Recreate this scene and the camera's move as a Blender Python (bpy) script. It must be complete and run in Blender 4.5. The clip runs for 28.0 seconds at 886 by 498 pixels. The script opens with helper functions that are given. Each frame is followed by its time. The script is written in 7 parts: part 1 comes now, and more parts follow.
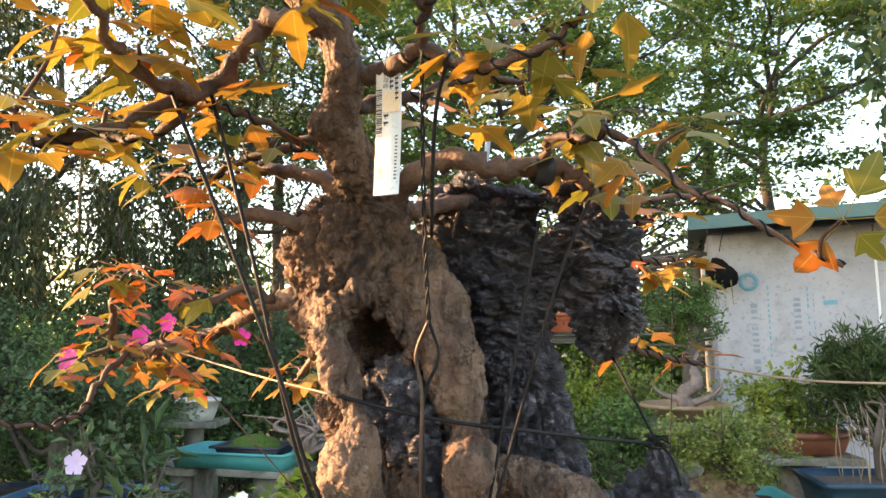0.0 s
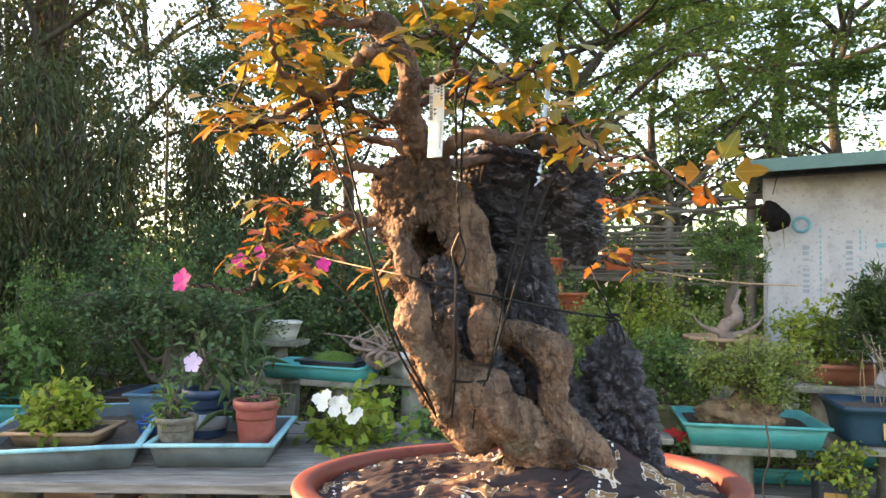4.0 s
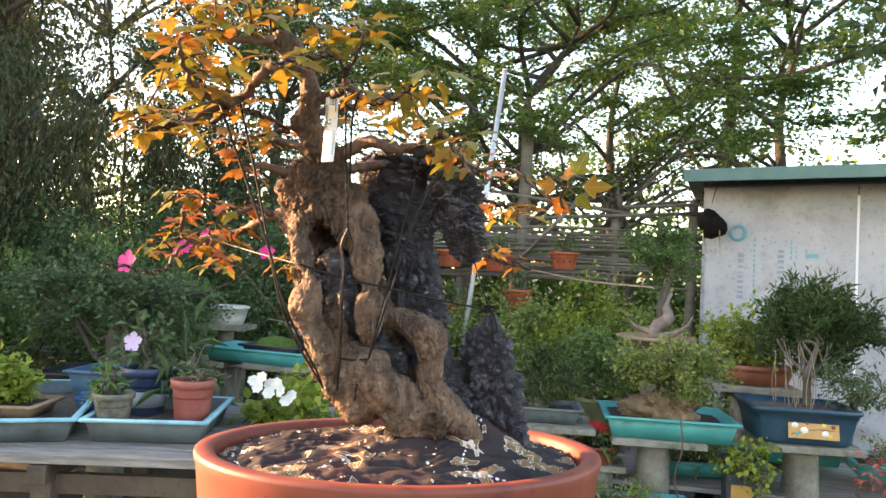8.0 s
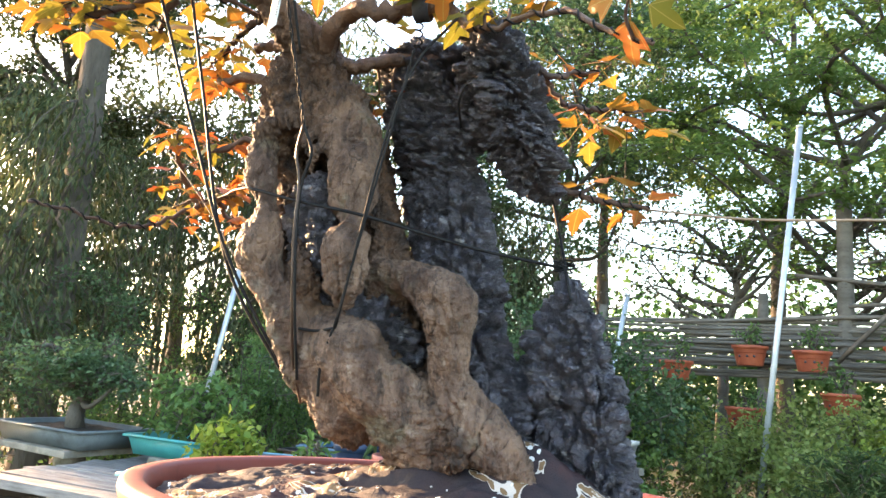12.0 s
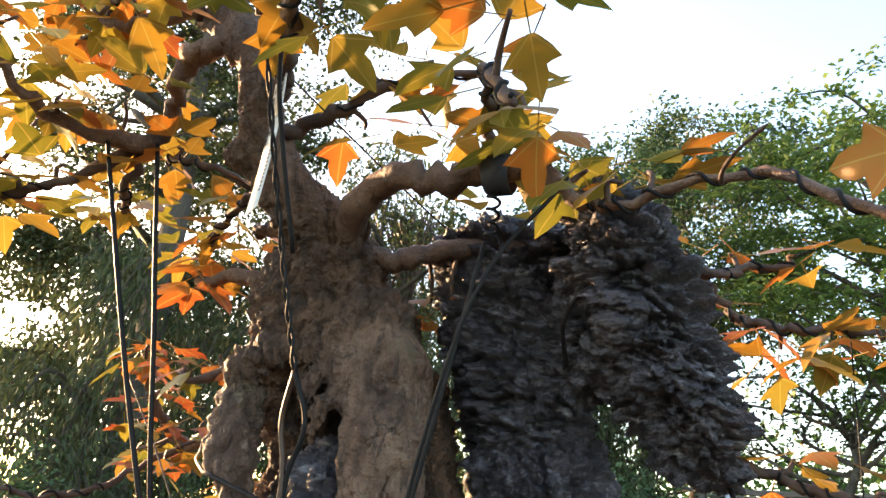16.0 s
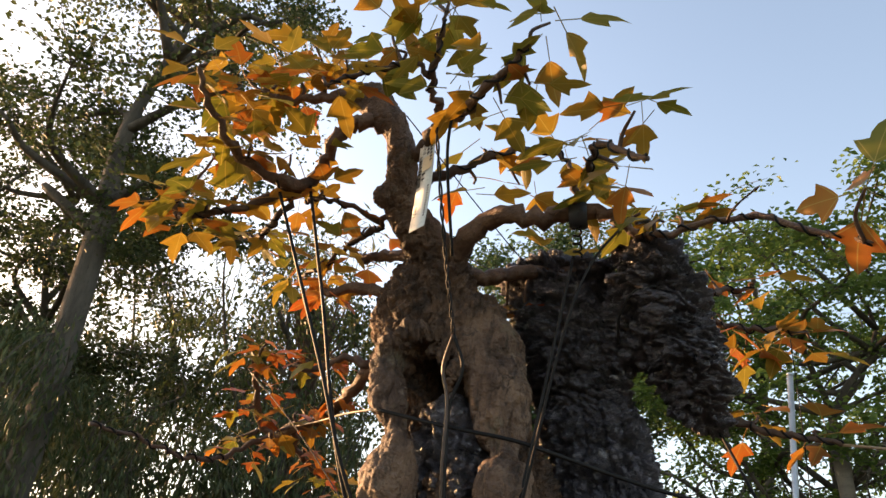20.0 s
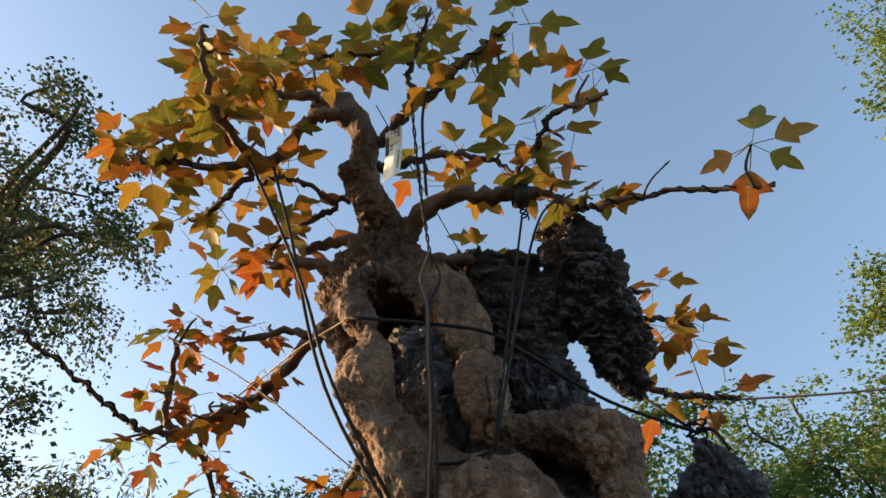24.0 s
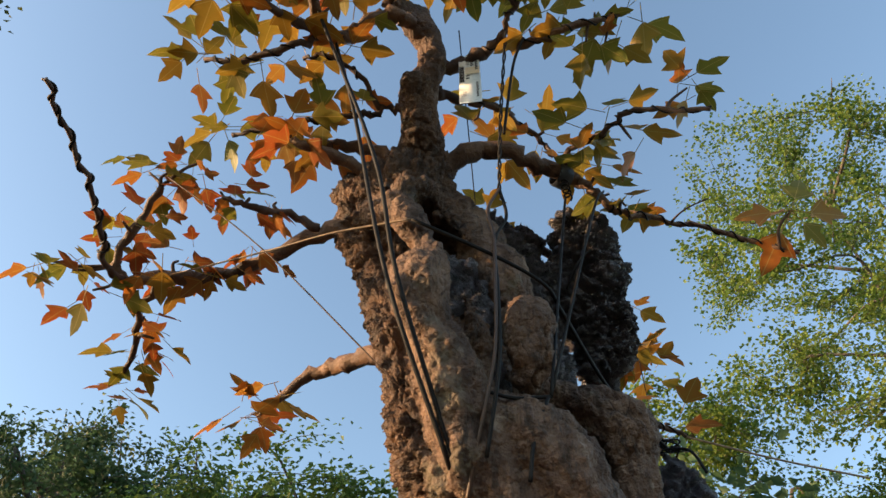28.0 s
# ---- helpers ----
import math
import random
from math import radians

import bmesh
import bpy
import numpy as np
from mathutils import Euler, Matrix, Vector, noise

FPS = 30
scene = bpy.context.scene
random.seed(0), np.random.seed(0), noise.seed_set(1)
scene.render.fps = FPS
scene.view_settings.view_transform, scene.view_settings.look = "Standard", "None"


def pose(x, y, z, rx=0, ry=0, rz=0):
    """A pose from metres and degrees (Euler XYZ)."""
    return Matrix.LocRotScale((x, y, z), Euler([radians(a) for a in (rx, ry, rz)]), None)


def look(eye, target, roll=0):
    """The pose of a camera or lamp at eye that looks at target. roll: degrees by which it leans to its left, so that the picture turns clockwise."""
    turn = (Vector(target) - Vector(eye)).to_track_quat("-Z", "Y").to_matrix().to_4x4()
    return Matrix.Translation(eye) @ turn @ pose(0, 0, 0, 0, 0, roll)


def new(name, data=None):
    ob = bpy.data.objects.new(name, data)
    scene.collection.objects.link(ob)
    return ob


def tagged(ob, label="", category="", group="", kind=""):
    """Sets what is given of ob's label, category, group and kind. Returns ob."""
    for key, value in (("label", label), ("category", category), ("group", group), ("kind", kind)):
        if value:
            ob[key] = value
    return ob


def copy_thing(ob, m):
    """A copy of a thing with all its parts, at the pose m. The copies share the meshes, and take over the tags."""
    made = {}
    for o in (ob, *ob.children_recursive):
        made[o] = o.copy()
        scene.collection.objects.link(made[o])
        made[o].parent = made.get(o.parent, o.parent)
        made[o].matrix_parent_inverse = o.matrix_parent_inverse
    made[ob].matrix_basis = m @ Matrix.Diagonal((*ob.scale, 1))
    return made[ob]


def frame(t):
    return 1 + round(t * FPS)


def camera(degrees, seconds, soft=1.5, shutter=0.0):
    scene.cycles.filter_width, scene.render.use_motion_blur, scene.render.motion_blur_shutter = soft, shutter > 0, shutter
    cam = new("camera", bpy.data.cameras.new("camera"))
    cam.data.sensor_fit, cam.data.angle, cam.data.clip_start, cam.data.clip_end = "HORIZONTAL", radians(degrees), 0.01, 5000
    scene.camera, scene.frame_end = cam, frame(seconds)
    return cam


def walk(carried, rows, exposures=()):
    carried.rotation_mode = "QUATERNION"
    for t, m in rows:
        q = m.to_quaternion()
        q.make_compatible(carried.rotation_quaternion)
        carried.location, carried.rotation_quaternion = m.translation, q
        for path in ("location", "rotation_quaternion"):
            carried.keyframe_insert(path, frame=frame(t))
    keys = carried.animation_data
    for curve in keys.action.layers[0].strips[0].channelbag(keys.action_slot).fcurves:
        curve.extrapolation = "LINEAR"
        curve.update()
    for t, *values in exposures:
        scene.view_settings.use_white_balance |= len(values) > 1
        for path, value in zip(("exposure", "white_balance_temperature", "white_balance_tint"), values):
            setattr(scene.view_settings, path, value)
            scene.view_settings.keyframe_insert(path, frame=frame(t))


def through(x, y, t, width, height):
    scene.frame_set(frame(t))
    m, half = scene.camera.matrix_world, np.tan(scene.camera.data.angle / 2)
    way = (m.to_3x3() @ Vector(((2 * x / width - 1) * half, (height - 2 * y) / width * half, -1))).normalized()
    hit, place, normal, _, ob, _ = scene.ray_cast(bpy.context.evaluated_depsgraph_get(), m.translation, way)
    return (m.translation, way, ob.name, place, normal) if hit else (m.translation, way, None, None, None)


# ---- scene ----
cam = camera(63.0, 28.0)
PATH = [
    (0, (0.122, 0.062, 1.453), (-0.174, 2.026, 1.691), -0.7),
    (0.5, (0.138, 0.027, 1.428), (-0.171, 1.989, 1.66), -0.7),
    (1, (0.153, -0.02, 1.415), (-0.166, 1.943, 1.632), -0.8),
    (1.5, (0.159, -0.081, 1.403), (-0.174, 1.881, 1.604), -0.8),
    (2, (0.148, -0.144, 1.418), (-0.202, 1.815, 1.612), -0.7),
    (2.5, (0.184, -0.189, 1.434), (-0.196, 1.766, 1.614), -0.7),
    (3, (0.189, -0.218, 1.416), (-0.229, 1.733, 1.562), -0.5),
    (3.5, (0.208, -0.275, 1.402), (-0.248, 1.67, 1.508), -0.2),
    (5.5, (0.338, -0.443, 1.417), (-0.169, 1.491, 1.462), 1.7),
    (6, (0.361, -0.481, 1.424), (-0.131, 1.457, 1.474), 2.3),
    (6.5, (0.383, -0.505, 1.443), (-0.075, 1.441, 1.5), 2.7),
    (7, (0.398, -0.508, 1.453), (-0.036, 1.444, 1.515), 3.1),
    (7.5, (0.396, -0.494, 1.441), (-0.011, 1.463, 1.507), 3.2),
    (8, (0.39, -0.445, 1.405), (0.007, 1.518, 1.465), 2.7),
    (8.5, (0.399, -0.426, 1.352), (0.029, 1.538, 1.407), 2.0),
    (9, (0.405, -0.395, 1.285), (0.029, 1.568, 1.342), 1.3),
    (9.5, (0.408, -0.333, 1.246), (-0.023, 1.618, 1.315), 1.1),
    (10, (0.45, -0.222, 1.226), (-0.102, 1.697, 1.335), 1.1),
    (10.5, (0.515, -0.088, 1.214), (-0.194, 1.774, 1.386), 1.2),
    (11, (0.551, 0.009, 1.201), (-0.344, 1.781, 1.443), 1.7),
    (11.5, (0.574, 0.094, 1.203), (-0.482, 1.765, 1.503), 2.7),
    (12, (0.578, 0.157, 1.217), (-0.587, 1.746, 1.555), 3.9),
    (12.5, (0.546, 0.227, 1.245), (-0.697, 1.75, 1.608), 5.3),
    (14.5, (0.419, 0.403, 1.346), (-0.854, 1.852, 1.877), 5.5),
    (15, (0.401, 0.413, 1.368), (-0.882, 1.836, 1.942), 5.2),
    (15.5, (0.395, 0.409, 1.377), (-0.89, 1.803, 2.013), 5.2),
    (16, (0.383, 0.39, 1.388), (-0.899, 1.754, 2.093), 5.4),
    (16.5, (0.366, 0.372, 1.382), (-0.905, 1.716, 2.141), 5.5),
    (17, (0.341, 0.354, 1.356), (-0.921, 1.681, 2.16), 5.7),
    (17.5, (0.337, 0.309, 1.326), (-0.901, 1.637, 2.165), 5.8),
    (18, (0.337, 0.265, 1.291), (-0.87, 1.607, 2.152), 5.7),
    (18.5, (0.339, 0.212, 1.254), (-0.816, 1.583, 2.14), 5.3),
    (19, (0.356, 0.175, 1.219), (-0.746, 1.578, 2.123), 5.1),
    (19.5, (0.357, 0.155, 1.21), (-0.684, 1.585, 2.143), 4.7),
    (20, (0.355, 0.145, 1.213), (-0.641, 1.58, 2.187), 4.5),
    (20.5, (0.349, 0.124, 1.189), (-0.617, 1.548, 2.209), 4.1),
    (22.5, (0.292, 0.191, 1.016), (-0.476, 1.458, 2.36), 3.9),
    (23, (0.222, 0.214, 0.983), (-0.41, 1.413, 2.454), 2.8),
    (23.5, (0.184, 0.223, 0.937), (-0.285, 1.446, 2.448), -1.3),
    (24, (0.145, 0.21, 0.919), (-0.166, 1.457, 2.452), -4.7),
    (24.5, (0.11, 0.216, 0.909), (-0.061, 1.474, 2.454), -6.3),
    (25, (0.065, 0.217, 0.911), (-0.007, 1.469, 2.469), -5.8),
    (25.5, (0.019, 0.221, 0.916), (0.032, 1.458, 2.487), -5.5),
    (26, (-0.004, 0.231, 0.917), (0.058, 1.444, 2.506), -4.9),
    (26.5, (-0.024, 0.245, 0.924), (0.083, 1.433, 2.529), -4.1),
    (27, (-0.057, 0.254, 0.929), (0.094, 1.44, 2.532), -3.4),
    (27.5, (-0.082, 0.272, 0.92), (0.093, 1.483, 2.502), -2.2),
    (28, (-0.092, 0.279, 0.904), (0.099, 1.532, 2.451), -1.1),
]
EXPOSE = [(0, 2.95, 7700, 17), (8, 3.0, 7700, 17), (12.5, 3.4, 6850, 12), (15, 3.35, 6850, 12), (16, 2.7, 7100, 13), (17, 2.15, 7700, 16), (18, 1.95, 7900, 16), (20, 1.8, 8000, 17), (23, 1.5, 7000, 11), (28, 1.45, 6700, 7)]
walk(cam, [(t, look(eye, target, roll)) for t, eye, target, roll in PATH], EXPOSE)

# ---- world, sun ----
world = bpy.data.worlds.new("sky")
scene.world = world
world.use_nodes = True
wn = world.node_tree
sky = wn.nodes.new("ShaderNodeTexSky")
sky.sky_type = "NISHITA"
sky.sun_disc = False
SUN_EL, SUN_AZ = 13.0, 272.0      # azimuth clockwise from +y: the low sun stands to the left
sky.sun_elevation, sky.sun_rotation = radians(SUN_EL), radians(SUN_AZ)
sky.air_density, sky.dust_density, sky.ozone_density = 1.0, 1.2, 1.1
bg = wn.nodes["Background"]
wn.links.new(sky.outputs[0], bg.inputs[0])
bg.inputs[1].default_value = 0.15
sun = new("sun", bpy.data.lights.new("sun", "SUN"))
sun.data.energy, sun.data.angle, sun.data.color = 4.0, radians(1.5), (1.0, 0.63, 0.35)
sd = Vector((math.sin(radians(SUN_AZ)) * math.cos(radians(SUN_EL)), math.cos(radians(SUN_AZ)) * math.cos(radians(SUN_EL)), math.sin(radians(SUN_EL))))
sun.matrix_world = look(sd * 20, (0, 0, 0))

# ---- building helpers ----
def empty(name, at=(0, 0, 0), rz=0.0):
    ob = new(name)
    ob.empty_display_size = 0.05
    ob.matrix_world = pose(*at, 0, 0, rz)
    return ob


def mesh_from(name, verts, faces, smooth=False):
    """A mesh from arrays; all faces have the same number of corners."""
    verts, faces = np.asarray(verts, dtype=np.float32), np.asarray(faces, dtype=np.int32)
    me = bpy.data.meshes.new(name)
    k = faces.shape[1]
    me.vertices.add(len(verts))
    me.vertices.foreach_set("co", verts.ravel())
    me.loops.add(faces.size)
    me.loops.foreach_set("vertex_index", faces.ravel())
    me.polygons.add(len(faces))
    me.polygons.foreach_set("loop_start", np.arange(0, faces.size, k, dtype=np.int32))
    if smooth:
        me.polygons.foreach_set("use_smooth", np.ones(len(faces), dtype=bool))
    me.update(calc_edges=True)
    return me


def place(name, me, material, parent=None, label="", m=None):
    ob = new(name, me)
    if material and not me.materials:
        me.materials.append(material)
    if parent:
        ob.parent = parent
    if m is not None:
        ob.matrix_basis = m
    if label:
        ob["label"] = label
    return ob


def part(name, bm, material, parent=None, label="", m=None, smooth=False):
    """Links a bmesh as one mesh object under a thing."""
    me = bpy.data.meshes.new(name)
    bm.to_mesh(me)
    bm.free()
    if smooth:
        me.polygons.foreach_set("use_smooth", np.ones(len(me.polygons), dtype=bool))
    return place(name, me, material, parent, label, m)


def box(sx, sy, sz, at=(0, 0, 0), bevel=0.003, taper=1.0, wobble=0.0):
    """A bevelled box whose bottom centre is at 'at'; taper scales the bottom."""
    bm = bmesh.new()
    bmesh.ops.create_cube(bm, size=1.0)
    for v in bm.verts:
        k = taper if v.co.z < 0 else 1.0
        v.co = Vector((v.co.x * sx * k, v.co.y * sy * k, (v.co.z + 0.5) * sz))
        if wobble:
            v.co += Vector((random.uniform(-wobble, wobble) for _ in range(3)))
    if bevel:
        bmesh.ops.bevel(bm, geom=bm.edges[:], offset=bevel, segments=2, affect="EDGES", profile=0.6)
    bmesh.ops.translate(bm, verts=bm.verts, vec=at)
    return bm


def join(*bms):
    """All bmeshes in the first one."""
    out = bms[0]
    for other in bms[1:]:
        me = bpy.data.meshes.new("tmp")
        other.to_mesh(me)
        other.free()
        out.from_mesh(me)
        bpy.data.meshes.remove(me)
    return out


def lathe(profile, seg=48, ax=1.0, ay=1.0, wobble=0.0):
    """A turned body from (radius, z) pairs, stretched to an oval."""
    verts, faces = [], []
    n = len(profile)
    for i in range(seg):
        a = 2 * math.pi * i / seg
        for r, z in profile:
            w = 1 + wobble * noise.noise((math.cos(a) * 2, math.sin(a) * 2, z * 8))
            verts.append((r * w * ax * math.cos(a), r * w * ay * math.sin(a), z))
    for i in range(seg):
        j = (i + 1) % seg
        for k in range(n - 1):
            faces.append((i * n + k, j * n + k, j * n + k + 1, i * n + k + 1))
    return verts, faces


def spline(points, per=6):
    """Catmull-Rom through rows of x, y, z, r."""
    p = np.array(points, float)
    p = np.vstack([2 * p[0] - p[1], p, 2 * p[-1] - p[-2]])
    out = []
    for i in range(1, len(p) - 2):
        for u in np.linspace(0, 1, per, endpoint=False):
            a, b, c, d = p[i - 1], p[i], p[i + 1], p[i + 2]
            out.append(0.5 * (2 * b + (c - a) * u + (2 * a - 5 * b + 4 * c - d) * u * u + (3 * b - a - 3 * c + d) * u ** 3))
    out.append(p[-2])
    out = np.array(out)
    out[:, 3] = np.maximum(out[:, 3], 0.0002)
    return out


def tube_arrays(path, seg=8, rough=0.0, seed=0.0):
    """Vertices and quads of a round tube along rows of x, y, z, r, with closed ends."""
    path = np.asarray(path, float)
    n = len(path)
    d = np.gradient(path[:, :3], axis=0)
    d /= np.maximum(np.linalg.norm(d, axis=1, keepdims=True), 1e-9)
    up = np.array([0.13, 0.21, 0.97]) if abs(d[0, 2]) < 0.9 else np.array([0.97, 0.2, 0.1])
    verts, side = [], np.cross(d[0], up)
    a = np.arange(seg) * 2 * math.pi / seg
    for i in range(n):
        side = side - d[i] * (side @ d[i])
        side /= np.linalg.norm(side)
        up2 = np.cross(d[i], side)
        r = path[i, 3]
        rr = np.full(seg, r)
        if rough:
            rr = np.array([r * (1 + rough * noise.noise((path[i, 0] * 90 + math.cos(t), path[i, 1] * 90 + math.sin(t), path[i, 2] * 90 + seed))) for t in a])
        verts.append(path[i, :3] + np.outer(np.cos(a) * rr, side) + np.outer(np.sin(a) * rr, up2))
    v = np.vstack(verts + [path[:1, :3], path[-1:, :3]])
    faces = []
    for i in range(n - 1):
        for k in range(seg):
            k2 = (k + 1) % seg
            faces.append((i * seg + k, i * seg + k2, (i + 1) * seg + k2, (i + 1) * seg + k))
    for k in range(seg):
        k2 = (k + 1) % seg
        faces.append((n * seg, k2, k, k))
        faces.append((n * seg + 1, (n - 1) * seg + k, (n - 1) * seg + k2, (n - 1) * seg + k2))
    return v, faces


def tubes(name, paths, seg, material, parent=None, label="", rough=0.0):
    """One mesh of several tubes (end caps are triangles)."""
    verts, faces, base = [], [], 0
    for n, path in enumerate(paths):
        v, f = tube_arrays(path, seg, rough, n * 3.7)
        verts.append(v)
        faces += [tuple(dict.fromkeys(i + base for i in q)) for q in f]
        base += len(v)
    me = bpy.data.meshes.new(name)
    me.from_pydata(np.vstack(verts).tolist(), [], faces)
    me.polygons.foreach_set("use_smooth", np.ones(len(me.polygons), dtype=bool))
    return place(name, me, material, parent, label)


# value noise on arrays
def vnoise(p, seed=0):
    i = np.floor(p).astype(np.int64)
    f = p - i
    f = f * f * (3 - 2 * f)

    def h(x, y, z):
        n = (x * 374761393 + y * 668265263 + z * 2147483647 + seed * 974711) & 0xFFFFFFFF
        n = ((n ^ (n >> 13)) * 1274126177) & 0xFFFFFFFF
        return ((n ^ (n >> 16)) & 0xFFFF) / 32767.5 - 1.0

    x, y, z = i.T
    fx, fy, fz = f.T
    lerp = lambda a, b, t: a + (b - a) * t
    c = lambda k: lerp(lerp(h(x, y, z + k), h(x + 1, y, z + k), fx), lerp(h(x, y + 1, z + k), h(x + 1, y + 1, z + k), fx), fy)
    return lerp(c(0), c(1), fz)


def fbm(p, octaves=3, seed=0):
    return sum(vnoise(p * 2.0 ** o + 17.3 * o, seed + o) / 2.0 ** o for o in range(octaves)) / (2 - 2.0 ** (1 - octaves))


def cells(p, seed=0):
    """Cell noise: distance to the nearest point, room to the second nearest, a chance value of the cell."""
    base = np.floor(p).astype(np.int64)
    f1, f2, pick = np.full(len(p), 9.0), np.full(len(p), 9.0), np.zeros(len(p))
    for i in (-1, 0, 1):
        for j in (-1, 0, 1):
            for k in (-1, 0, 1):
                c = base + [i, j, k]
                h = np.abs((c[:, 0] * 73856093) ^ (c[:, 1] * 19349663) ^ (c[:, 2] * 83492791) ^ (seed * 2654435)) % 1000003
                o = np.stack([(h * 7919 % 1009) / 1009, (h * 104729 % 1013) / 1013, (h * 1299709 % 1019) / 1019], 1)
                d = np.sqrt((((c + o) - p) ** 2).sum(1))
                near = d < f1
                f2 = np.where(near, f1, np.minimum(f2, d))
                pick = np.where(near, (h * 15485863 % 1021) / 1021, pick)
                f1 = np.where(near, d, f1)
    return f1, f2 - f1, pick


class Solid:
    """A body grown from round strands in a grid of distances, turned into a mesh of quads."""

    def __init__(self, lo, hi, step):
        self.lo, self.step = np.array(lo, float), step
        self.n = np.ceil((np.array(hi) - self.lo) / step).astype(int) + 1
        self.axes = [self.lo[k] + step * np.arange(self.n[k]) for k in range(3)]
        self.f = np.full(self.n, 1.0, dtype=np.float32)

    def _box(self, p, r):
        a = np.clip(np.floor((p[:, :3].min(0) - r - self.lo) / self.step).astype(int), 0, self.n - 1)
        b = np.clip(np.ceil((p[:, :3].max(0) + r - self.lo) / self.step).astype(int) + 1, 1, self.n)
        return tuple(slice(a[k], b[k]) for k in range(3))

    def strand(self, rows, k=0.012, cut=False, squash=None, per=4):
        p = spline(rows, per) if len(rows) > 2 and per > 1 else np.array(rows, float)
        w = self._box(p, p[:, 3].max() * (1.7 if squash else 1) + 4 * k)
        g = np.stack(np.meshgrid(*[self.axes[i][w[i]] for i in range(3)], indexing="ij"), -1).astype(np.float32)
        d = np.full(g.shape[:3], 1.0, dtype=np.float32)
        s = np.array(squash or (1, 1, 1), dtype=np.float32)
        for a, b in zip(p[:-1], p[1:]):
            v = self._box(np.stack([a, b]), max(a[3], b[3]) * (1.7 if squash else 1) + 3 * k)
            v = tuple(slice(max(v[i].start, w[i].start) - w[i].start, min(v[i].stop, w[i].stop) - w[i].start) for i in range(3))
            ab = ((b[:3] - a[:3]) / s).astype(np.float32)
            q = (g[v] - a[:3].astype(np.float32)) / s
            t = np.clip((q @ ab) / max(float(ab @ ab), 1e-9), 0, 1)
            q -= t[..., None] * ab
            d[v] = np.minimum(d[v], np.sqrt((q * q).sum(-1)) - (a[3] + (b[3] - a[3]) * t).astype(np.float32))
        cur = self.f[w]
        if cut:
            d = -d
            h = np.clip(0.5 + 0.5 * (d - cur) / k, 0, 1)
            self.f[w] = cur + (d - cur) * h + k * h * (1 - h)
        else:
            h = np.clip(0.5 + 0.5 * (cur - d) / k, 0, 1)
            self.f[w] = cur + (d - cur) * h - k * h * (1 - h)
        return self

    def mesh(self, name):
        f = self.f
        f[0], f[-1], f[:, 0], f[:, -1], f[:, :, 0], f[:, :, -1] = 1, 1, 1, 1, 1, 1
        nx, ny, nz = self.n - 1
        total, count = np.zeros((nx, ny, nz, 3), dtype=np.float32), np.zeros((nx, ny, nz), dtype=np.float32)
        corner = lambda c: f[c[0] : c[0] + nx, c[1] : c[1] + ny, c[2] : c[2] + nz]
        for ax in range(3):
            for u in (0, 1):
                for v in (0, 1):
                    c0 = [0, 0, 0]
                    c0[(ax + 1) % 3], c0[(ax + 2) % 3] = u, v
                    c1 = list(c0)
                    c1[ax] = 1
                    a, b = corner(c0), corner(c1)
                    cross = (a < 0) != (b < 0)
                    t = np.where(cross, a / np.where(cross, a - b, 1), 0)
                    for k in range(3):
                        total[..., k] += np.where(cross, t if k == ax else c0[k], 0)
                    count += cross
        live = count > 0
        index = np.full(live.shape, -1, dtype=np.int64)
        index[live] = np.arange(live.sum())
        cells = np.argwhere(live)
        verts = self.lo + self.step * (cells + total[live] / count[live][:, None])
        faces = []
        for ax in range(3):
            o = [(ax + 1) % 3, (ax + 2) % 3]
            sl0, sl1 = [slice(1, -1)] * 3, [slice(1, -1)] * 3
            sl0[ax], sl1[ax] = slice(0, -1), slice(1, None)
            a, b = f[tuple(sl0)], f[tuple(sl1)]
            e = np.argwhere((a < 0) != (b < 0))
            flip = (a < 0)[tuple(e.T)]
            base = e.copy()
            base[:, o[0]] += 1
            base[:, o[1]] += 1
            q = []
            for du, dv in ((0, 0), (-1, 0), (-1, -1), (0, -1)):
                c = base.copy()
                c[:, o[0]] += du
                c[:, o[1]] += dv
                q.append(index[tuple(c.T)])
            q = np.stack(q, 1)
            q[~flip] = q[~flip][:, ::-1]
            faces.append(q)
        faces = np.vstack(faces)
        return mesh_from(name, verts, faces[(faces >= 0).all(1)], True)


def displace(me, amount):
    """Moves vertices along their normals by amount(places, normals)."""
    n = len(me.vertices)
    co, no = np.empty(n * 3, dtype=np.float32), np.empty(n * 3, dtype=np.float32)
    me.vertices.foreach_get("co", co)
    me.vertex_normals.foreach_get("vector", no)
    co, no = co.reshape(-1, 3), no.reshape(-1, 3)
    me.vertices.foreach_set("co", (co + no * amount(co.astype(float), no)[:, None]).astype(np.float32).ravel())
    me.update()
    return me


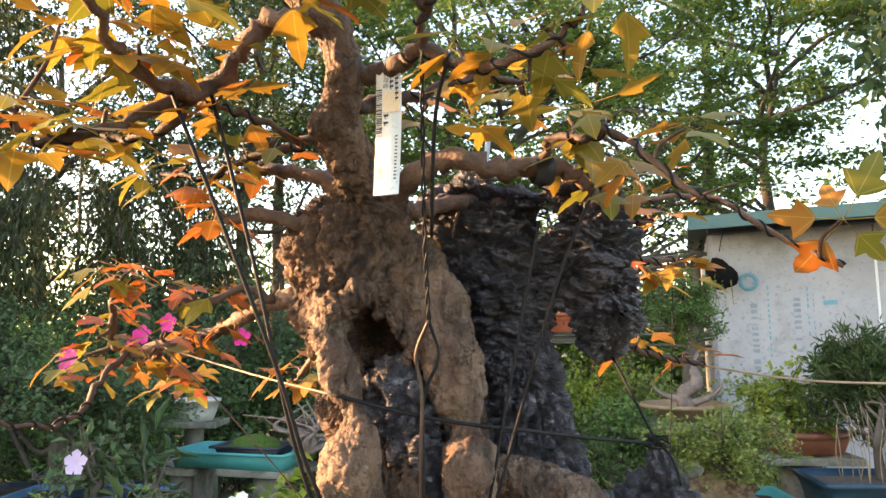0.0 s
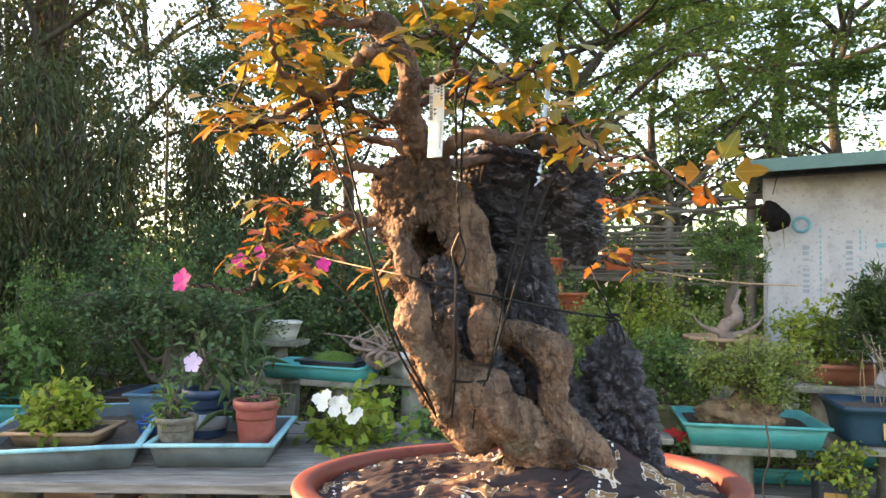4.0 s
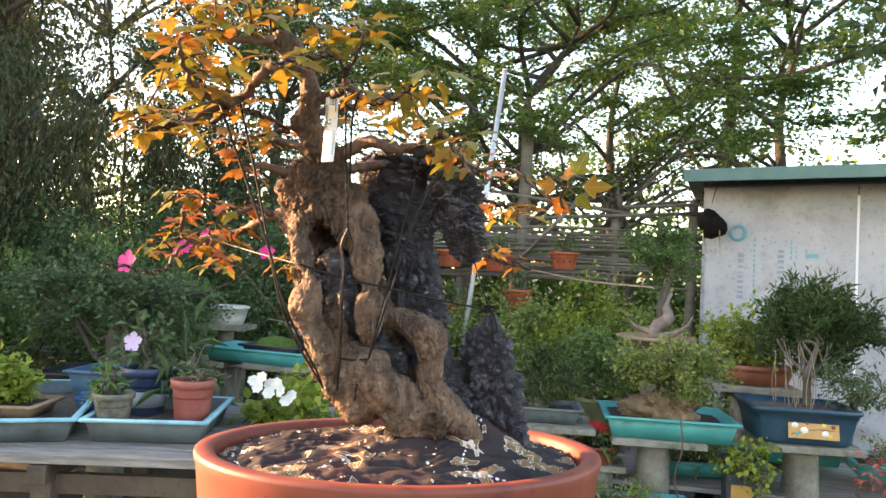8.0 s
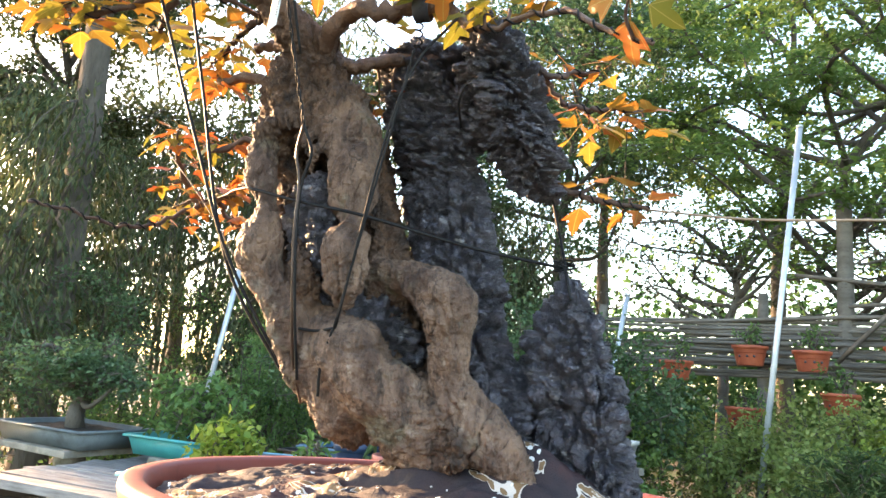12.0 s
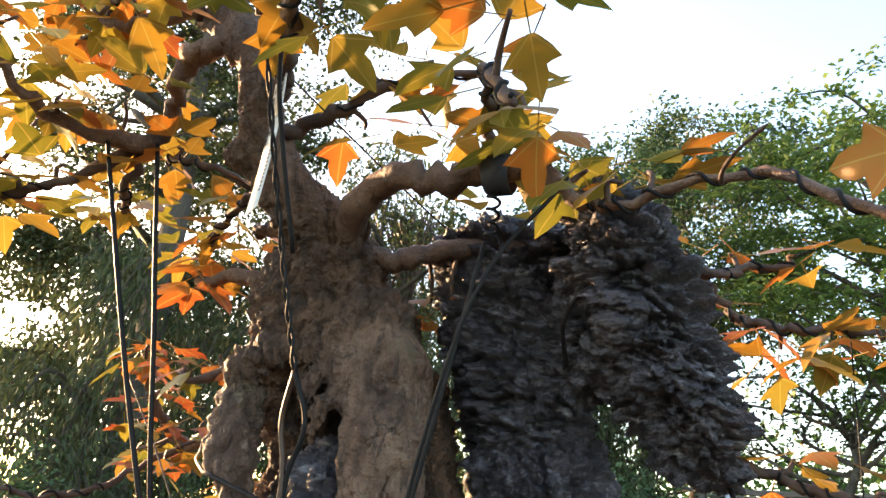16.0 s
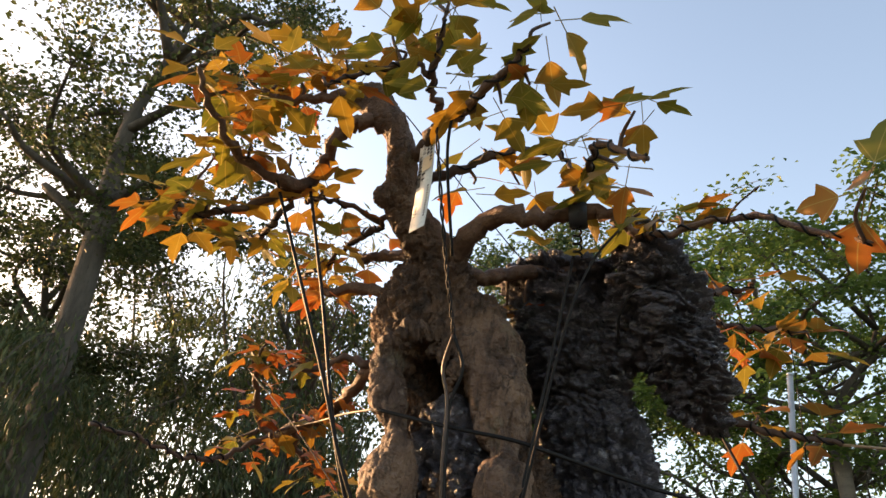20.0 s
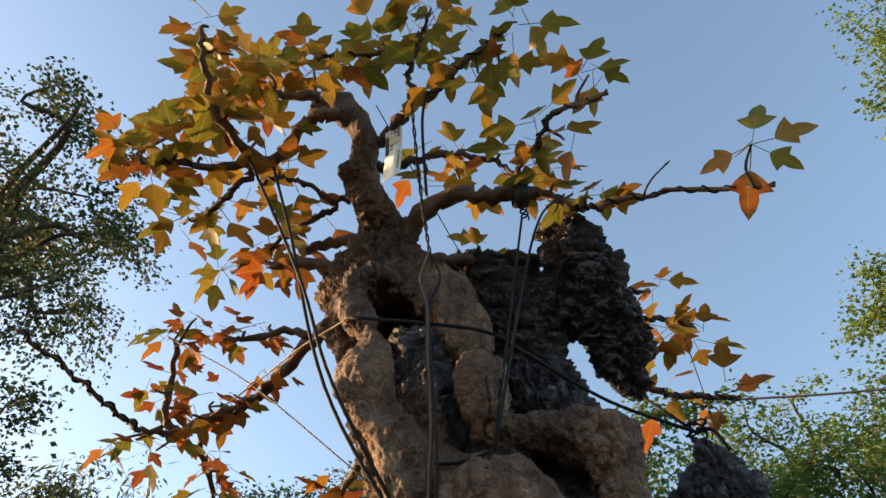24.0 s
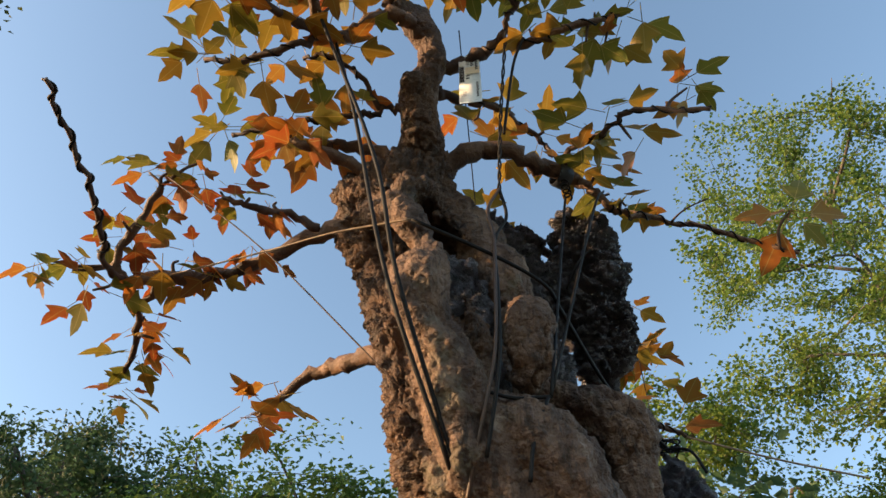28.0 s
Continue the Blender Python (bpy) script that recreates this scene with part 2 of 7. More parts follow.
def foliage_mesh(name, at, way, size, width=0.45, fold=0.25, rng=None):
    """Folded leaves, four corners and two triangles each; at, way: rows of places and pointing directions."""
    rng = rng or np.random.default_rng(1)
    n = len(at)
    way = way / np.maximum(np.linalg.norm(way, axis=1, keepdims=True), 1e-9)
    side = np.cross(way, rng.normal(size=(n, 3)) * 0.5 + np.array([0, 0, 1.0]))
    side /= np.maximum(np.linalg.norm(side, axis=1, keepdims=True), 1e-9)
    nor = np.cross(side, way)
    s = (np.asarray(size) * np.ones(n))[:, None]
    v = np.stack([at, at + (way * 0.45 + side * width + nor * fold) * s, at + way * s, at + (way * 0.45 - side * width + nor * fold) * s], 1).reshape(-1, 3)
    b = np.arange(n)[:, None] * 4
    f = np.concatenate([b + [0, 1, 2], b + [0, 2, 3]], 0)
    return mesh_from(name, v, f)

# ---- materials ----
def surf(name, c1, c2, scale=12.0, fine=120.0, rough=(0.55, 0.85), bump=0.25, c3=None, c3_at=(0.55, 0.7), c3_scale=4.0, metal=0.0, stretch=(1, 1, 1), vary=0.0, spec=0.4, depth=0.004):
    """A worn surface: two colours mixed at two scales, stains of a third, grain in the relief and the gloss."""
    m = bpy.data.materials.new(name)
    m.use_nodes = True
    t = m.node_tree
    p = t.nodes["Principled BSDF"]
    co = t.nodes.new("ShaderNodeTexCoord")
    mp = t.nodes.new("ShaderNodeMapping")
    mp.inputs["Scale"].default_value = stretch
    t.links.new(co.outputs["Object"], mp.inputs[0])

    def tex(s, detail=6.0):
        n = t.nodes.new("ShaderNodeTexNoise")
        n.inputs["Scale"].default_value, n.inputs["Detail"].default_value, n.inputs["Roughness"].default_value = s, detail, 0.62
        t.links.new(mp.outputs[0], n.inputs["Vector"])
        return n

    def mix(a, b, f):
        x = t.nodes.new("ShaderNodeMix")
        x.data_type = "RGBA"
        for s, v in ((x.inputs[0], f), (x.inputs[6], a), (x.inputs[7], b)):
            if isinstance(v, (tuple, float, int)):
                s.default_value = (*v, 1) if isinstance(v, tuple) else v
            else:
                t.links.new(v, s)
        return x.outputs[2]

    def ramp(v, a, b):
        r = t.nodes.new("ShaderNodeMapRange")
        r.inputs[1].default_value, r.inputs[2].default_value = a, b
        t.links.new(v, r.inputs[0])
        return r.outputs[0]

    big, small = tex(scale), tex(fine, 4.0)
    col = mix(c1, c2, ramp(big.outputs[0], 0.35, 0.65))
    dark = tuple(0.55 * v for v in c1)
    col = mix(col, dark, ramp(small.outputs[0], 0.56, 0.8))
    if c3:
        col = mix(col, c3, ramp(tex(c3_scale, 8.0).outputs[0], *c3_at))
    if vary:
        oi = t.nodes.new("ShaderNodeObjectInfo")
        hs = t.nodes.new("ShaderNodeHueSaturation")
        r = t.nodes.new("ShaderNodeMapRange")
        r.inputs[3].default_value, r.inputs[4].default_value = 1 - vary, 1 + vary
        t.links.new(oi.outputs["Random"], r.inputs[0])
        t.links.new(r.outputs[0], hs.inputs["Value"])
        t.links.new(col, hs.inputs["Color"])
        col = hs.outputs[0]
    t.links.new(col, p.inputs["Base Color"])
    rr = t.nodes.new("ShaderNodeMapRange")
    rr.inputs[3].default_value, rr.inputs[4].default_value = rough
    t.links.new(big.outputs[0], rr.inputs[0])
    t.links.new(rr.outputs[0], p.inputs["Roughness"])
    p.inputs["Metallic"].default_value = metal
    p.inputs["Specular IOR Level"].default_value = spec
    if bump:
        ad = t.nodes.new("ShaderNodeMath")
        ad.operation = "ADD"
        t.links.new(big.outputs[0], ad.inputs[0])
        t.links.new(small.outputs[0], ad.inputs[1])
        b = t.nodes.new("ShaderNodeBump")
        b.inputs["Strength"].default_value, b.inputs["Distance"].default_value = bump, depth
        t.links.new(ad.outputs[0], b.inputs["Height"])
        t.links.new(b.outputs[0], p.inputs["Normal"])
    return m


def leafy(name, colours, through=0.45, rough=0.5, island=True, scale=60.0, veins=False):
    """Leaves: colours spread over the leaves by chance, part of the light passes through."""
    m = bpy.data.materials.new(name)
    m.use_nodes = True
    t = m.node_tree
    p = t.nodes["Principled BSDF"]
    if island:
        pick = t.nodes.new("ShaderNodeNewGeometry").outputs["Random Per Island"]
    else:
        pick = t.nodes.new("ShaderNodeObjectInfo").outputs["Random"]
    co = t.nodes.new("ShaderNodeTexCoord")
    n = t.nodes.new("ShaderNodeTexNoise")
    n.inputs["Scale"].default_value = scale
    t.links.new(co.outputs["Object"], n.inputs["Vector"])
    ma = t.nodes.new("ShaderNodeMath")
    ma.operation = "MULTIPLY_ADD"
    ma.inputs[1].default_value, ma.inputs[2].default_value = 0.5, -0.25
    t.links.new(n.outputs[0], ma.inputs[0])
    ad = t.nodes.new("ShaderNodeMath")
    t.links.new(pick, ad.inputs[0])
    t.links.new(ma.outputs[0], ad.inputs[1])
    r = t.nodes.new("ShaderNodeValToRGB")
    r.color_ramp.elements[0].color, r.color_ramp.elements[1].color = (*colours[0], 1), (*colours[-1], 1)
    for i, c in enumerate(colours[1:-1]):
        r.color_ramp.elements.new((i + 1) / (len(colours) - 1)).color = (*c, 1)
    t.links.new(ad.outputs[0], r.inputs[0])
    col = r.outputs[0]
    if veins:
        # the midrib and the two side ribs of a lobed leaf, and a greener middle
        sp = t.nodes.new("ShaderNodeSeparateXYZ")
        t.links.new(co.outputs["Object"], sp.inputs[0])

        def calc(op, a, b=0.0):
            x = t.nodes.new("ShaderNodeMath")
            x.operation = op
            for s, val in zip(x.inputs, (a, b)):
                if isinstance(val, float):
                    s.default_value = val
                else:
                    t.links.new(val, s)
            return x.outputs[0]

        ax = calc("ABSOLUTE", sp.outputs[0])
        side = calc("MULTIPLY", calc("ABSOLUTE", calc("SUBTRACT", ax, calc("MULTIPLY", sp.outputs[1], 1.05))), 0.7)
        rib = calc("LESS_THAN", calc("MINIMUM", ax, side), 0.011)
        far = calc("ADD", calc("MULTIPLY", ax, 1.6), calc("MULTIPLY", sp.outputs[1], 0.55))
        edge = calc("MULTIPLY", calc("SUBTRACT", 1.0, calc("MINIMUM", far, 1.0)), 0.25)
        for fac, c2 in ((edge, (0.22, 0.20, 0.03, 1)), (calc("MULTIPLY", rib, 0.55), (0.42, 0.30, 0.09, 1))):
            x = t.nodes.new("ShaderNodeMix")
            x.data_type = "RGBA"
            t.links.new(fac, x.inputs[0])
            t.links.new(col, x.inputs[6])
            x.inputs[7].default_value = c2
            col = x.outputs[2]
    t.links.new(col, p.inputs["Base Color"])
    p.inputs["Roughness"].default_value = rough
    p.inputs["Specular IOR Level"].default_value = 0.3
    tr = t.nodes.new("ShaderNodeBsdfTranslucent")
    t.links.new(col, tr.inputs[0])
    mx = t.nodes.new("ShaderNodeMixShader")
    mx.inputs[0].default_value = through
    t.links.new(p.outputs[0], mx.inputs[1])
    t.links.new(tr.outputs[0], mx.inputs[2])
    t.links.new(mx.outputs[0], t.nodes["Material Output"].inputs[0])
    return m


def relief(m, scale, stretch, depth, strength=1.0, plates=False, dark=None):
    """Adds coarse relief over that of a surface: level ridges, or plates with thin dark cracks between. dark: colour
    painted into the low parts.
    """
    t = m.node_tree
    p = t.nodes["Principled BSDF"]
    under = p.inputs["Normal"].links[0].from_socket
    co = t.nodes.new("ShaderNodeTexCoord")
    wob = t.nodes.new("ShaderNodeTexNoise")
    wob.inputs["Scale"].default_value, wob.inputs["Detail"].default_value = scale * 0.9, 4.0
    t.links.new(co.outputs["Object"], wob.inputs["Vector"])
    ad = t.nodes.new("ShaderNodeVectorMath")
    ad.operation = "MULTIPLY_ADD"
    ad.inputs[1].default_value = (1.1 / scale,) * 3
    t.links.new(wob.outputs["Color"], ad.inputs[0])
    t.links.new(co.outputs["Object"], ad.inputs[2])
    mp = t.nodes.new("ShaderNodeMapping")
    mp.inputs["Scale"].default_value = stretch
    t.links.new(ad.outputs[0], mp.inputs[0])
    if plates:
        v = t.nodes.new("ShaderNodeTexVoronoi")
        v.feature = "DISTANCE_TO_EDGE"
    else:
        v = t.nodes.new("ShaderNodeTexNoise")
        v.inputs["Detail"].default_value, v.inputs["Roughness"].default_value = 8.0, 0.6
    v.inputs["Scale"].default_value = scale
    t.links.new(mp.outputs[0], v.inputs["Vector"])
    r = t.nodes.new("ShaderNodeMapRange")
    r.inputs[1].default_value, r.inputs[2].default_value = (0.0, 0.09) if plates else (0.3, 0.7)
    t.links.new(v.outputs[0], r.inputs[0])
    whole = t.nodes.new("ShaderNodeMapRange")
    whole.inputs[1].default_value, whole.inputs[2].default_value = (0.34, 0.44) if plates else (2.0, 3.0)
    rare = t.nodes.new("ShaderNodeTexNoise")
    rare.inputs["Scale"].default_value, rare.inputs["Detail"].default_value = scale * 0.55, 3.0
    t.links.new(co.outputs["Object"], rare.inputs["Vector"])
    t.links.new(rare.outputs[0], whole.inputs[0])

    def most(a, b):
        x = t.nodes.new("ShaderNodeMath")
        x.operation = "MAXIMUM"
        t.links.new(a, x.inputs[0])
        t.links.new(b, x.inputs[1])
        return x.outputs[0]

    b = t.nodes.new("ShaderNodeBump")
    b.inputs["Strength"].default_value, b.inputs["Distance"].default_value = strength, depth
    t.links.new(most(r.outputs[0], whole.outputs[0]), b.inputs["Height"])
    t.links.new(under, b.inputs["Normal"])
    t.links.new(b.outputs[0], p.inputs["Normal"])
    # low parts take the dark colour: cracks on plates, painted crevice shade between ridges
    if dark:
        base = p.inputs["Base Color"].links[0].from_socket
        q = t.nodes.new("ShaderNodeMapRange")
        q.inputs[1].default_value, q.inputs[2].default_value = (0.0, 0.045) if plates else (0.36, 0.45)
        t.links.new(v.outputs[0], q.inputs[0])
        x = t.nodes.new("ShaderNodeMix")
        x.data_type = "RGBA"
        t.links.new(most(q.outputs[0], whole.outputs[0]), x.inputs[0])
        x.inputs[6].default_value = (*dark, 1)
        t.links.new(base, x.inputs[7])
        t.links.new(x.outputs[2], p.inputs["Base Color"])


M_BARK = surf("bonsai_bark", (0.045, 0.026, 0.018), (0.150, 0.080, 0.045), 42, 240, (0.5, 0.85), 1.0, (0.022, 0.014, 0.011), (0.50, 0.64), 30, depth=0.007)


def living_roots(m):
    """Where the attribute 'live' is 1 the bark is the smooth tan skin of living roots, with thin cracks and grey stains."""
    t = m.node_tree
    p = t.nodes["Principled BSDF"]
    base = p.inputs["Base Color"].links[0].from_socket
    co = t.nodes.new("ShaderNodeTexCoord")
    at = t.nodes.new("ShaderNodeAttribute")
    at.attribute_name = "live"

    def mix(f, a, b):
        x = t.nodes.new("ShaderNodeMix")
        x.data_type = "RGBA"
        for s, v in ((x.inputs[0], f), (x.inputs[6], a), (x.inputs[7], b)):
            if isinstance(v, tuple):
                s.default_value = (*v, 1)
            else:
                t.links.new(v, s)
        return x.outputs[2]

    def patches(scale, lo, hi, stretch=(1, 1, 1), detail=6.0):
        mp = t.nodes.new("ShaderNodeMapping")
        mp.inputs["Scale"].default_value = stretch
        t.links.new(co.outputs["Object"], mp.inputs[0])
        n = t.nodes.new("ShaderNodeTexNoise")
        n.inputs["Scale"].default_value, n.inputs["Detail"].default_value, n.inputs["Roughness"].default_value = scale, detail, 0.65
        t.links.new(mp.outputs[0], n.inputs["Vector"])
        r = t.nodes.new("ShaderNodeMapRange")
        r.inputs[1].default_value, r.inputs[2].default_value = lo, hi
        t.links.new(n.outputs[0], r.inputs[0])
        return r.outputs[0]

    tan = mix(patches(34, 0.36, 0.64, (1, 1, 0.4)), (0.078, 0.043, 0.029), (0.245, 0.152, 0.102))
    tan = mix(patches(110, 0.52, 0.72, (1, 1, 0.25)), tan, (0.036, 0.021, 0.015))
    tan = mix(patches(18, 0.56, 0.68), tan, (0.15, 0.125, 0.085))
    tan = mix(patches(95, 0.56, 0.66, (1, 1, 0.22)), tan, (0.05, 0.031, 0.022))
    tan = mix(patches(33, 0.62, 0.74), tan, (0.34, 0.255, 0.19))
    t.links.new(mix(at.outputs["Fac"], base, tan), p.inputs["Base Color"])


living_roots(M_BARK)
relief(M_BARK, 55, (1, 1, 0.45), 0.003, 0.6, True, (0.05, 0.03, 0.02))
M_ROCK = surf("dark_rock", (0.028, 0.025, 0.032), (0.170, 0.157, 0.188), 34, 260, (0.18, 0.45), 1.0, (0.40, 0.39, 0.41), (0.60, 0.69), 55, stretch=(1, 1, 2.0), depth=0.012, spec=0.6)
# near-black in the colour stands in for shade between the ledges
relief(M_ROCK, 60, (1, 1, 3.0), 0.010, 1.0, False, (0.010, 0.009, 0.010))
M_TERRA = surf("red_clay", (0.150, 0.031, 0.020), (0.210, 0.047, 0.028), 6, 26, (0.4, 0.65), 0.10, (0.23, 0.115, 0.05), (0.58, 0.78), 3)
M_SOIL = surf("soil", (0.035, 0.024, 0.017), (0.075, 0.052, 0.036), 60, 320, (0.8, 1.0), 1.0, depth=0.01)
M_CLOTH = surf("black_cloth", (0.010, 0.008, 0.011), (0.026, 0.014, 0.016), 14, 420, (0.6, 0.9), 0.5, (0.055, 0.018, 0.016), (0.52, 0.66), 6)


def print_on(m, zone=0.62):
    """A pale flower print with light outlines on a dark cloth."""
    t = m.node_tree
    p = t.nodes["Principled BSDF"]
    base = p.inputs["Base Color"].links[0].from_socket
    co = t.nodes.new("ShaderNodeTexCoord")
    n = t.nodes.new("ShaderNodeTexNoise")
    n.inputs["Scale"].default_value, n.inputs["Detail"].default_value, n.inputs["Distortion"].default_value = 17.0, 3.5, 0.8
    t.links.new(co.outputs["Object"], n.inputs["Vector"])
    r = t.nodes.new("ShaderNodeValToRGB")
    r.color_ramp.interpolation = "CONSTANT"
    e = r.color_ramp.elements
    e[0].position, e[0].color = 0.0, (0, 0, 0, 1)
    e[1].position, e[1].color = zone, (0.46, 0.40, 0.35, 1)
    e.new(zone + 0.010).color = (0.15, 0.085, 0.036, 1)
    e.new(zone + 0.050).color = (0.40, 0.34, 0.28, 1)
    e.new(zone + 0.058).color = (0.20, 0.115, 0.05, 1)
    e.new(zone + 0.105).color = (0.36, 0.28, 0.20, 1)
    t.links.new(n.outputs[0], r.inputs[0])
    v = t.nodes.new("ShaderNodeTexVoronoi")
    v.inputs["Scale"].default_value = 110
    t.links.new(co.outputs["Object"], v.inputs["Vector"])
    n2 = t.nodes.new("ShaderNodeTexNoise")
    n2.inputs["Scale"].default_value, n2.inputs["Detail"].default_value = 9.0, 0.0
    t.links.new(co.outputs["Object"], n2.inputs["Vector"])

    def math_node(op, a, b):
        x = t.nodes.new("ShaderNodeMath")
        x.operation = op
        for s, val in zip(x.inputs, (a, b)):
            if isinstance(val, float):
                s.default_value = val
            else:
                t.links.new(val, s)
        return x.outputs[0]

    band = math_node("LESS_THAN", math_node("ABSOLUTE", math_node("SUBTRACT", n2.outputs[0], 0.5), 0.0), 0.012)
    dots = math_node("MULTIPLY", math_node("LESS_THAN", v.outputs[0], 0.35), band)
    on = math_node("GREATER_THAN", n.outputs[0], zone)
    for fac, col in ((on, r.outputs[0]), (dots, (0.62, 0.60, 0.56, 1))):
        x = t.nodes.new("ShaderNodeMix")
        x.data_type = "RGBA"
        t.links.new(fac, x.inputs[0])
        t.links.new(base, x.inputs[6])
        if isinstance(col, tuple):
            x.inputs[7].default_value = col
        else:
            t.links.new(col, x.inputs[7])
        base = x.outputs[2]
    t.links.new(base, p.inputs["Base Color"])


print_on(M_CLOTH, 0.565)
M_TWIG = surf("twig_bark", (0.045, 0.027, 0.022), (0.10, 0.06, 0.042), 60, 300, (0.6, 0.85), 0.5, depth=0.002)
M_BRANCH = surf("branch_bark", (0.085, 0.047, 0.032), (0.185, 0.11, 0.072), 40, 260, (0.5, 0.8), 0.8, (0.04, 0.025, 0.018), (0.5, 0.66), 16, depth=0.003)
M_COPPER = surf("rusty_wire", (0.035, 0.019, 0.012), (0.07, 0.036, 0.021), 60, 300, (0.4, 0.6), 0.1)
M_CORD = surf("pale_wire", (0.24, 0.17, 0.11), (0.34, 0.25, 0.17), 60, 300, (0.5, 0.7), 0.1)
M_PAPER = surf("tag_paper", (0.70, 0.71, 0.70), (0.78, 0.78, 0.75), 30, 300, (0.5, 0.7), 0.05, (0.60, 0.52, 0.28), (0.66, 0.8), 40)
M_PAPER2 = surf("tan_paper", (0.72, 0.58, 0.40), (0.76, 0.64, 0.46), 30, 300, (0.5, 0.7), 0.05)
M_INK = surf("ink", (0.03, 0.03, 0.035), (0.05, 0.05, 0.055), 60, 300, (0.6, 0.8), 0.0)
M_WIRE = surf("black_wire", (0.006, 0.006, 0.007), (0.013, 0.012, 0.012), 40, 300, (0.5, 0.7), 0.1, spec=0.18)
M_TEAL = surf("teal_plastic", (0.03, 0.24, 0.24), (0.045, 0.30, 0.29), 9, 200, (0.35, 0.6), 0.06, (0.10, 0.17, 0.15), (0.62, 0.8), 6)
M_BLUETRAY = surf("pale_blue_plastic", (0.18, 0.42, 0.50), (0.25, 0.50, 0.57), 9, 200, (0.35, 0.6), 0.06, (0.07, 0.10, 0.10), (0.58, 0.75), 5)
M_GREYTRAY = surf("dusty_grey_plastic", (0.075, 0.095, 0.10), (0.12, 0.145, 0.15), 9, 200, (0.4, 0.7), 0.08, (0.05, 0.05, 0.045), (0.55, 0.75), 6)
M_BLUEGLAZE = surf("blue_glaze", (0.010, 0.034, 0.062), (0.017, 0.055, 0.088), 10, 160, (0.3, 0.5), 0.08, (0.06, 0.07, 0.075), (0.60, 0.8), 7)
M_DARKPOT = surf("dark_plastic", (0.018, 0.022, 0.03), (0.03, 0.036, 0.048), 10, 200, (0.4, 0.6), 0.05, (0.08, 0.08, 0.08), (0.6, 0.8), 5)
M_DUSTBLUE = surf("dusty_blue_plastic", (0.045, 0.115, 0.19), (0.065, 0.155, 0.24), 8, 160, (0.4, 0.65), 0.06, (0.12, 0.13, 0.13), (0.6, 0.8), 5)
M_NAVY = surf("navy_plastic", (0.016, 0.034, 0.075), (0.025, 0.05, 0.10), 10, 200, (0.35, 0.55), 0.05, (0.07, 0.08, 0.09), (0.6, 0.8), 5)
M_CONC = surf("concrete", (0.17, 0.155, 0.125), (0.31, 0.29, 0.24), 9, 150, (0.75, 0.95), 0.8, (0.07, 0.08, 0.045), (0.50, 0.68), 6, depth=0.008)
M_WOOD = surf("grey_wood", (0.12, 0.108, 0.098), (0.25, 0.23, 0.21), 5, 90, (0.7, 0.9), 0.5, (0.06, 0.05, 0.045), (0.58, 0.74), 4, stretch=(1, 9, 9), vary=0.25)
M_STEEL = surf("galvanised_pipe", (0.42, 0.45, 0.48), (0.52, 0.55, 0.58), 10, 120, (0.35, 0.55), 0.05, metal=0.6)
M_PANEL = surf("silver_board", (0.30, 0.30, 0.32), (0.40, 0.40, 0.42), 1.6, 30, (0.35, 0.6), 0.10, (0.22, 0.21, 0.20), (0.52, 0.72), 2.6)
M_ROOF = surf("green_sheet_roof", (0.06, 0.13, 0.125), (0.08, 0.16, 0.15), 4, 60, (0.4, 0.6), 0.05)
M_GROUND = surf("bare_ground", (0.035, 0.031, 0.023), (0.060, 0.053, 0.039), 2.0, 40, (0.85, 1.0), 0.6, (0.035, 0.06, 0.02), (0.5, 0.65), 1.2, depth=0.02)
M_TREEBARK = surf("tree_bark", (0.055, 0.045, 0.035), (0.11, 0.095, 0.075), 7, 60, (0.8, 0.95), 0.6, stretch=(1, 1, 0.3), depth=0.02)
L_HEDGE = leafy("hedge_leaf", [(0.045, 0.088, 0.038), (0.078, 0.135, 0.056), (0.115, 0.175, 0.075)], 0.40)
L_DULL = leafy("dull_leaf", [(0.026, 0.042, 0.016), (0.05, 0.07, 0.026), (0.085, 0.10, 0.04)], 0.28)
L_REED = leafy("reed_leaf", [(0.035, 0.055, 0.02), (0.065, 0.085, 0.032), (0.10, 0.105, 0.045)], 0.32)
L_TREE = leafy("tree_leaf", [(0.085, 0.15, 0.035), (0.135, 0.215, 0.05), (0.195, 0.265, 0.07)], 0.52)
L_LIGHT = leafy("young_leaf", [(0.085, 0.15, 0.03), (0.14, 0.21, 0.04), (0.21, 0.25, 0.05)], 0.55)
L_BAMBOO = leafy("bamboo_leaf", [(0.038, 0.062, 0.022), (0.07, 0.098, 0.034), (0.11, 0.12, 0.046)], 0.4)
L_CEDAR = leafy("cedar_leaf", [(0.07, 0.145, 0.04), (0.11, 0.20, 0.055), (0.16, 0.25, 0.07)], 0.45)
L_MAPLE = [
    leafy("maple_orange", [(0.37, 0.085, 0.018), (0.39, 0.12, 0.02), (0.31, 0.145, 0.024)], 0.42, 0.45, False, 5.0, True),
    leafy("maple_yellow", [(0.30, 0.14, 0.02), (0.33, 0.18, 0.024), (0.20, 0.16, 0.026)], 0.42, 0.45, False, 5.0, True),
    leafy("maple_green", [(0.15, 0.15, 0.022), (0.22, 0.17, 0.022), (0.11, 0.13, 0.02)], 0.42, 0.45, False, 5.0, True),
    leafy("maple_red", [(0.30, 0.045, 0.018), (0.36, 0.075, 0.02), (0.26, 0.10, 0.035)], 0.40, 0.45, False, 5.0, True),
]
M_BAMBOO = surf("bamboo_culm", (0.075, 0.085, 0.045), (0.14, 0.13, 0.075), 6, 40, (0.5, 0.7), 0.15, stretch=(1, 1, 0.4))
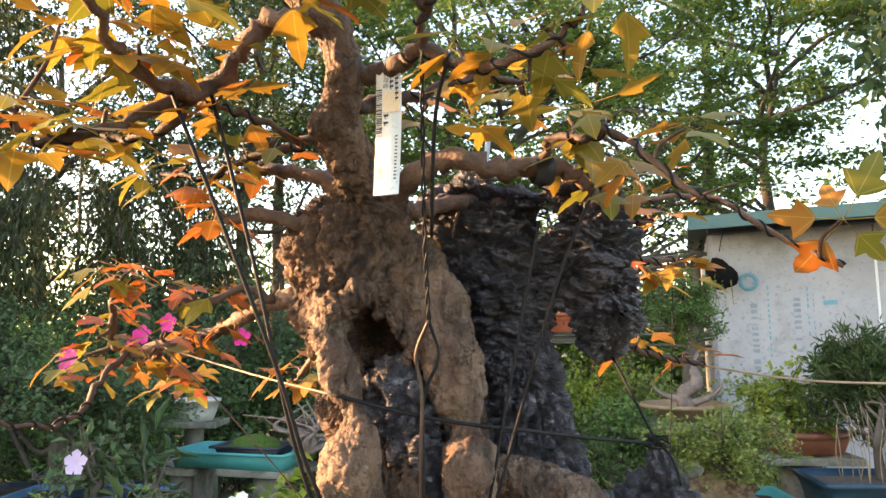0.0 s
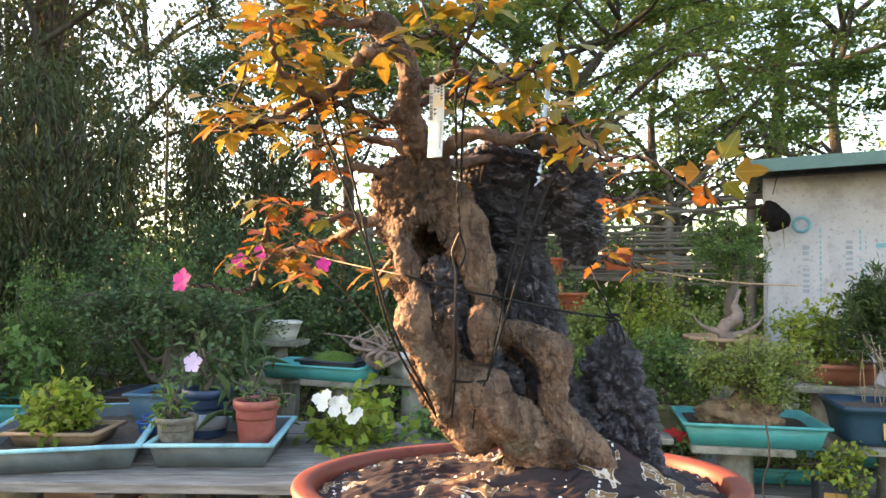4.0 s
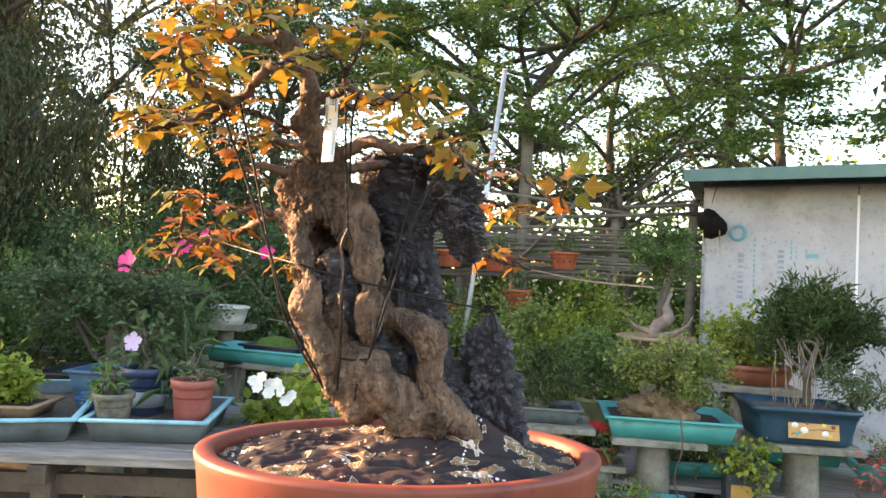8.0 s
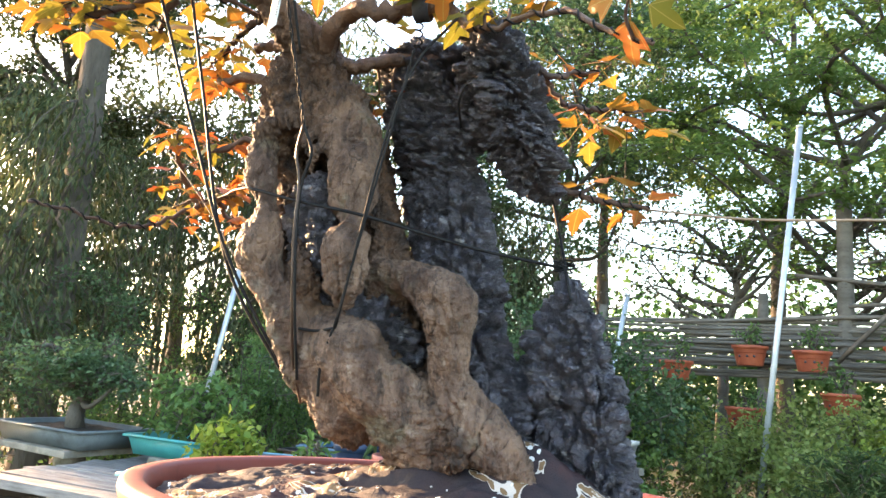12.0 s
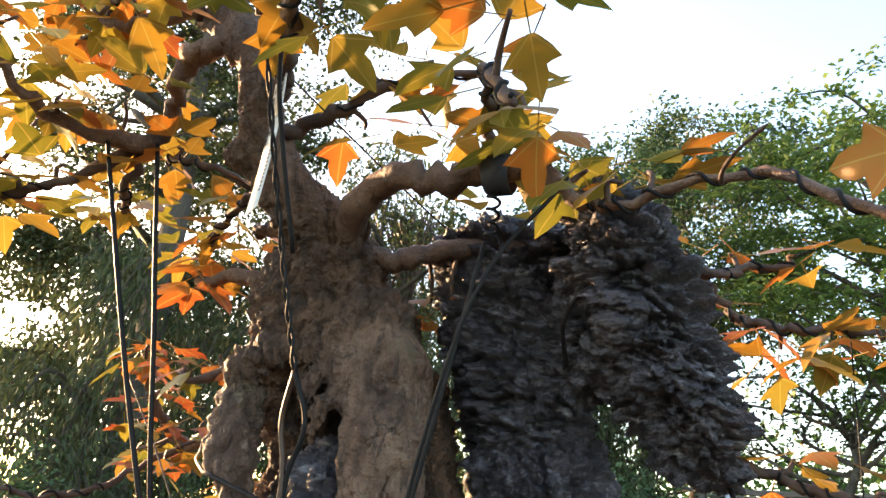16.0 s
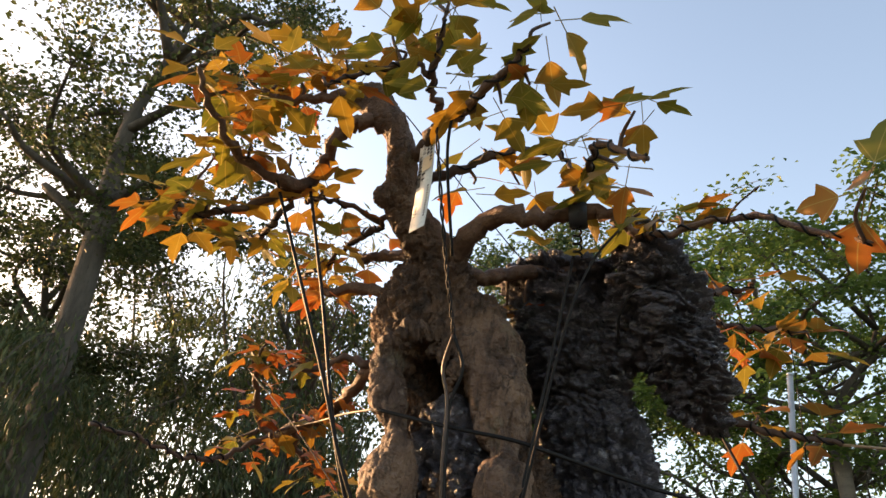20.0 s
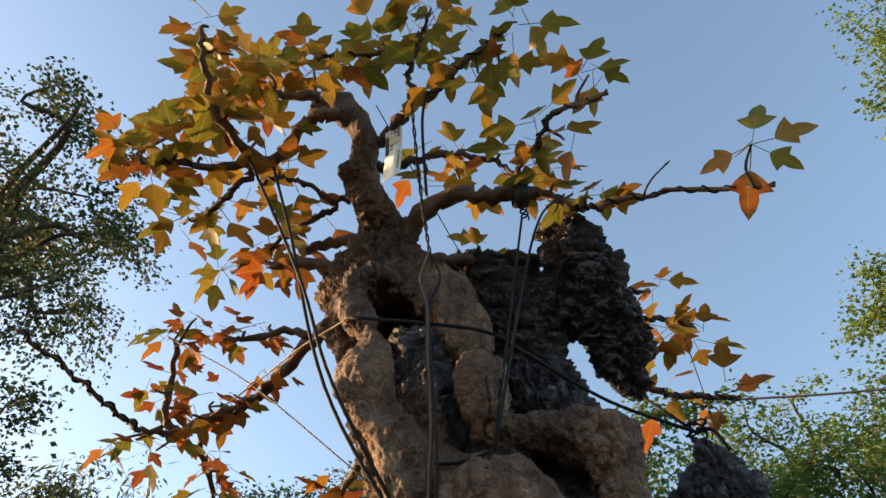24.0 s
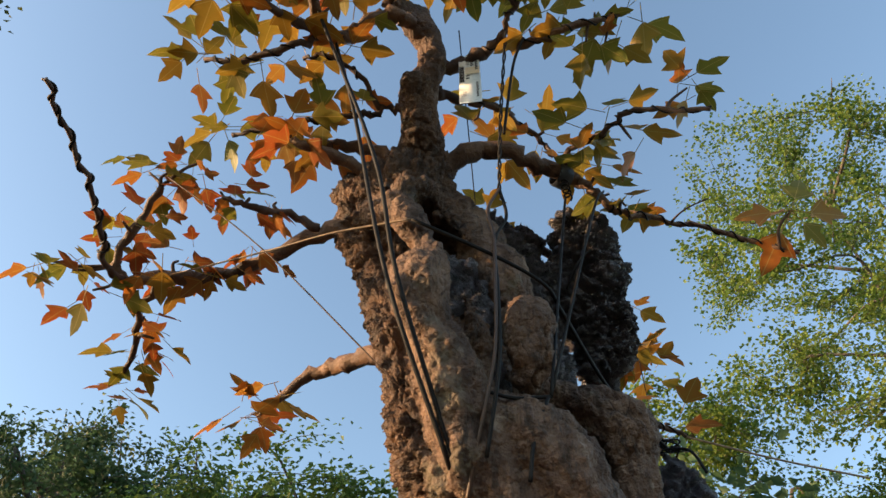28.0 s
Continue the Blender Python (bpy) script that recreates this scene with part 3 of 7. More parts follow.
M_ROOTS = surf("aerial_root", (0.085, 0.055, 0.038), (0.16, 0.11, 0.08), 8, 60, (0.8, 0.95), 0.5)
M_WOODPOLE = surf("old_pole", (0.085, 0.075, 0.06), (0.17, 0.15, 0.125), 8, 70, (0.75, 0.95), 0.5, stretch=(0.3, 1, 1))
M_OLDWOOD = surf("dark_wood", (0.05, 0.035, 0.026), (0.10, 0.075, 0.055), 6, 70, (0.7, 0.9), 0.5)
M_DARKWOOD = surf("painted_brown", (0.06, 0.03, 0.02), (0.09, 0.05, 0.03), 30, 100, (0.5, 0.7), 0.1)
M_TEALINK = surf("teal_ink", (0.10, 0.30, 0.36), (0.16, 0.36, 0.42), 20, 90, (0.5, 0.7), 0.0)
M_GREYINK = surf("grey_ink", (0.20, 0.24, 0.28), (0.28, 0.31, 0.34), 20, 90, (0.5, 0.7), 0.0)
M_ORANGE = surf("orange_plastic", (0.28, 0.062, 0.03), (0.36, 0.09, 0.04), 12, 120, (0.45, 0.65), 0.08)
M_PINKPOT = surf("faded_red_plastic", (0.24, 0.062, 0.05), (0.31, 0.095, 0.075), 12, 120, (0.45, 0.65), 0.08)
M_GREYCUP = surf("stone_cup", (0.09, 0.082, 0.066), (0.17, 0.16, 0.13), 30, 160, (0.7, 0.9), 0.4)
M_BLUEPOT = surf("bright_blue_plastic", (0.02, 0.10, 0.30), (0.03, 0.14, 0.38), 12, 120, (0.4, 0.6), 0.05)
M_WHITEPOT = surf("off_white_glaze", (0.42, 0.41, 0.38), (0.55, 0.54, 0.50), 14, 120, (0.3, 0.5), 0.08, (0.25, 0.23, 0.19), (0.6, 0.78), 8)
M_MOSS = surf("moss", (0.06, 0.13, 0.015), (0.12, 0.20, 0.03), 60, 300, (0.9, 1.0), 1.0, depth=0.012)
M_DEAD = surf("deadwood", (0.13, 0.092, 0.076), (0.26, 0.195, 0.165), 18, 120, (0.6, 0.85), 0.6, (0.18, 0.12, 0.10), (0.55, 0.7), 12)
M_TANSTONE = surf("tan_stone", (0.17, 0.11, 0.062), (0.38, 0.27, 0.165), 16, 140, (0.7, 0.9), 1.0, (0.09, 0.048, 0.028), (0.50, 0.62), 14, depth=0.02)
M_CHIPS = surf("bark_chips", (0.07, 0.05, 0.038), (0.20, 0.16, 0.13), 90, 400, (0.8, 1.0), 1.0, depth=0.01)
M_OCHRE = surf("ochre_glaze", (0.36, 0.19, 0.05), (0.44, 0.25, 0.08), 20, 120, (0.25, 0.45), 0.05)
M_TANPOT = surf("tan_clay", (0.24, 0.15, 0.085), (0.33, 0.22, 0.13), 16, 140, (0.5, 0.75), 0.2)
M_TERRA2 = surf("brown_clay", (0.20, 0.07, 0.04), (0.27, 0.10, 0.055), 12, 140, (0.4, 0.65), 0.12)
M_OLIVE = surf("olive_glaze", (0.11, 0.11, 0.05), (0.17, 0.16, 0.08), 12, 140, (0.3, 0.5), 0.08)
M_YELLOWP = surf("yellow_paint", (0.55, 0.40, 0.06), (0.60, 0.46, 0.10), 30, 100, (0.4, 0.6), 0.0)
M_MAGENTA = leafy("magenta_petal", [(0.62, 0.02, 0.22), (0.70, 0.04, 0.28)], 0.35)
M_WHITEPETAL = leafy("white_petal", [(0.75, 0.75, 0.70), (0.80, 0.80, 0.76)], 0.3)
M_VIOLET = leafy("violet_petal", [(0.55, 0.40, 0.68), (0.75, 0.70, 0.80)], 0.35)
M_RED = leafy("red_petal", [(0.60, 0.02, 0.02), (0.68, 0.04, 0.03)], 0.3)
L_YELLOW = leafy("yellow_frond", [(0.14, 0.12, 0.02), (0.24, 0.17, 0.03)], 0.4)
L_YELLOWGREEN = leafy("yellowgreen_leaf", [(0.13, 0.21, 0.028), (0.22, 0.29, 0.04), (0.31, 0.33, 0.06)], 0.45)
L_YELLOWGREEN2 = leafy("small_green_leaf", [(0.14, 0.20, 0.05), (0.21, 0.27, 0.07), (0.29, 0.32, 0.10)], 0.45)
L_PINE = leafy("pine_needle", [(0.035, 0.075, 0.026), (0.065, 0.12, 0.04), (0.11, 0.165, 0.06)], 0.3)
L_REDDISH = leafy("red_bud", [(0.30, 0.06, 0.06), (0.36, 0.10, 0.09)], 0.4)
M_BLACKBAG = surf("black_sacking", (0.004, 0.004, 0.004), (0.012, 0.010, 0.009), 20, 120, (0.85, 1.0), 0.8, spec=0.1)

# ---- ground ----
gv, gf = [], []
GX = [-400, -60, -20, -10, -6, -4, -2, 0, 2, 4, 6, 10, 20, 60, 400]
for j, y in enumerate(GX):
    for i, x in enumerate(GX):
        gv.append((x, y + 3, 0.03 * noise.noise((x * 0.4, y * 0.4, 0)) - 0.02))
for j in range(len(GX) - 1):
    for i in range(len(GX) - 1):
        a = j * len(GX) + i
        gf.append((a, a + 1, a + 1 + len(GX), a + len(GX)))
tagged(place("ground", mesh_from("ground", gv, gf, True), M_GROUND), "bare earth with weeds between the stands", "ground", kind="structure")

# ---- the pot ----
POT = Vector((0.083, 0.836, 1.084))
POT_A, POT_B, POT_TURN = 0.362, 0.254, 18.0
pot = tagged(empty("bonsai_pot", (POT.x, POT.y, POT.z - 0.30), POT_TURN), "large oval red clay bonsai pot on a wooden bench", "plant pot")
stand = tagged(empty("pot_stand", (POT.x, POT.y, 0), POT_TURN), "plain weathered wooden stand under the big pot", "plant stand")
part("top_board", box(0.60, 0.44, 0.04, (0, 0, 0.744), 0.004), M_WOOD, stand)
for sx0 in (-0.24, 0.24):
    for sy0 in (-0.16, 0.16):
        part("leg", box(0.07, 0.07, 0.744, (sx0, sy0, 0), 0.004), M_WOOD, stand)
ry = (POT_B) / POT_A
prof = [(0.0, 0.0), (0.318, 0.0), (0.330, 0.008), (0.345, 0.15), (0.357, 0.275), (0.362, 0.292), (0.360, 0.299), (0.354, 0.301), (0.334, 0.301), (0.328, 0.297), (0.325, 0.285), (0.322, 0.20), (0.30, 0.05), (0.0, 0.05)]
v, f = lathe(prof, 96, 1.0, ry, 0.004)
place("pot_wall", mesh_from("pot_wall", v, f, True), M_TERRA, pot)
soil_v, soil_f = lathe([(0.0, 0.27), (0.1, 0.272), (0.2, 0.268), (0.29, 0.262), (0.3235, 0.262)], 64, 1.0, ry, 0.01)
place("soil", mesh_from("soil", soil_v, soil_f, True), M_SOIL, pot, "dark damp soil")

# ---- the maple ----
bonsai = tagged(empty("maple_bonsai", (0.1, 0.80, 1.06)), "old trident maple bonsai grown over dark rock with orange autumn leaves", "bonsai tree")
BINV = bonsai.matrix_world.inverted()


def grown(name, me, material, parent, label=""):
    ob = place(name, me, material, None, label)
    ob.parent = parent
    ob.matrix_parent_inverse = BINV if parent == bonsai else (parent.matrix_parent_inverse @ Matrix())
    return ob


trunk = Solid((-0.17, 0.60, 1.05), (0.30, 0.90, 1.79), 0.0019)
S = trunk.strand
S([(-0.055, 0.755, 1.47, 0.050), (-0.062, 0.752, 1.505, 0.060), (-0.068, 0.745, 1.537, 0.056), (-0.052, 0.73, 1.562, 0.041), (-0.045, 0.715, 1.587, 0.028), (-0.053, 0.68, 1.612, 0.0225), (-0.060, 0.656, 1.637, 0.0205), (-0.047, 0.636, 1.665, 0.0165), (-0.050, 0.626, 1.70, 0.0155), (-0.063, 0.615, 1.724, 0.0175), (-0.080, 0.602, 1.748, 0.0175), (-0.104, 0.59, 1.750, 0.012)], 0.02)
S([(-0.058, 0.655, 1.637, 0.017), (-0.069, 0.638, 1.634, 0.0125)], 0.008)                                                   # sawn stub
S([(-0.104, 0.735, 1.530, 0.027), (-0.104, 0.740, 1.495, 0.025), (-0.084, 0.738, 1.466, 0.022), (-0.074, 0.74, 1.44, 0.020)], 0.016)
FRONT = [(-0.096, 0.728, 1.488, 0.020), (-0.080, 0.694, 1.467, 0.0165), (-0.069, 0.679, 1.445, 0.0150), (-0.057, 0.673, 1.411, 0.0140), (-0.045, 0.676, 1.382, 0.0130), (-0.053, 0.677, 1.345, 0.0240), (-0.045, 0.684, 1.309, 0.0215), (-0.030, 0.695, 1.276, 0.0225), (-0.012, 0.718, 1.235, 0.031), (0.022, 0.750, 1.18, 0.036)]
S(FRONT, 0.006)
S([(-0.088, 0.745, 1.470, 0.026), (-0.074, 0.737, 1.42, 0.023), (-0.066, 0.730, 1.365, 0.024), (-0.056, 0.730, 1.31, 0.026), (-0.036, 0.740, 1.25, 0.031), (0.018, 0.775, 1.17, 0.036)], 0.007)
MIDDLE = [(-0.025, 0.745, 1.51, 0.042), (0.000, 0.740, 1.48, 0.036), (0.021, 0.733, 1.439, 0.0310), (0.034, 0.724, 1.400, 0.0255), (0.042, 0.716, 1.372, 0.0140), (0.045, 0.709, 1.340, 0.0235), (0.044, 0.712, 1.306, 0.0195), (0.042, 0.716, 1.287, 0.012)]
S(MIDDLE, 0.006)
S([(-0.02, 0.785, 1.47, 0.034), (0.005, 0.79, 1.40, 0.030), (0.025, 0.795, 1.33, 0.034), (0.05, 0.81, 1.24, 0.042), (0.09, 0.82, 1.17, 0.045), (0.12, 0.83, 1.10, 0.045)], 0.012)
S([(-0.030, 0.722, 1.352, 0.014), (-0.020, 0.713, 1.325, 0.019), (-0.012, 0.720, 1.285, 0.024), (-0.004, 0.735, 1.245, 0.026)], 0.004)          # old wood between the roots
LOW = [(-0.005, 0.742, 1.25, 0.028), (0.030, 0.731, 1.236, 0.039), (0.068, 0.746, 1.20, 0.037), (0.100, 0.775, 1.162, 0.037), (0.14, 0.80, 1.13, 0.030)]
S(LOW, 0.0035)
KNEE = [(0.042, 0.768, 1.325, 0.015), (0.082, 0.777, 1.316, 0.021), (0.112, 0.775, 1.302, 0.0275), (0.138, 0.774, 1.284, 0.0285), (0.141, 0.777, 1.250, 0.0205), (0.140, 0.782, 1.22, 0.0205), (0.152, 0.792, 1.185, 0.026), (0.185, 0.802, 1.145, 0.026), (0.215, 0.812, 1.115, 0.020)]
S(KNEE, 0.007)
S([(0.152, 0.788, 1.185, 0.017), (0.120, 0.772, 1.155, 0.019), (0.088, 0.772, 1.135, 0.016)], 0.007)
S([(0.165, 0.795, 1.17, 0.015), (0.160, 0.775, 1.15, 0.014), (0.158, 0.768, 1.13, 0.012)], 0.006)

S([(-0.040, 0.668, 1.452, 0.017), (-0.041, 0.70, 1.456, 0.023), (-0.040, 0.745, 1.455, 0.030)], 0.003, True)                  # hollow
S([(-0.016, 0.668, 1.440, 0.008), (-0.018, 0.71, 1.442, 0.014)], 0.003, True)
S([(-0.020, 0.670, 1.395, 0.024), (-0.022, 0.712, 1.395, 0.026)], 0.004, True)
S([(0.013, 0.676, 1.345, 0.007), (0.013, 0.72, 1.342, 0.012), (0.016, 0.72, 1.305, 0.012), (0.022, 0.70, 1.282, 0.010)], 0.003, True)       # dark slot beside the hanging root
S([(-0.074, 0.683, 1.453, 0.0115), (-0.067, 0.679, 1.474, 0.0105), (-0.051, 0.687, 1.487, 0.0100), (-0.034, 0.703, 1.490, 0.010)], 0.004)    # lip over the hollow
S([(-0.024, 0.712, 1.484, 0.011), (-0.020, 0.699, 1.470, 0.007), (-0.015, 0.694, 1.454, 0.0035)], 0.002)                      # flaps of dead bark
S([(-0.010, 0.714, 1.465, 0.009), (-0.006, 0.699, 1.447, 0.006), (-0.009, 0.696, 1.430, 0.003)], 0.002)
S([(-0.036, 0.712, 1.486, 0.008), (-0.035, 0.702, 1.474, 0.004), (-0.033, 0.700, 1.465, 0.002)], 0.002)
S([(-0.004, 0.722, 1.27, 0.012), (-0.008, 0.700, 1.31, 0.009), (-0.011, 0.692, 1.352, 0.003)], 0.004)                       # dead spike

S([(0.094, 0.735, 1.245, 0.014), (0.092, 0.785, 1.24, 0.026)], 0.005, True)
S([(0.062, 0.72, 1.290, 0.009), (0.06, 0.77, 1.285, 0.018)], 0.005, True)
trunk_me = trunk.mesh("trunk")


def apart(p, rows):
    """Distance of places from the skin of a strand."""
    q, best = spline(rows, 4), np.full(len(p), 1.0)
    for u, v in zip(q[:-1], q[1:]):
        d = v[:3] - u[:3]
        t = np.clip(((p - u[:3]) @ d) / max(float(d @ d), 1e-9), 0, 1)
        best = np.minimum(best, np.linalg.norm(p - u[:3] - t[:, None] * d, axis=1) - (u[3] + (v[3] - u[3]) * t))
    return best


def live(p):
    """1 on the smooth living roots, 0 on the old shaggy bark."""
    d = np.minimum.reduce([apart(p, r0) for r0 in (FRONT[1:], MIDDLE[1:], LOW, KNEE)])
    neck = np.clip((p[:, 2] - 1.575) / 0.04, 0, 0.6)
    front = 0.32 * np.clip((p[:, 0] + 0.055) / 0.03, 0, 1) * np.clip((1.62 - p[:, 2]) / 0.05, 0, 1) * np.clip((p[:, 2] - 1.47) / 0.03, 0, 1)
    return np.maximum.reduce([np.clip(1.15 - d / 0.009, 0, 1), neck, front])


def bark(p, n):
    w = p + 0.008 * np.stack([fbm(p * 40, 3, 31), fbm(p * 40, 3, 32), fbm(p * 40, 3, 33)], 1)
    old = 1 - live(p)
    rough = 0.34 + 0.85 * old + 0.15 * np.clip(fbm(p * 14, 2, 40) * 2, 0, 1) + np.where(p[:, 2] < 1.15, 0.3, 0.0)
    _, gap, pick = cells(w * [95, 95, 42], 5)
    _, gap2, pick2 = cells(w * [190, 190, 120], 6)
    plates = (pick - 0.5) * 0.0048 - np.clip(0.12 - gap, 0, 1) * 0.030
    scales = (pick2 - 0.5) * 0.0030 - np.clip(0.12 - gap2, 0, 1) * 0.014
    fibre = (0.5 - np.abs(fbm(w * [75, 75, 14], 3, 44))) * 0.0065 * (0.30 + 0.9 * old)
    folds = (np.abs(fbm(w * [34, 34, 10], 2, 45)) * -0.014 + 0.003) * (0.45 + 0.55 * old)
    cracks = -np.clip(0.045 - np.abs(fbm(w * [30, 30, 11], 2, 48)), 0, 1) * 0.14 * np.clip(fbm(p * 17, 2, 49) * 3 + 0.2, 0, 1)
    rings = -np.clip(0.06 - np.abs(fbm(w * [18, 18, 105], 2, 47)), 0, 1) * 0.07 * np.clip(fbm(p * 21, 2, 50) * 3 + 0.35, 0, 1)
    eye = np.linalg.norm((p - [-0.018, 0.702, 1.513]) * [1.0, 0.5, 1.4], axis=1)
    knot = np.where(eye < 0.016, 0.0035 * np.cos(eye / 0.0028) * np.clip(1 - eye / 0.016, 0, 1), 0.0)
    calm = 1 - 0.55 * np.clip((p[:, 2] - 1.57) / 0.04, 0, 1)
    return calm * (fbm(p * 26, 2, 3) * 0.007 + fbm(p * 60, 2, 4) * 0.0045 + folds + fibre + cracks + rings + (plates + scales) * rough + knot + fbm(p * 190, 3, 7) * (0.0008 + 0.0024 * rough) + fbm(p * 330, 2, 9) * 0.0006)


place_of = np.empty(len(trunk_me.vertices) * 3, dtype=np.float32)
trunk_me.vertices.foreach_get("co", place_of)
trunk_me.attributes.new("live", "FLOAT", "POINT").data.foreach_set("value", live(place_of.reshape(-1, 3).astype(float)).astype(np.float32))
displace(trunk_me, bark)
grown("trunk", trunk_me, M_BARK, bonsai)

# ---- the rocks ----
rock = Solid((-0.08, 0.70, 1.02), (0.32, 0.97, 1.66), 0.0018)
R = rock.strand
R([(0.036, 0.822, 1.575, 0.048), (0.050, 0.825, 1.54, 0.057), (0.062, 0.832, 1.483, 0.056), (0.072, 0.842, 1.425, 0.053), (0.086, 0.85, 1.36, 0.058), (0.095, 0.85, 1.31, 0.063), (0.103, 0.855, 1.233, 0.066), (0.125, 0.86, 1.16, 0.08), (0.14, 0.86, 1.06, 0.09)], 0.014, squash=(1, 0.8, 1))
R([(0.015, 0.81, 1.595, 0.022), (0.045, 0.82, 1.605, 0.024), (0.085, 0.82, 1.585, 0.026)], 0.012)
R([(0.085, 0.835, 1.505, 0.030), (0.12, 0.83, 1.512, 0.040), (0.15, 0.82, 1.530, 0.036)], 0.010)
R([(0.153, 0.79, 1.600, 0.026), (0.160, 0.80, 1.565, 0.037), (0.168, 0.825, 1.52, 0.041), (0.172, 0.86, 1.475, 0.036), (0.181, 0.893, 1.440, 0.019)], 0.010)
R([(-0.030, 0.728, 1.408, 0.031), (-0.022, 0.722, 1.385, 0.034), (-0.016, 0.728, 1.340, 0.034), (-0.002, 0.745, 1.29, 0.034), (0.05, 0.79, 1.24, 0.04)], 0.008)
rock_me = rock.mesh("rock")


def strata(p, n):
    w = p + 0.010 * np.stack([fbm(p * 38, 3, 51), fbm(p * 38, 3, 52), 0.6 * fbm(p * 38, 3, 53)], 1)
    tilt = w @ np.array([[1, 0, 0.20], [0, 1, 0.12], [0, 0, 1.0]])
    high = np.clip((p[:, 2] - 1.40) / 0.07, 0.15, 1) * np.clip(1.25 - np.abs(n[:, 2]), 0.35, 1)
    _, g0, k0 = cells(tilt * [13, 13, 34], 14)
    _, g1, k1 = cells(tilt * [34, 34, 112], 15)
    _, g2, k2 = cells(tilt * [66, 66, 230], 16)
    slabs = (k0 - 0.5) * 0.014 - np.clip(0.10 - g0, 0, 1) * 0.07 + (k1 - 0.5) * 0.014 - np.clip(0.10 - g1, 0, 1) * 0.06 + (k2 - 0.5) * 0.009 - np.clip(0.10 - g2, 0, 1) * 0.03
    _, gap, pick = cells(w * [42, 42, 30], 8)
    _, gap2, pick2 = cells(p * 95 + 0.9 * fbm(p * 60, 2, 54)[:, None], 9)
    crags = (pick - 0.5) * 0.011 - np.clip(0.20 - gap, 0, 1) * 0.042 + (pick2 - 0.5) * 0.006 - np.clip(0.15 - gap2, 0, 1) * 0.018
    pits = -np.clip(fbm(p * 48, 3, 27) - 0.10, 0, 1) * 0.028
    return fbm(p * 18, 2, 22) * 0.008 + high * slabs + (pits + crags) * (1.1 - high) + fbm(p * 130, 3, 25) * 0.004


displace(rock_me, strata)
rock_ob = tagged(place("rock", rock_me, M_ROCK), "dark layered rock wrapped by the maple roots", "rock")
small = Solid((0.14, 0.78, 1.02), (0.33, 0.95, 1.36), 0.0022)
small.strand([(0.228, 0.868, 1.330, 0.007), (0.229, 0.87, 1.30, 0.024), (0.226, 0.875, 1.255, 0.045), (0.235, 0.88, 1.19, 0.055), (0.245, 0.88, 1.12, 0.058), (0.25, 0.88, 1.05, 0.060)], 0.008, squash=(1, 0.75, 1))


def crag(p, n):
    w = p + 0.010 * np.stack([fbm(p * 45, 2, 51), fbm(p * 45, 2, 52), fbm(p * 45, 2, 53)], 1)
    _, gap, pick = cells(w * [52, 52, 24], 12)
    _, gap2, pick2 = cells(w * [110, 110, 70], 13)
    return fbm(p * 20, 2, 61) * 0.010 + (pick - 0.5) * 0.015 - np.clip(0.2 - gap, 0, 1) * 0.05 + (pick2 - 0.5) * 0.007 - np.clip(0.15 - gap2, 0, 1) * 0.02 + fbm(p * 120, 3, 63) * 0.006


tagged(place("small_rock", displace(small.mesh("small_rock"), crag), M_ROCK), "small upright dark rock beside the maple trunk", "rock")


# ---- branches, wound wire, leaves ----
def wound(path, turns, r=0.0011, off=0.0008):
    """A wire wound round rows of x, y, z, r."""
    path = np.asarray(path)
    u = np.linspace(0, len(path) - 1, turns * 10)
    c = np.stack([np.interp(u, np.arange(len(path)), path[:, k]) for k in range(4)], 1)
    d = np.gradient(c[:, :3], axis=0)
    d /= np.linalg.norm(d, axis=1, keepdims=True)
    s = np.cross(d, [0.3, 0.5, 0.81])
    s /= np.linalg.norm(s, axis=1, keepdims=True)
    t = np.cross(d, s)
    a = np.linspace(0, 2 * math.pi * turns, len(u))[:, None]
    return np.hstack([c[:, :3] + (np.cos(a) * s + np.sin(a) * t) * (c[:, 3:] + off), np.full((len(u), 1), r)])


rnd = random.Random(5)


def kinked(rows, amount=0.004):
    """Gives a branch the small bends that pruning leaves."""
    p = spline(rows, 5)
    for k in range(1, len(p) - 1):
        p[k, :3] += [rnd.uniform(-amount, amount) * min(1, p[k, 3] / 0.006 + 0.3) for _ in range(3)]
        p[k, 3] *= rnd.uniform(0.86, 1.17)
    return p


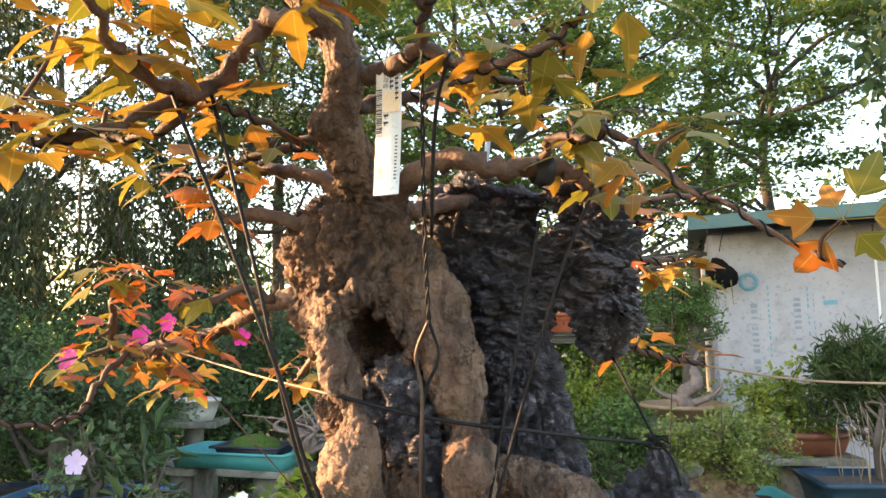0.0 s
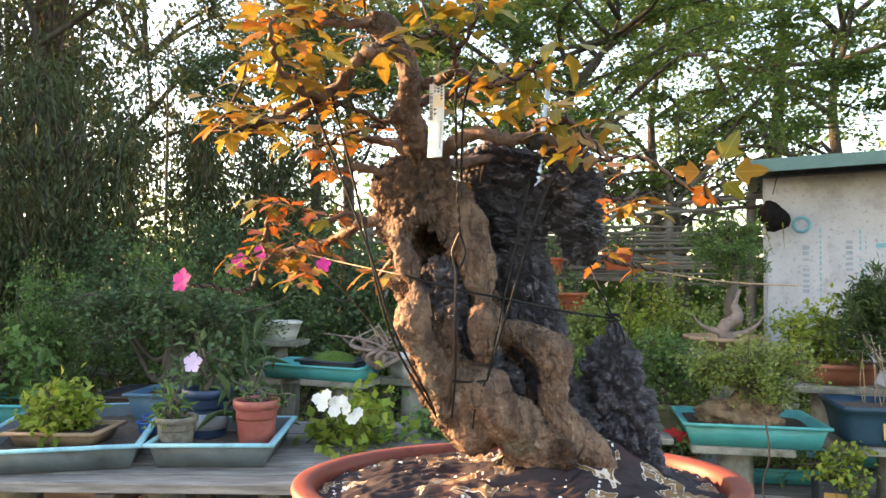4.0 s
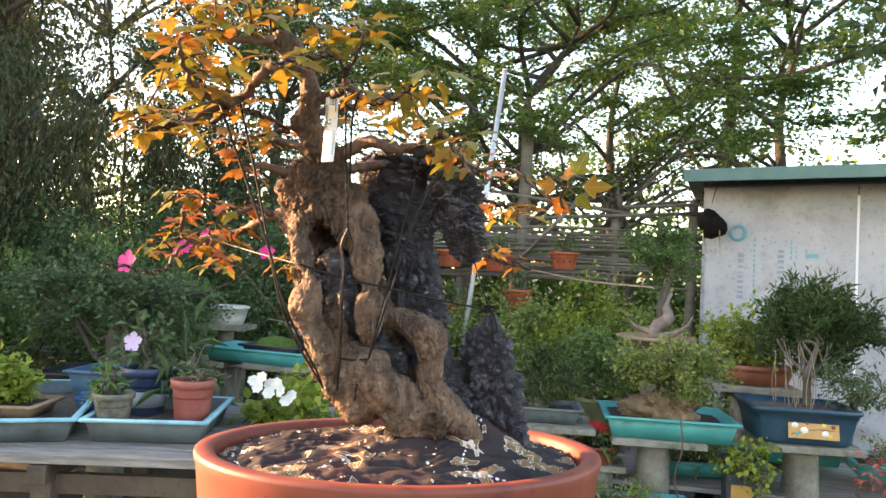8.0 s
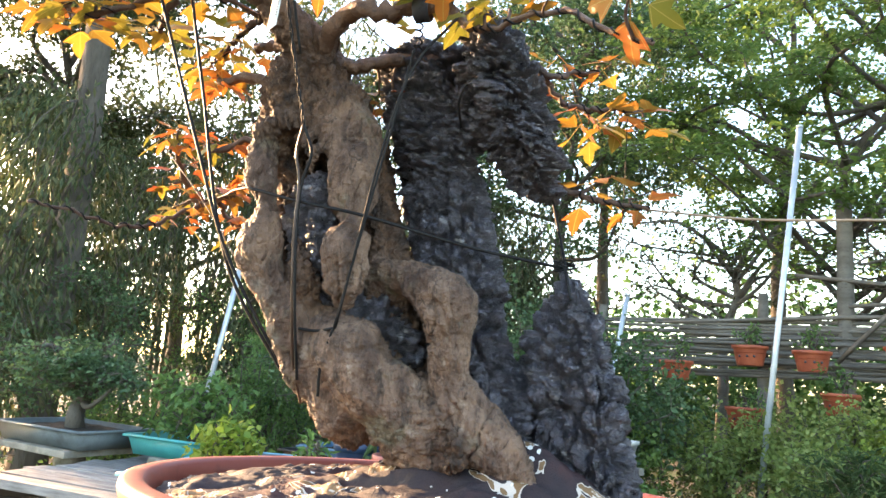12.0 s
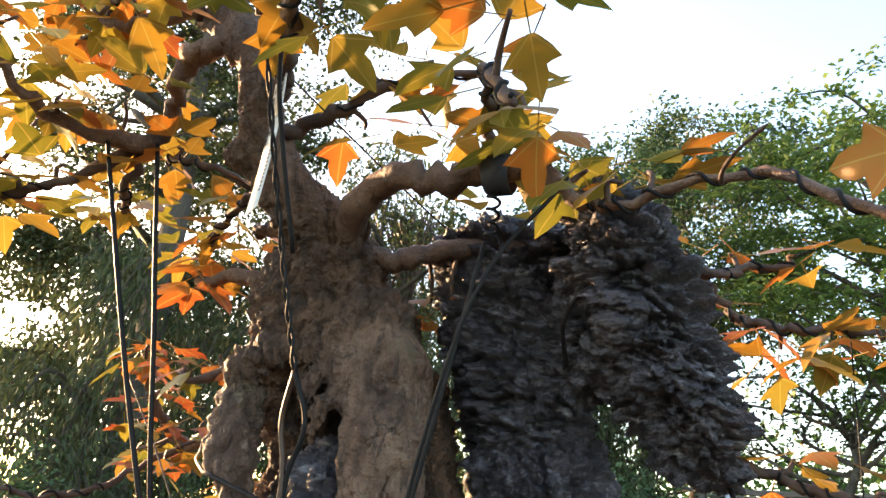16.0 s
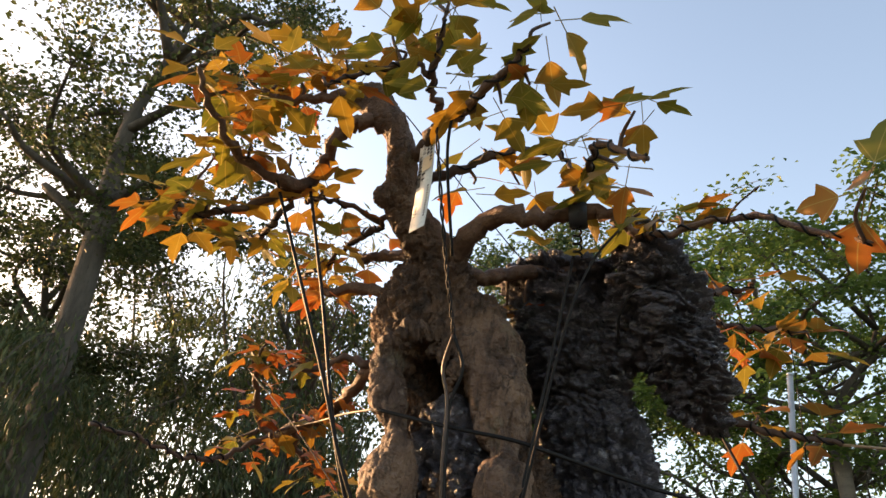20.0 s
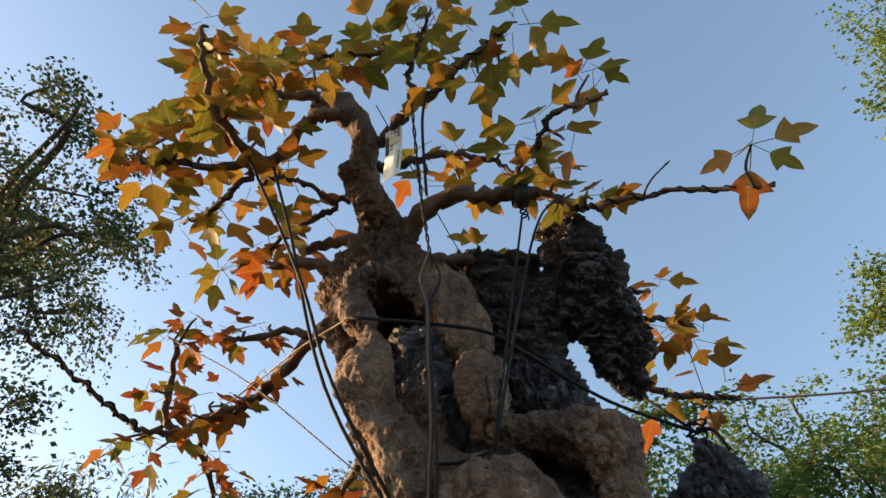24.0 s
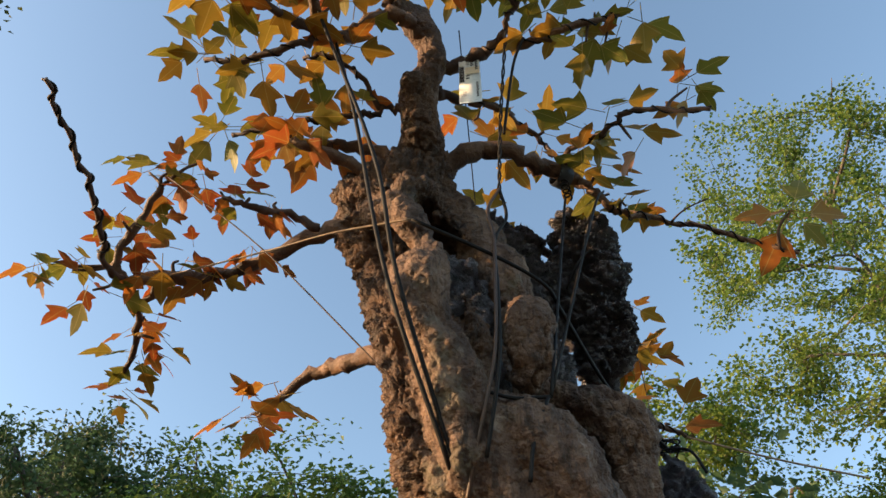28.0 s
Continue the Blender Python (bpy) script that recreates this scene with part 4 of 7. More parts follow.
# rows of a branch; turns of wire; whether it is a stout one
BRANCHES = {
    "upper_left": ([(-0.060, 0.617, 1.712, 0.0125), (-0.082, 0.604, 1.712, 0.0105), (-0.109, 0.598, 1.704, 0.0095), (-0.137, 0.611, 1.681, 0.0095), (-0.166, 0.605, 1.660, 0.009), (-0.180, 0.56, 1.652, 0.0078), (-0.185, 0.515, 1.664, 0.006), (-0.175, 0.47, 1.685, 0.0045), (-0.168, 0.45, 1.705, 0.003)], 0),
    "upper_left_fork": ([(-0.166, 0.605, 1.660, 0.007), (-0.206, 0.579, 1.627, 0.006), (-0.238, 0.545, 1.604, 0.005), (-0.262, 0.535, 1.603, 0.004), (-0.270, 0.53, 1.622, 0.003)], 12),
    "lower_fork": ([(-0.166, 0.61, 1.657, 0.006), (-0.198, 0.613, 1.628, 0.005), (-0.246, 0.636, 1.628, 0.0045), (-0.294, 0.648, 1.645, 0.003)], 14),
    "crown_stub": ([(-0.095, 0.593, 1.748, 0.010), (-0.125, 0.577, 1.745, 0.007), (-0.158, 0.560, 1.741, 0.005), (-0.185, 0.55, 1.755, 0.003)], 0),
    "right": ([(-0.030, 0.72, 1.592, 0.016), (-0.007, 0.709, 1.597, 0.0150), (0.035, 0.699, 1.614, 0.0125), (0.076, 0.705, 1.602, 0.0115), (0.121, 0.723, 1.603, 0.010), (0.146, 0.727, 1.597, 0.0085), (0.172, 0.735, 1.578, 0.006), (0.20, 0.742, 1.572, 0.0045), (0.264, 0.751, 1.578, 0.004), (0.321, 0.736, 1.540, 0.0037), (0.370, 0.725, 1.508, 0.003)], 26),
    "right_fork": ([(0.118, 0.715, 1.606, 0.006), (0.124, 0.70, 1.625, 0.0055), (0.150, 0.665, 1.616, 0.0045), (0.171, 0.636, 1.612, 0.004), (0.20, 0.61, 1.58, 0.0035), (0.228, 0.588, 1.548, 0.003)], 14),
    "up_right": ([(-0.040, 0.640, 1.668, 0.010), (-0.018, 0.632, 1.672, 0.009), (0.005, 0.615, 1.673, 0.008), (0.024, 0.605, 1.677, 0.0075), (0.067, 0.580, 1.650, 0.006), (0.095, 0.560, 1.645, 0.005), (0.130, 0.552, 1.660, 0.0035), (0.148, 0.549, 1.670, 0.0025)], 22),
    "leader": ([(0.026, 0.600, 1.677, 0.006), (0.030, 0.580, 1.683, 0.005), (0.036, 0.563, 1.692, 0.0045), (0.055, 0.545, 1.708, 0.0035), (0.072, 0.53, 1.73, 0.002)], 8),
    "leader_twig": ([(0.036, 0.563, 1.692, 0.004), (0.018, 0.550, 1.712, 0.0035), (-0.020, 0.536, 1.702, 0.003), (-0.060, 0.521, 1.690, 0.002)], 16),
    "inner_right": ([(-0.045, 0.655, 1.650, 0.008), (-0.015, 0.668, 1.66, 0.007), (0.021, 0.672, 1.668, 0.006), (0.06, 0.70, 1.69, 0.005), (0.095, 0.72, 1.685, 0.004), (0.118, 0.725, 1.65, 0.003)], 10),
    "left_middle": ([(-0.055, 0.675, 1.62, 0.008), (-0.085, 0.672, 1.628, 0.006), (-0.116, 0.682, 1.626, 0.005), (-0.167, 0.690, 1.617, 0.004), (-0.205, 0.70, 1.606, 0.0035), (-0.262, 0.722, 1.618, 0.0025)], 18),
    "left_twig": ([(-0.10, 0.675, 1.628, 0.005), (-0.125, 0.645, 1.64, 0.004), (-0.16, 0.63, 1.652, 0.003), (-0.19, 0.64, 1.66, 0.002)], 6),
    "stub": ([(-0.06, 0.715, 1.590, 0.011), (-0.10, 0.716, 1.603, 0.0095), (-0.14, 0.718, 1.613, 0.008), (-0.160, 0.720, 1.620, 0.0075)], 0),
    "lower_stub": ([(-0.085, 0.72, 1.555, 0.012), (-0.115, 0.715, 1.563, 0.0095), (-0.15, 0.70, 1.566, 0.008), (-0.187, 0.688, 1.566, 0.006)], 0),
    "low_left": ([(-0.112, 0.738, 1.488, 0.014), (-0.141, 0.745, 1.490, 0.0105), (-0.190, 0.773, 1.476, 0.009), (-0.235, 0.787, 1.458, 0.0085), (-0.288, 0.790, 1.446, 0.008), (-0.333, 0.79, 1.440, 0.007), (-0.338, 0.768, 1.455, 0.006), (-0.318, 0.742, 1.474, 0.0055), (-0.306, 0.718, 1.500, 0.004)], 0),
    "low_left_tip": ([(-0.334, 0.79, 1.442, 0.005), (-0.335, 0.745, 1.41, 0.0042), (-0.320, 0.70, 1.388, 0.0036), (-0.315, 0.645, 1.378, 0.003), (-0.33, 0.60, 1.388, 0.0027), (-0.338, 0.55, 1.388, 0.0024)], 24),
    "low_back": ([(-0.30, 0.792, 1.444, 0.006), (-0.318, 0.83, 1.425, 0.005), (-0.325, 0.87, 1.41, 0.004), (-0.345, 0.91, 1.408, 0.0025)], 0),
    "low_upper": ([(-0.15, 0.745, 1.492, 0.007), (-0.185, 0.735, 1.50, 0.006), (-0.215, 0.72, 1.485, 0.005), (-0.245, 0.72, 1.495, 0.003)], 0),
    "side_root_branch": ([(-0.07, 0.84, 1.42, 0.012), (-0.102, 0.88, 1.437, 0.0115), (-0.123, 0.90, 1.444, 0.0105), (-0.153, 0.92, 1.442, 0.008), (-0.194, 0.94, 1.406, 0.005)], 0),
    "back_right": ([(0.06, 0.80, 1.585, 0.008), (0.12, 0.83, 1.60, 0.007), (0.165, 0.86, 1.585, 0.006), (0.195, 0.875, 1.573, 0.005), (0.211, 0.893, 1.576, 0.004), (0.238, 0.909, 1.580, 0.0025)], 6),
    "back_right_low": ([(0.18, 0.865, 1.578, 0.006), (0.190, 0.89, 1.558, 0.005), (0.205, 0.902, 1.540, 0.0045), (0.242, 0.912, 1.534, 0.004), (0.277, 0.942, 1.537, 0.003)], 14),
    "far_right": ([(0.185, 0.90, 1.445, 0.005), (0.21, 0.922, 1.436, 0.0045), (0.25, 0.93, 1.425, 0.004), (0.291, 0.938, 1.415, 0.0035)], 14),
    "behind_neck": ([(-0.03, 0.735, 1.577, 0.012), (-0.005, 0.757, 1.577, 0.011), (0.02, 0.775, 1.583, 0.010), (0.045, 0.80, 1.60, 0.009)], 0),
}
BR = {}
for key, (rows, turns) in BRANCHES.items():
    p = kinked([(x, y, z, r * (0.80 if r > 0.006 else 0.72)) for x, y, z, r in rows], 0.0036)
    stout = rows[0][3] > 0.0085
    ob = tubes("branch", [p], 12 if stout else 8, M_BRANCH if stout else M_TWIG, None, "", 0.35)
    ob.parent, ob.matrix_parent_inverse = bonsai, BINV
    BR[key] = (ob, p)
    if turns:
        w = tubes("training_wire", [wound(p[len(p) * 3 // 5 if key == "right" else len(p) // 3 :], max(4, round(turns * 0.38)), 0.0012)], 5, M_WIRE, None, "dark aluminium training wire")
        w.parent = ob


def maple_leaf(k):
    """A three-lobed leaf one unit long on a thin stalk, folded a little along its veins."""
    r = random.Random(k)
    side = [(0.05, 0.0), (0.17, 0.08), (0.30, 0.20), (0.45, 0.40), (0.30, 0.43), (0.19, 0.47), (0.20, 0.60), (0.15, 0.78)]
    s1, s2 = r.uniform(0.85, 1.15), r.uniform(0.85, 1.15)
    bend, cup, twist = r.uniform(-0.55, 0.0), r.uniform(-0.15, 0.35), r.uniform(-0.25, 0.25)

    def z(x, y):
        return bend * y * y * 0.6 + cup * abs(x) - 0.12 * abs(x) * (1 - y) + twist * x * y

    v = [(0, 0, 0)] + [(x * s1, y, z(x * s1, y)) for x, y in side] + [(0, 1, z(0, 1) - 0.03)] + [(-x * s2, y, z(x * s2, y)) for x, y in reversed(side)]
    mid = [(0, 0.22, z(0, 0.22) - 0.015), (0, 0.47, z(0, 0.47) - 0.02), (0, 0.72, z(0, 0.72) - 0.02)]
    n = len(v)
    v += mid
    a, b, c = n, n + 1, n + 2
    f = [(0, 1, a), (1, 2, a), (2, 3, a), (3, 4, a), (4, 5, a), (5, 6, b), (6, 7, b), (7, 8, c), (8, 9, c), (9, 10, c), (10, 11, c), (11, 12, b), (12, 13, b), (13, 14, a), (14, 15, a), (15, 16, a), (16, 17, a), (17, 0, a), (5, b, a), (13, a, b), (7, c, b), (11, b, c)]
    w = 0.012
    k0 = len(v)
    v += [(-w, 0.01, 0), (w, 0.01, 0), (0, 0.01, 0.02), (-w, -0.55, 0.10), (w, -0.55, 0.10), (0, -0.55, 0.12)]
    for i in range(3):
        j = (i + 1) % 3
        f += [(k0 + i, k0 + j, k0 + 3 + j), (k0 + i, k0 + 3 + j, k0 + 3 + i)]
    return mesh_from("leaf", v, f, False)


LEAVES = [[maple_leaf(k * 4 + c) for k in range(5)] for c in range(4)]
for c in range(4):
    for me in LEAVES[c]:
        me.materials.append(L_MAPLE[c])


def leaf(at, way, up, size, colour, parent):
    """A leaf whose stalk starts at 'at' and whose blade points along 'way', upper face to 'up'."""
    y = Vector(way).normalized()
    x = y.cross(Vector(up)).normalized()
    z = x.cross(y)
    m = Matrix((x, y, z)).transposed().to_4x4()
    ob = place("leaf", rnd.choice(LEAVES[colour]), None)
    ob.parent = parent
    ob.matrix_parent_inverse = BINV if parent == bonsai else Matrix()
    ob.matrix_basis = Matrix.Translation(Vector(at)) @ m @ Matrix.Translation((0, 0.55 * size, -0.1 * size)) @ Matrix.Scale(size, 4)


def spray(key, where, n, colours, spread=0.03, size=(0.029, 0.045), up=0.35):
    """Leaves of one colour range round a place, on a twig from the branch 'key'."""
    ob, p = BR[key]
    w = Vector(where)
    k = int(np.argmin(((p[:, :3] - np.array(where)) ** 2).sum(1)))
    b = Vector(p[k, :3])
    mid = (b + w) / 2 + Vector((rnd.uniform(-1, 1), rnd.uniform(-1, 1), rnd.uniform(-0.4, 1))) * 0.006
    if (w - b).length > 0.006:
        t = tubes("twig", [spline([(*b, 0.0022), (*mid, 0.0018), (*w, 0.0012)], 4)], 5, M_TWIG)
        t.parent, t.matrix_parent_inverse = ob, Matrix()
    if key.startswith("low_"):
        size, spread, up = (0.019, 0.033), 0.034, 0.1
        colours = (*colours, RD, G)
    n = max(3, round(n * (0.72 if key in ("up_right", "right", "inner_right", "right_fork", "low_left", "low_upper") else 1.12 if key in ("upper_left", "upper_left_fork", "crown_stub", "leader", "leader_twig", "lower_fork") else 1.0)))
    if key in ("upper_left", "upper_left_fork", "lower_fork", "crown_stub", "left_middle"):
        colours = (*colours, 1, 2)
    for i in range(n + (2 if key.startswith("low_") else 0)):
        a = 2 * math.pi * (i + rnd.uniform(-0.3, 0.3)) / n
        out = Vector((math.cos(a), math.sin(a), rnd.uniform(-0.75, up)))
        at = w + Vector((rnd.uniform(-1, 1), rnd.uniform(-1, 1), rnd.uniform(-0.5, 0.8))) * spread * 0.45
        leaf(at, out, Vector((rnd.uniform(-0.5, 0.5), rnd.uniform(-0.6, 0.2), 1)) + out * 0.3, rnd.uniform(*size), rnd.choice(colours), ob)


O, Y, G, RD = 0, 1, 2, 3
for key, where, n, colours in (
    ("upper_left", (-0.170, 0.455, 1.715), 7, (O, Y, Y)), ("upper_left", (-0.190, 0.50, 1.685), 6, (O, O, Y)), ("upper_left", (-0.205, 0.53, 1.675), 6, (O, Y)), ("upper_left", (-0.178, 0.54, 1.672), 5, (Y, O)),
    ("upper_left", (-0.150, 0.49, 1.70), 6, (O, Y)), ("upper_left", (-0.128, 0.595, 1.70), 3, (Y, G)), ("upper_left", (-0.16, 0.58, 1.68), 4, (O, Y)),
    ("upper_left_fork", (-0.275, 0.525, 1.632), 7, (O, Y)), ("upper_left_fork", (-0.262, 0.54, 1.60), 6, (O, O, Y)), ("upper_left_fork", (-0.235, 0.53, 1.615), 5, (O, Y)), ("upper_left_fork", (-0.22, 0.57, 1.635), 5, (Y, G)), ("upper_left_fork", (-0.27, 0.51, 1.605), 4, (O, O)),
    ("lower_fork", (-0.298, 0.648, 1.648), 7, (Y, G, O)), ("lower_fork", (-0.27, 0.64, 1.64), 5, (Y, G)), ("lower_fork", (-0.235, 0.625, 1.632), 4, (Y, O)),
    ("crown_stub", (-0.19, 0.545, 1.762), 6, (O, Y)), ("crown_stub", (-0.165, 0.56, 1.755), 5, (O, RD)), ("crown_stub", (-0.145, 0.55, 1.765), 5, (O, Y, G)), ("crown_stub", (-0.118, 0.565, 1.77), 4, (G, Y)),
    ("crown_stub", (-0.175, 0.55, 1.80), 7, (O, Y, Y)), ("crown_stub", (-0.135, 0.56, 1.815), 7, (Y, O, Y)), ("crown_stub", (-0.10, 0.575, 1.80), 6, (Y, G)), ("crown_stub", (-0.215, 0.535, 1.785), 7, (O, Y)), ("crown_stub", (-0.235, 0.55, 1.745), 7, (Y, O, Y)), ("upper_left_fork", (-0.255, 0.555, 1.70), 6, (Y, O)), ("leader", (0.05, 0.545, 1.765), 6, (G, Y)), ("leader_twig", (-0.01, 0.55, 1.765), 6, (Y, G, O)),
    ("right", (0.175, 0.732, 1.595), 5, (G, Y)), ("right", (0.195, 0.74, 1.585), 4, (O, Y)), ("right", (0.15, 0.72, 1.615), 6, (O, Y, G)), ("right", (0.12, 0.71, 1.62), 5, (Y, O)), ("right", (0.20, 0.76, 1.60), 4, (Y, O)),
    ("right_fork", (0.220, 0.592, 1.600), 10, (O, Y, G, Y)), ("right_fork", (0.165, 0.65, 1.632), 6, (G, Y)), ("right_fork", (0.14, 0.68, 1.64), 5, (G, Y)), ("right_fork", (0.18, 0.66, 1.60), 4, (O, Y)),
    ("up_right", (0.165, 0.553, 1.690), 9, (G, G, Y)), ("up_right", (0.12, 0.55, 1.668), 5, (G, Y)), ("up_right", (0.095, 0.565, 1.66), 5, (G, Y)), ("up_right", (0.11, 0.57, 1.635), 4, (Y, G)), ("up_right", (0.055, 0.58, 1.675), 3, (G, Y)), ("up_right", (0.135, 0.575, 1.65), 4, (Y, O)),
    ("leader", (0.075, 0.528, 1.742), 7, (G, G, Y)), ("leader", (0.055, 0.54, 1.72), 4, (G, Y)), ("leader_twig", (0.01, 0.54, 1.72), 5, (Y, G)), ("leader_twig", (-0.025, 0.535, 1.712), 4, (Y, G)), ("leader_twig", (-0.062, 0.52, 1.70), 5, (O, Y, G)),
    ("inner_right", (0.03, 0.68, 1.685), 5, (Y, G)), ("inner_right", (0.065, 0.70, 1.70), 5, (Y, G)), ("inner_right", (0.1, 0.715, 1.69), 5, (G, Y, O)), ("inner_right", (0.115, 0.73, 1.66), 4, (O, Y)), ("inner_right", (0.01, 0.69, 1.655), 4, (O, Y)), ("inner_right", (0.05, 0.72, 1.66), 4, (O, Y)),
    ("left_middle", (-0.265, 0.722, 1.622), 6, (Y, G)), ("left_middle", (-0.235, 0.71, 1.615), 4, (Y, O)), ("left_middle", (-0.20, 0.70, 1.618), 5, (O, Y)), ("left_middle", (-0.165, 0.69, 1.628), 4, (O, Y)), ("left_middle", (-0.13, 0.685, 1.635), 4, (O, O)), ("left_twig", (-0.19, 0.64, 1.665), 5, (O, Y)), ("left_twig", (-0.155, 0.63, 1.66), 5, (O, Y)),
    ("lower_stub", (-0.19, 0.688, 1.575), 5, (RD, O)), ("lower_stub", (-0.15, 0.70, 1.575), 3, (RD, O)), ("stub", (-0.165, 0.72, 1.625), 3, (RD, O)),
    ("low_left", (-0.304, 0.712, 1.515), 8, (RD, RD, O)), ("low_left", (-0.325, 0.72, 1.525), 6, (RD, O)), ("low_left", (-0.275, 0.70, 1.52), 6, (RD, O)), ("low_left", (-0.32, 0.745, 1.485), 5, (RD, Y)), ("low_left", (-0.345, 0.77, 1.465), 5, (Y, RD)), ("low_left", (-0.33, 0.73, 1.455), 4, (Y, O)), ("low_left", (-0.26, 0.78, 1.465), 4, (RD, O)), ("low_left", (-0.285, 0.78, 1.462), 4, (O, RD)), ("low_left", (-0.24, 0.775, 1.445), 4, (O, Y)), ("low_left", (-0.20, 0.765, 1.462), 3, (O, RD)), ("low_left", (-0.295, 0.76, 1.432), 4, (Y, O)),
    ("low_left", (-0.375, 0.775, 1.43), 6, (Y, G)), ("low_left", (-0.40, 0.765, 1.43), 6, (Y, O)), ("low_left", (-0.355, 0.79, 1.42), 4, (Y, G)),
    ("low_back", (-0.348, 0.912, 1.405), 6, (Y, G)), ("low_back", (-0.325, 0.86, 1.405), 5, (Y, O)), ("low_back", (-0.315, 0.83, 1.43), 4, (RD, O)), ("low_back", (-0.30, 0.84, 1.41), 4, (O, Y)),
    ("low_upper", (-0.25, 0.72, 1.505), 6, (RD, O)), ("low_upper", (-0.22, 0.72, 1.495), 4, (RD, O)), ("low_upper", (-0.195, 0.73, 1.51), 3, (O, RD)),
    ("side_root_branch", (-0.20, 0.94, 1.40), 6, (O, RD)), ("side_root_branch", (-0.18, 0.93, 1.43), 4, (O, Y)), ("side_root_branch", (-0.21, 0.95, 1.42), 4, (O, RD)),
    ("back_right", (0.24, 0.91, 1.588), 4, (O, Y)), ("back_right", (0.20, 0.89, 1.59), 4, (O, RD)), ("back_right_low", (0.255, 0.92, 1.53), 6, (O, Y)), ("back_right_low", (0.28, 0.945, 1.53), 5, (O, Y)), ("back_right_low", (0.22, 0.925, 1.525), 6, (O, Y)), ("back_right_low", (0.205, 0.92, 1.545), 4, (O, RD)),
    ("far_right", (0.275, 0.935, 1.428), 4, (O, RD)), ("far_right", (0.22, 0.935, 1.45), 5, (O, Y)), ("behind_neck", (0.045, 0.81, 1.625), 4, (Y, O)), ("behind_neck", (0.0, 0.79, 1.55), 4, (O, RD)), ("behind_neck", (0.02, 0.80, 1.53), 4, (O, O)),
):
    spray(key, where, n, colours)
# upright shoot with five large leaves on the tip of the right branch
tip_ob, tip_p = BR["right"]
shoot = tubes("twig", [spline([(0.352, 0.728, 1.516, 0.0022), (0.350, 0.712, 1.532, 0.0018), (0.361, 0.695, 1.545, 0.0013)], 4)], 5, M_TWIG)
shoot.parent, shoot.matrix_parent_inverse = tip_ob, Matrix()
for way, size, c in (((-0.8, 0.2, 0.1), 0.038, O), ((0.9, -0.1, 0.0), 0.044, Y), ((0.35, -0.3, 0.7), 0.040, G), ((0.6, 0.2, -0.6), 0.036, G), ((-0.1, 0.5, 0.7), 0.034, O), ((-0.35, 0.65, -0.6), 0.050, O)):
    leaf((0.361, 0.694, 1.544), way, (-0.25, -0.93, -0.25), size, c, tip_ob)

# bare budding shoot on the right branch
bud = tubes("twig", [spline([(0.250, 0.748, 1.574, 0.0016), (0.254, 0.738, 1.575, 0.0013), (0.264, 0.728, 1.578, 0.0011), (0.278, 0.719, 1.581, 0.0009), (0.282, 0.717, 1.582, 0.0015), (0.286, 0.715, 1.583, 0.0005)], 4)], 6, M_TWIG, None, "", 0.5)
bud.parent, bud.matrix_parent_inverse = tip_ob, Matrix()

# ---- guy wires and cords ----
def line(name, rows, r, material, label, sag=0.0, twist=0):
    r *= 1.25 if r > 0.001 else 1.0
    rows = [(*q, r) for q in rows]
    p = spline(rows, 8) if len(rows) > 2 else spline([rows[0], tuple(np.mean(rows, 0) - [0, 0, sag, 0]), rows[1]], 8)
    paths = [p] if not twist else [wound(p, twist, r, r * 0.2), wound(p[::-1], twist, r, r * 0.2)]
    if twist:
        for q, s in zip(paths, (1, -1)):
            q[:, 3] = r
    return tagged(tubes(name, paths, 6, material), label, "wire", "guy wires of the bonsai")


line("guy_wire", [(0.029, 0.583, 1.672), (0.022, 0.625, 1.55), (0.020, 0.655, 1.466)], 0.0010, M_WIRE, "twisted black wire tied from branch to trunk", twist=6)
line("guy_wire", [(0.048, 0.585, 1.660), (0.036, 0.60, 1.62), (0.026, 0.635, 1.535)], 0.0013, M_WIRE, "black wire tied to an upper branch")
line("guy_wire", [(0.020, 0.655, 1.466), (0.008, 0.660, 1.437), (0.012, 0.664, 1.405), (0.010, 0.666, 1.35), (0.007, 0.676, 1.28), (-0.004, 0.695, 1.22), (-0.012, 0.72, 1.175)], 0.0014, M_COPPER, "rust brown wire hooked over the trunk")
line("guy_wire", [(0.020, 0.655, 1.466), (0.026, 0.664, 1.435), (0.013, 0.666, 1.40), (0.012, 0.668, 1.34), (0.010, 0.678, 1.27), (0.0, 0.70, 1.20)], 0.0013, M_WIRE, "black wire running down the trunk front")
line("guy_wire", [(-0.173, 0.580, 1.648), (-0.10, 0.615, 1.44), (-0.072, 0.650, 1.325), (-0.018, 0.712, 1.19)], 0.0015, M_WIRE, "black wire stretched from the upper branch to the root")
line("guy_wire", [(-0.155, 0.612, 1.655), (-0.122, 0.625, 1.52), (-0.080, 0.652, 1.325), (-0.024, 0.71, 1.195)], 0.0015, M_WIRE, "black wire stretched from the upper branch to the root")
line("guy_wire", [(-0.30, 0.79, 1.446), (-0.19, 0.725, 1.426), (-0.13, 0.688, 1.416), (-0.062, 0.655, 1.405)], 0.00095, M_CORD, "pale brown wire tied across to the low branch")
line("guy_wire", [(-0.062, 0.655, 1.405), (0.010, 0.670, 1.386), (0.06, 0.69, 1.376), (0.085, 0.72, 1.37), (0.15, 0.80, 1.352), (0.226, 0.864, 1.338)], 0.0015, M_WIRE, "black wire stretched across the trunk to the small rock")
line("guy_wire", [(0.186, 0.905, 1.428), (0.226, 0.866, 1.338)], 0.0013, M_WIRE, "black wire from the rock tip to the small rock")
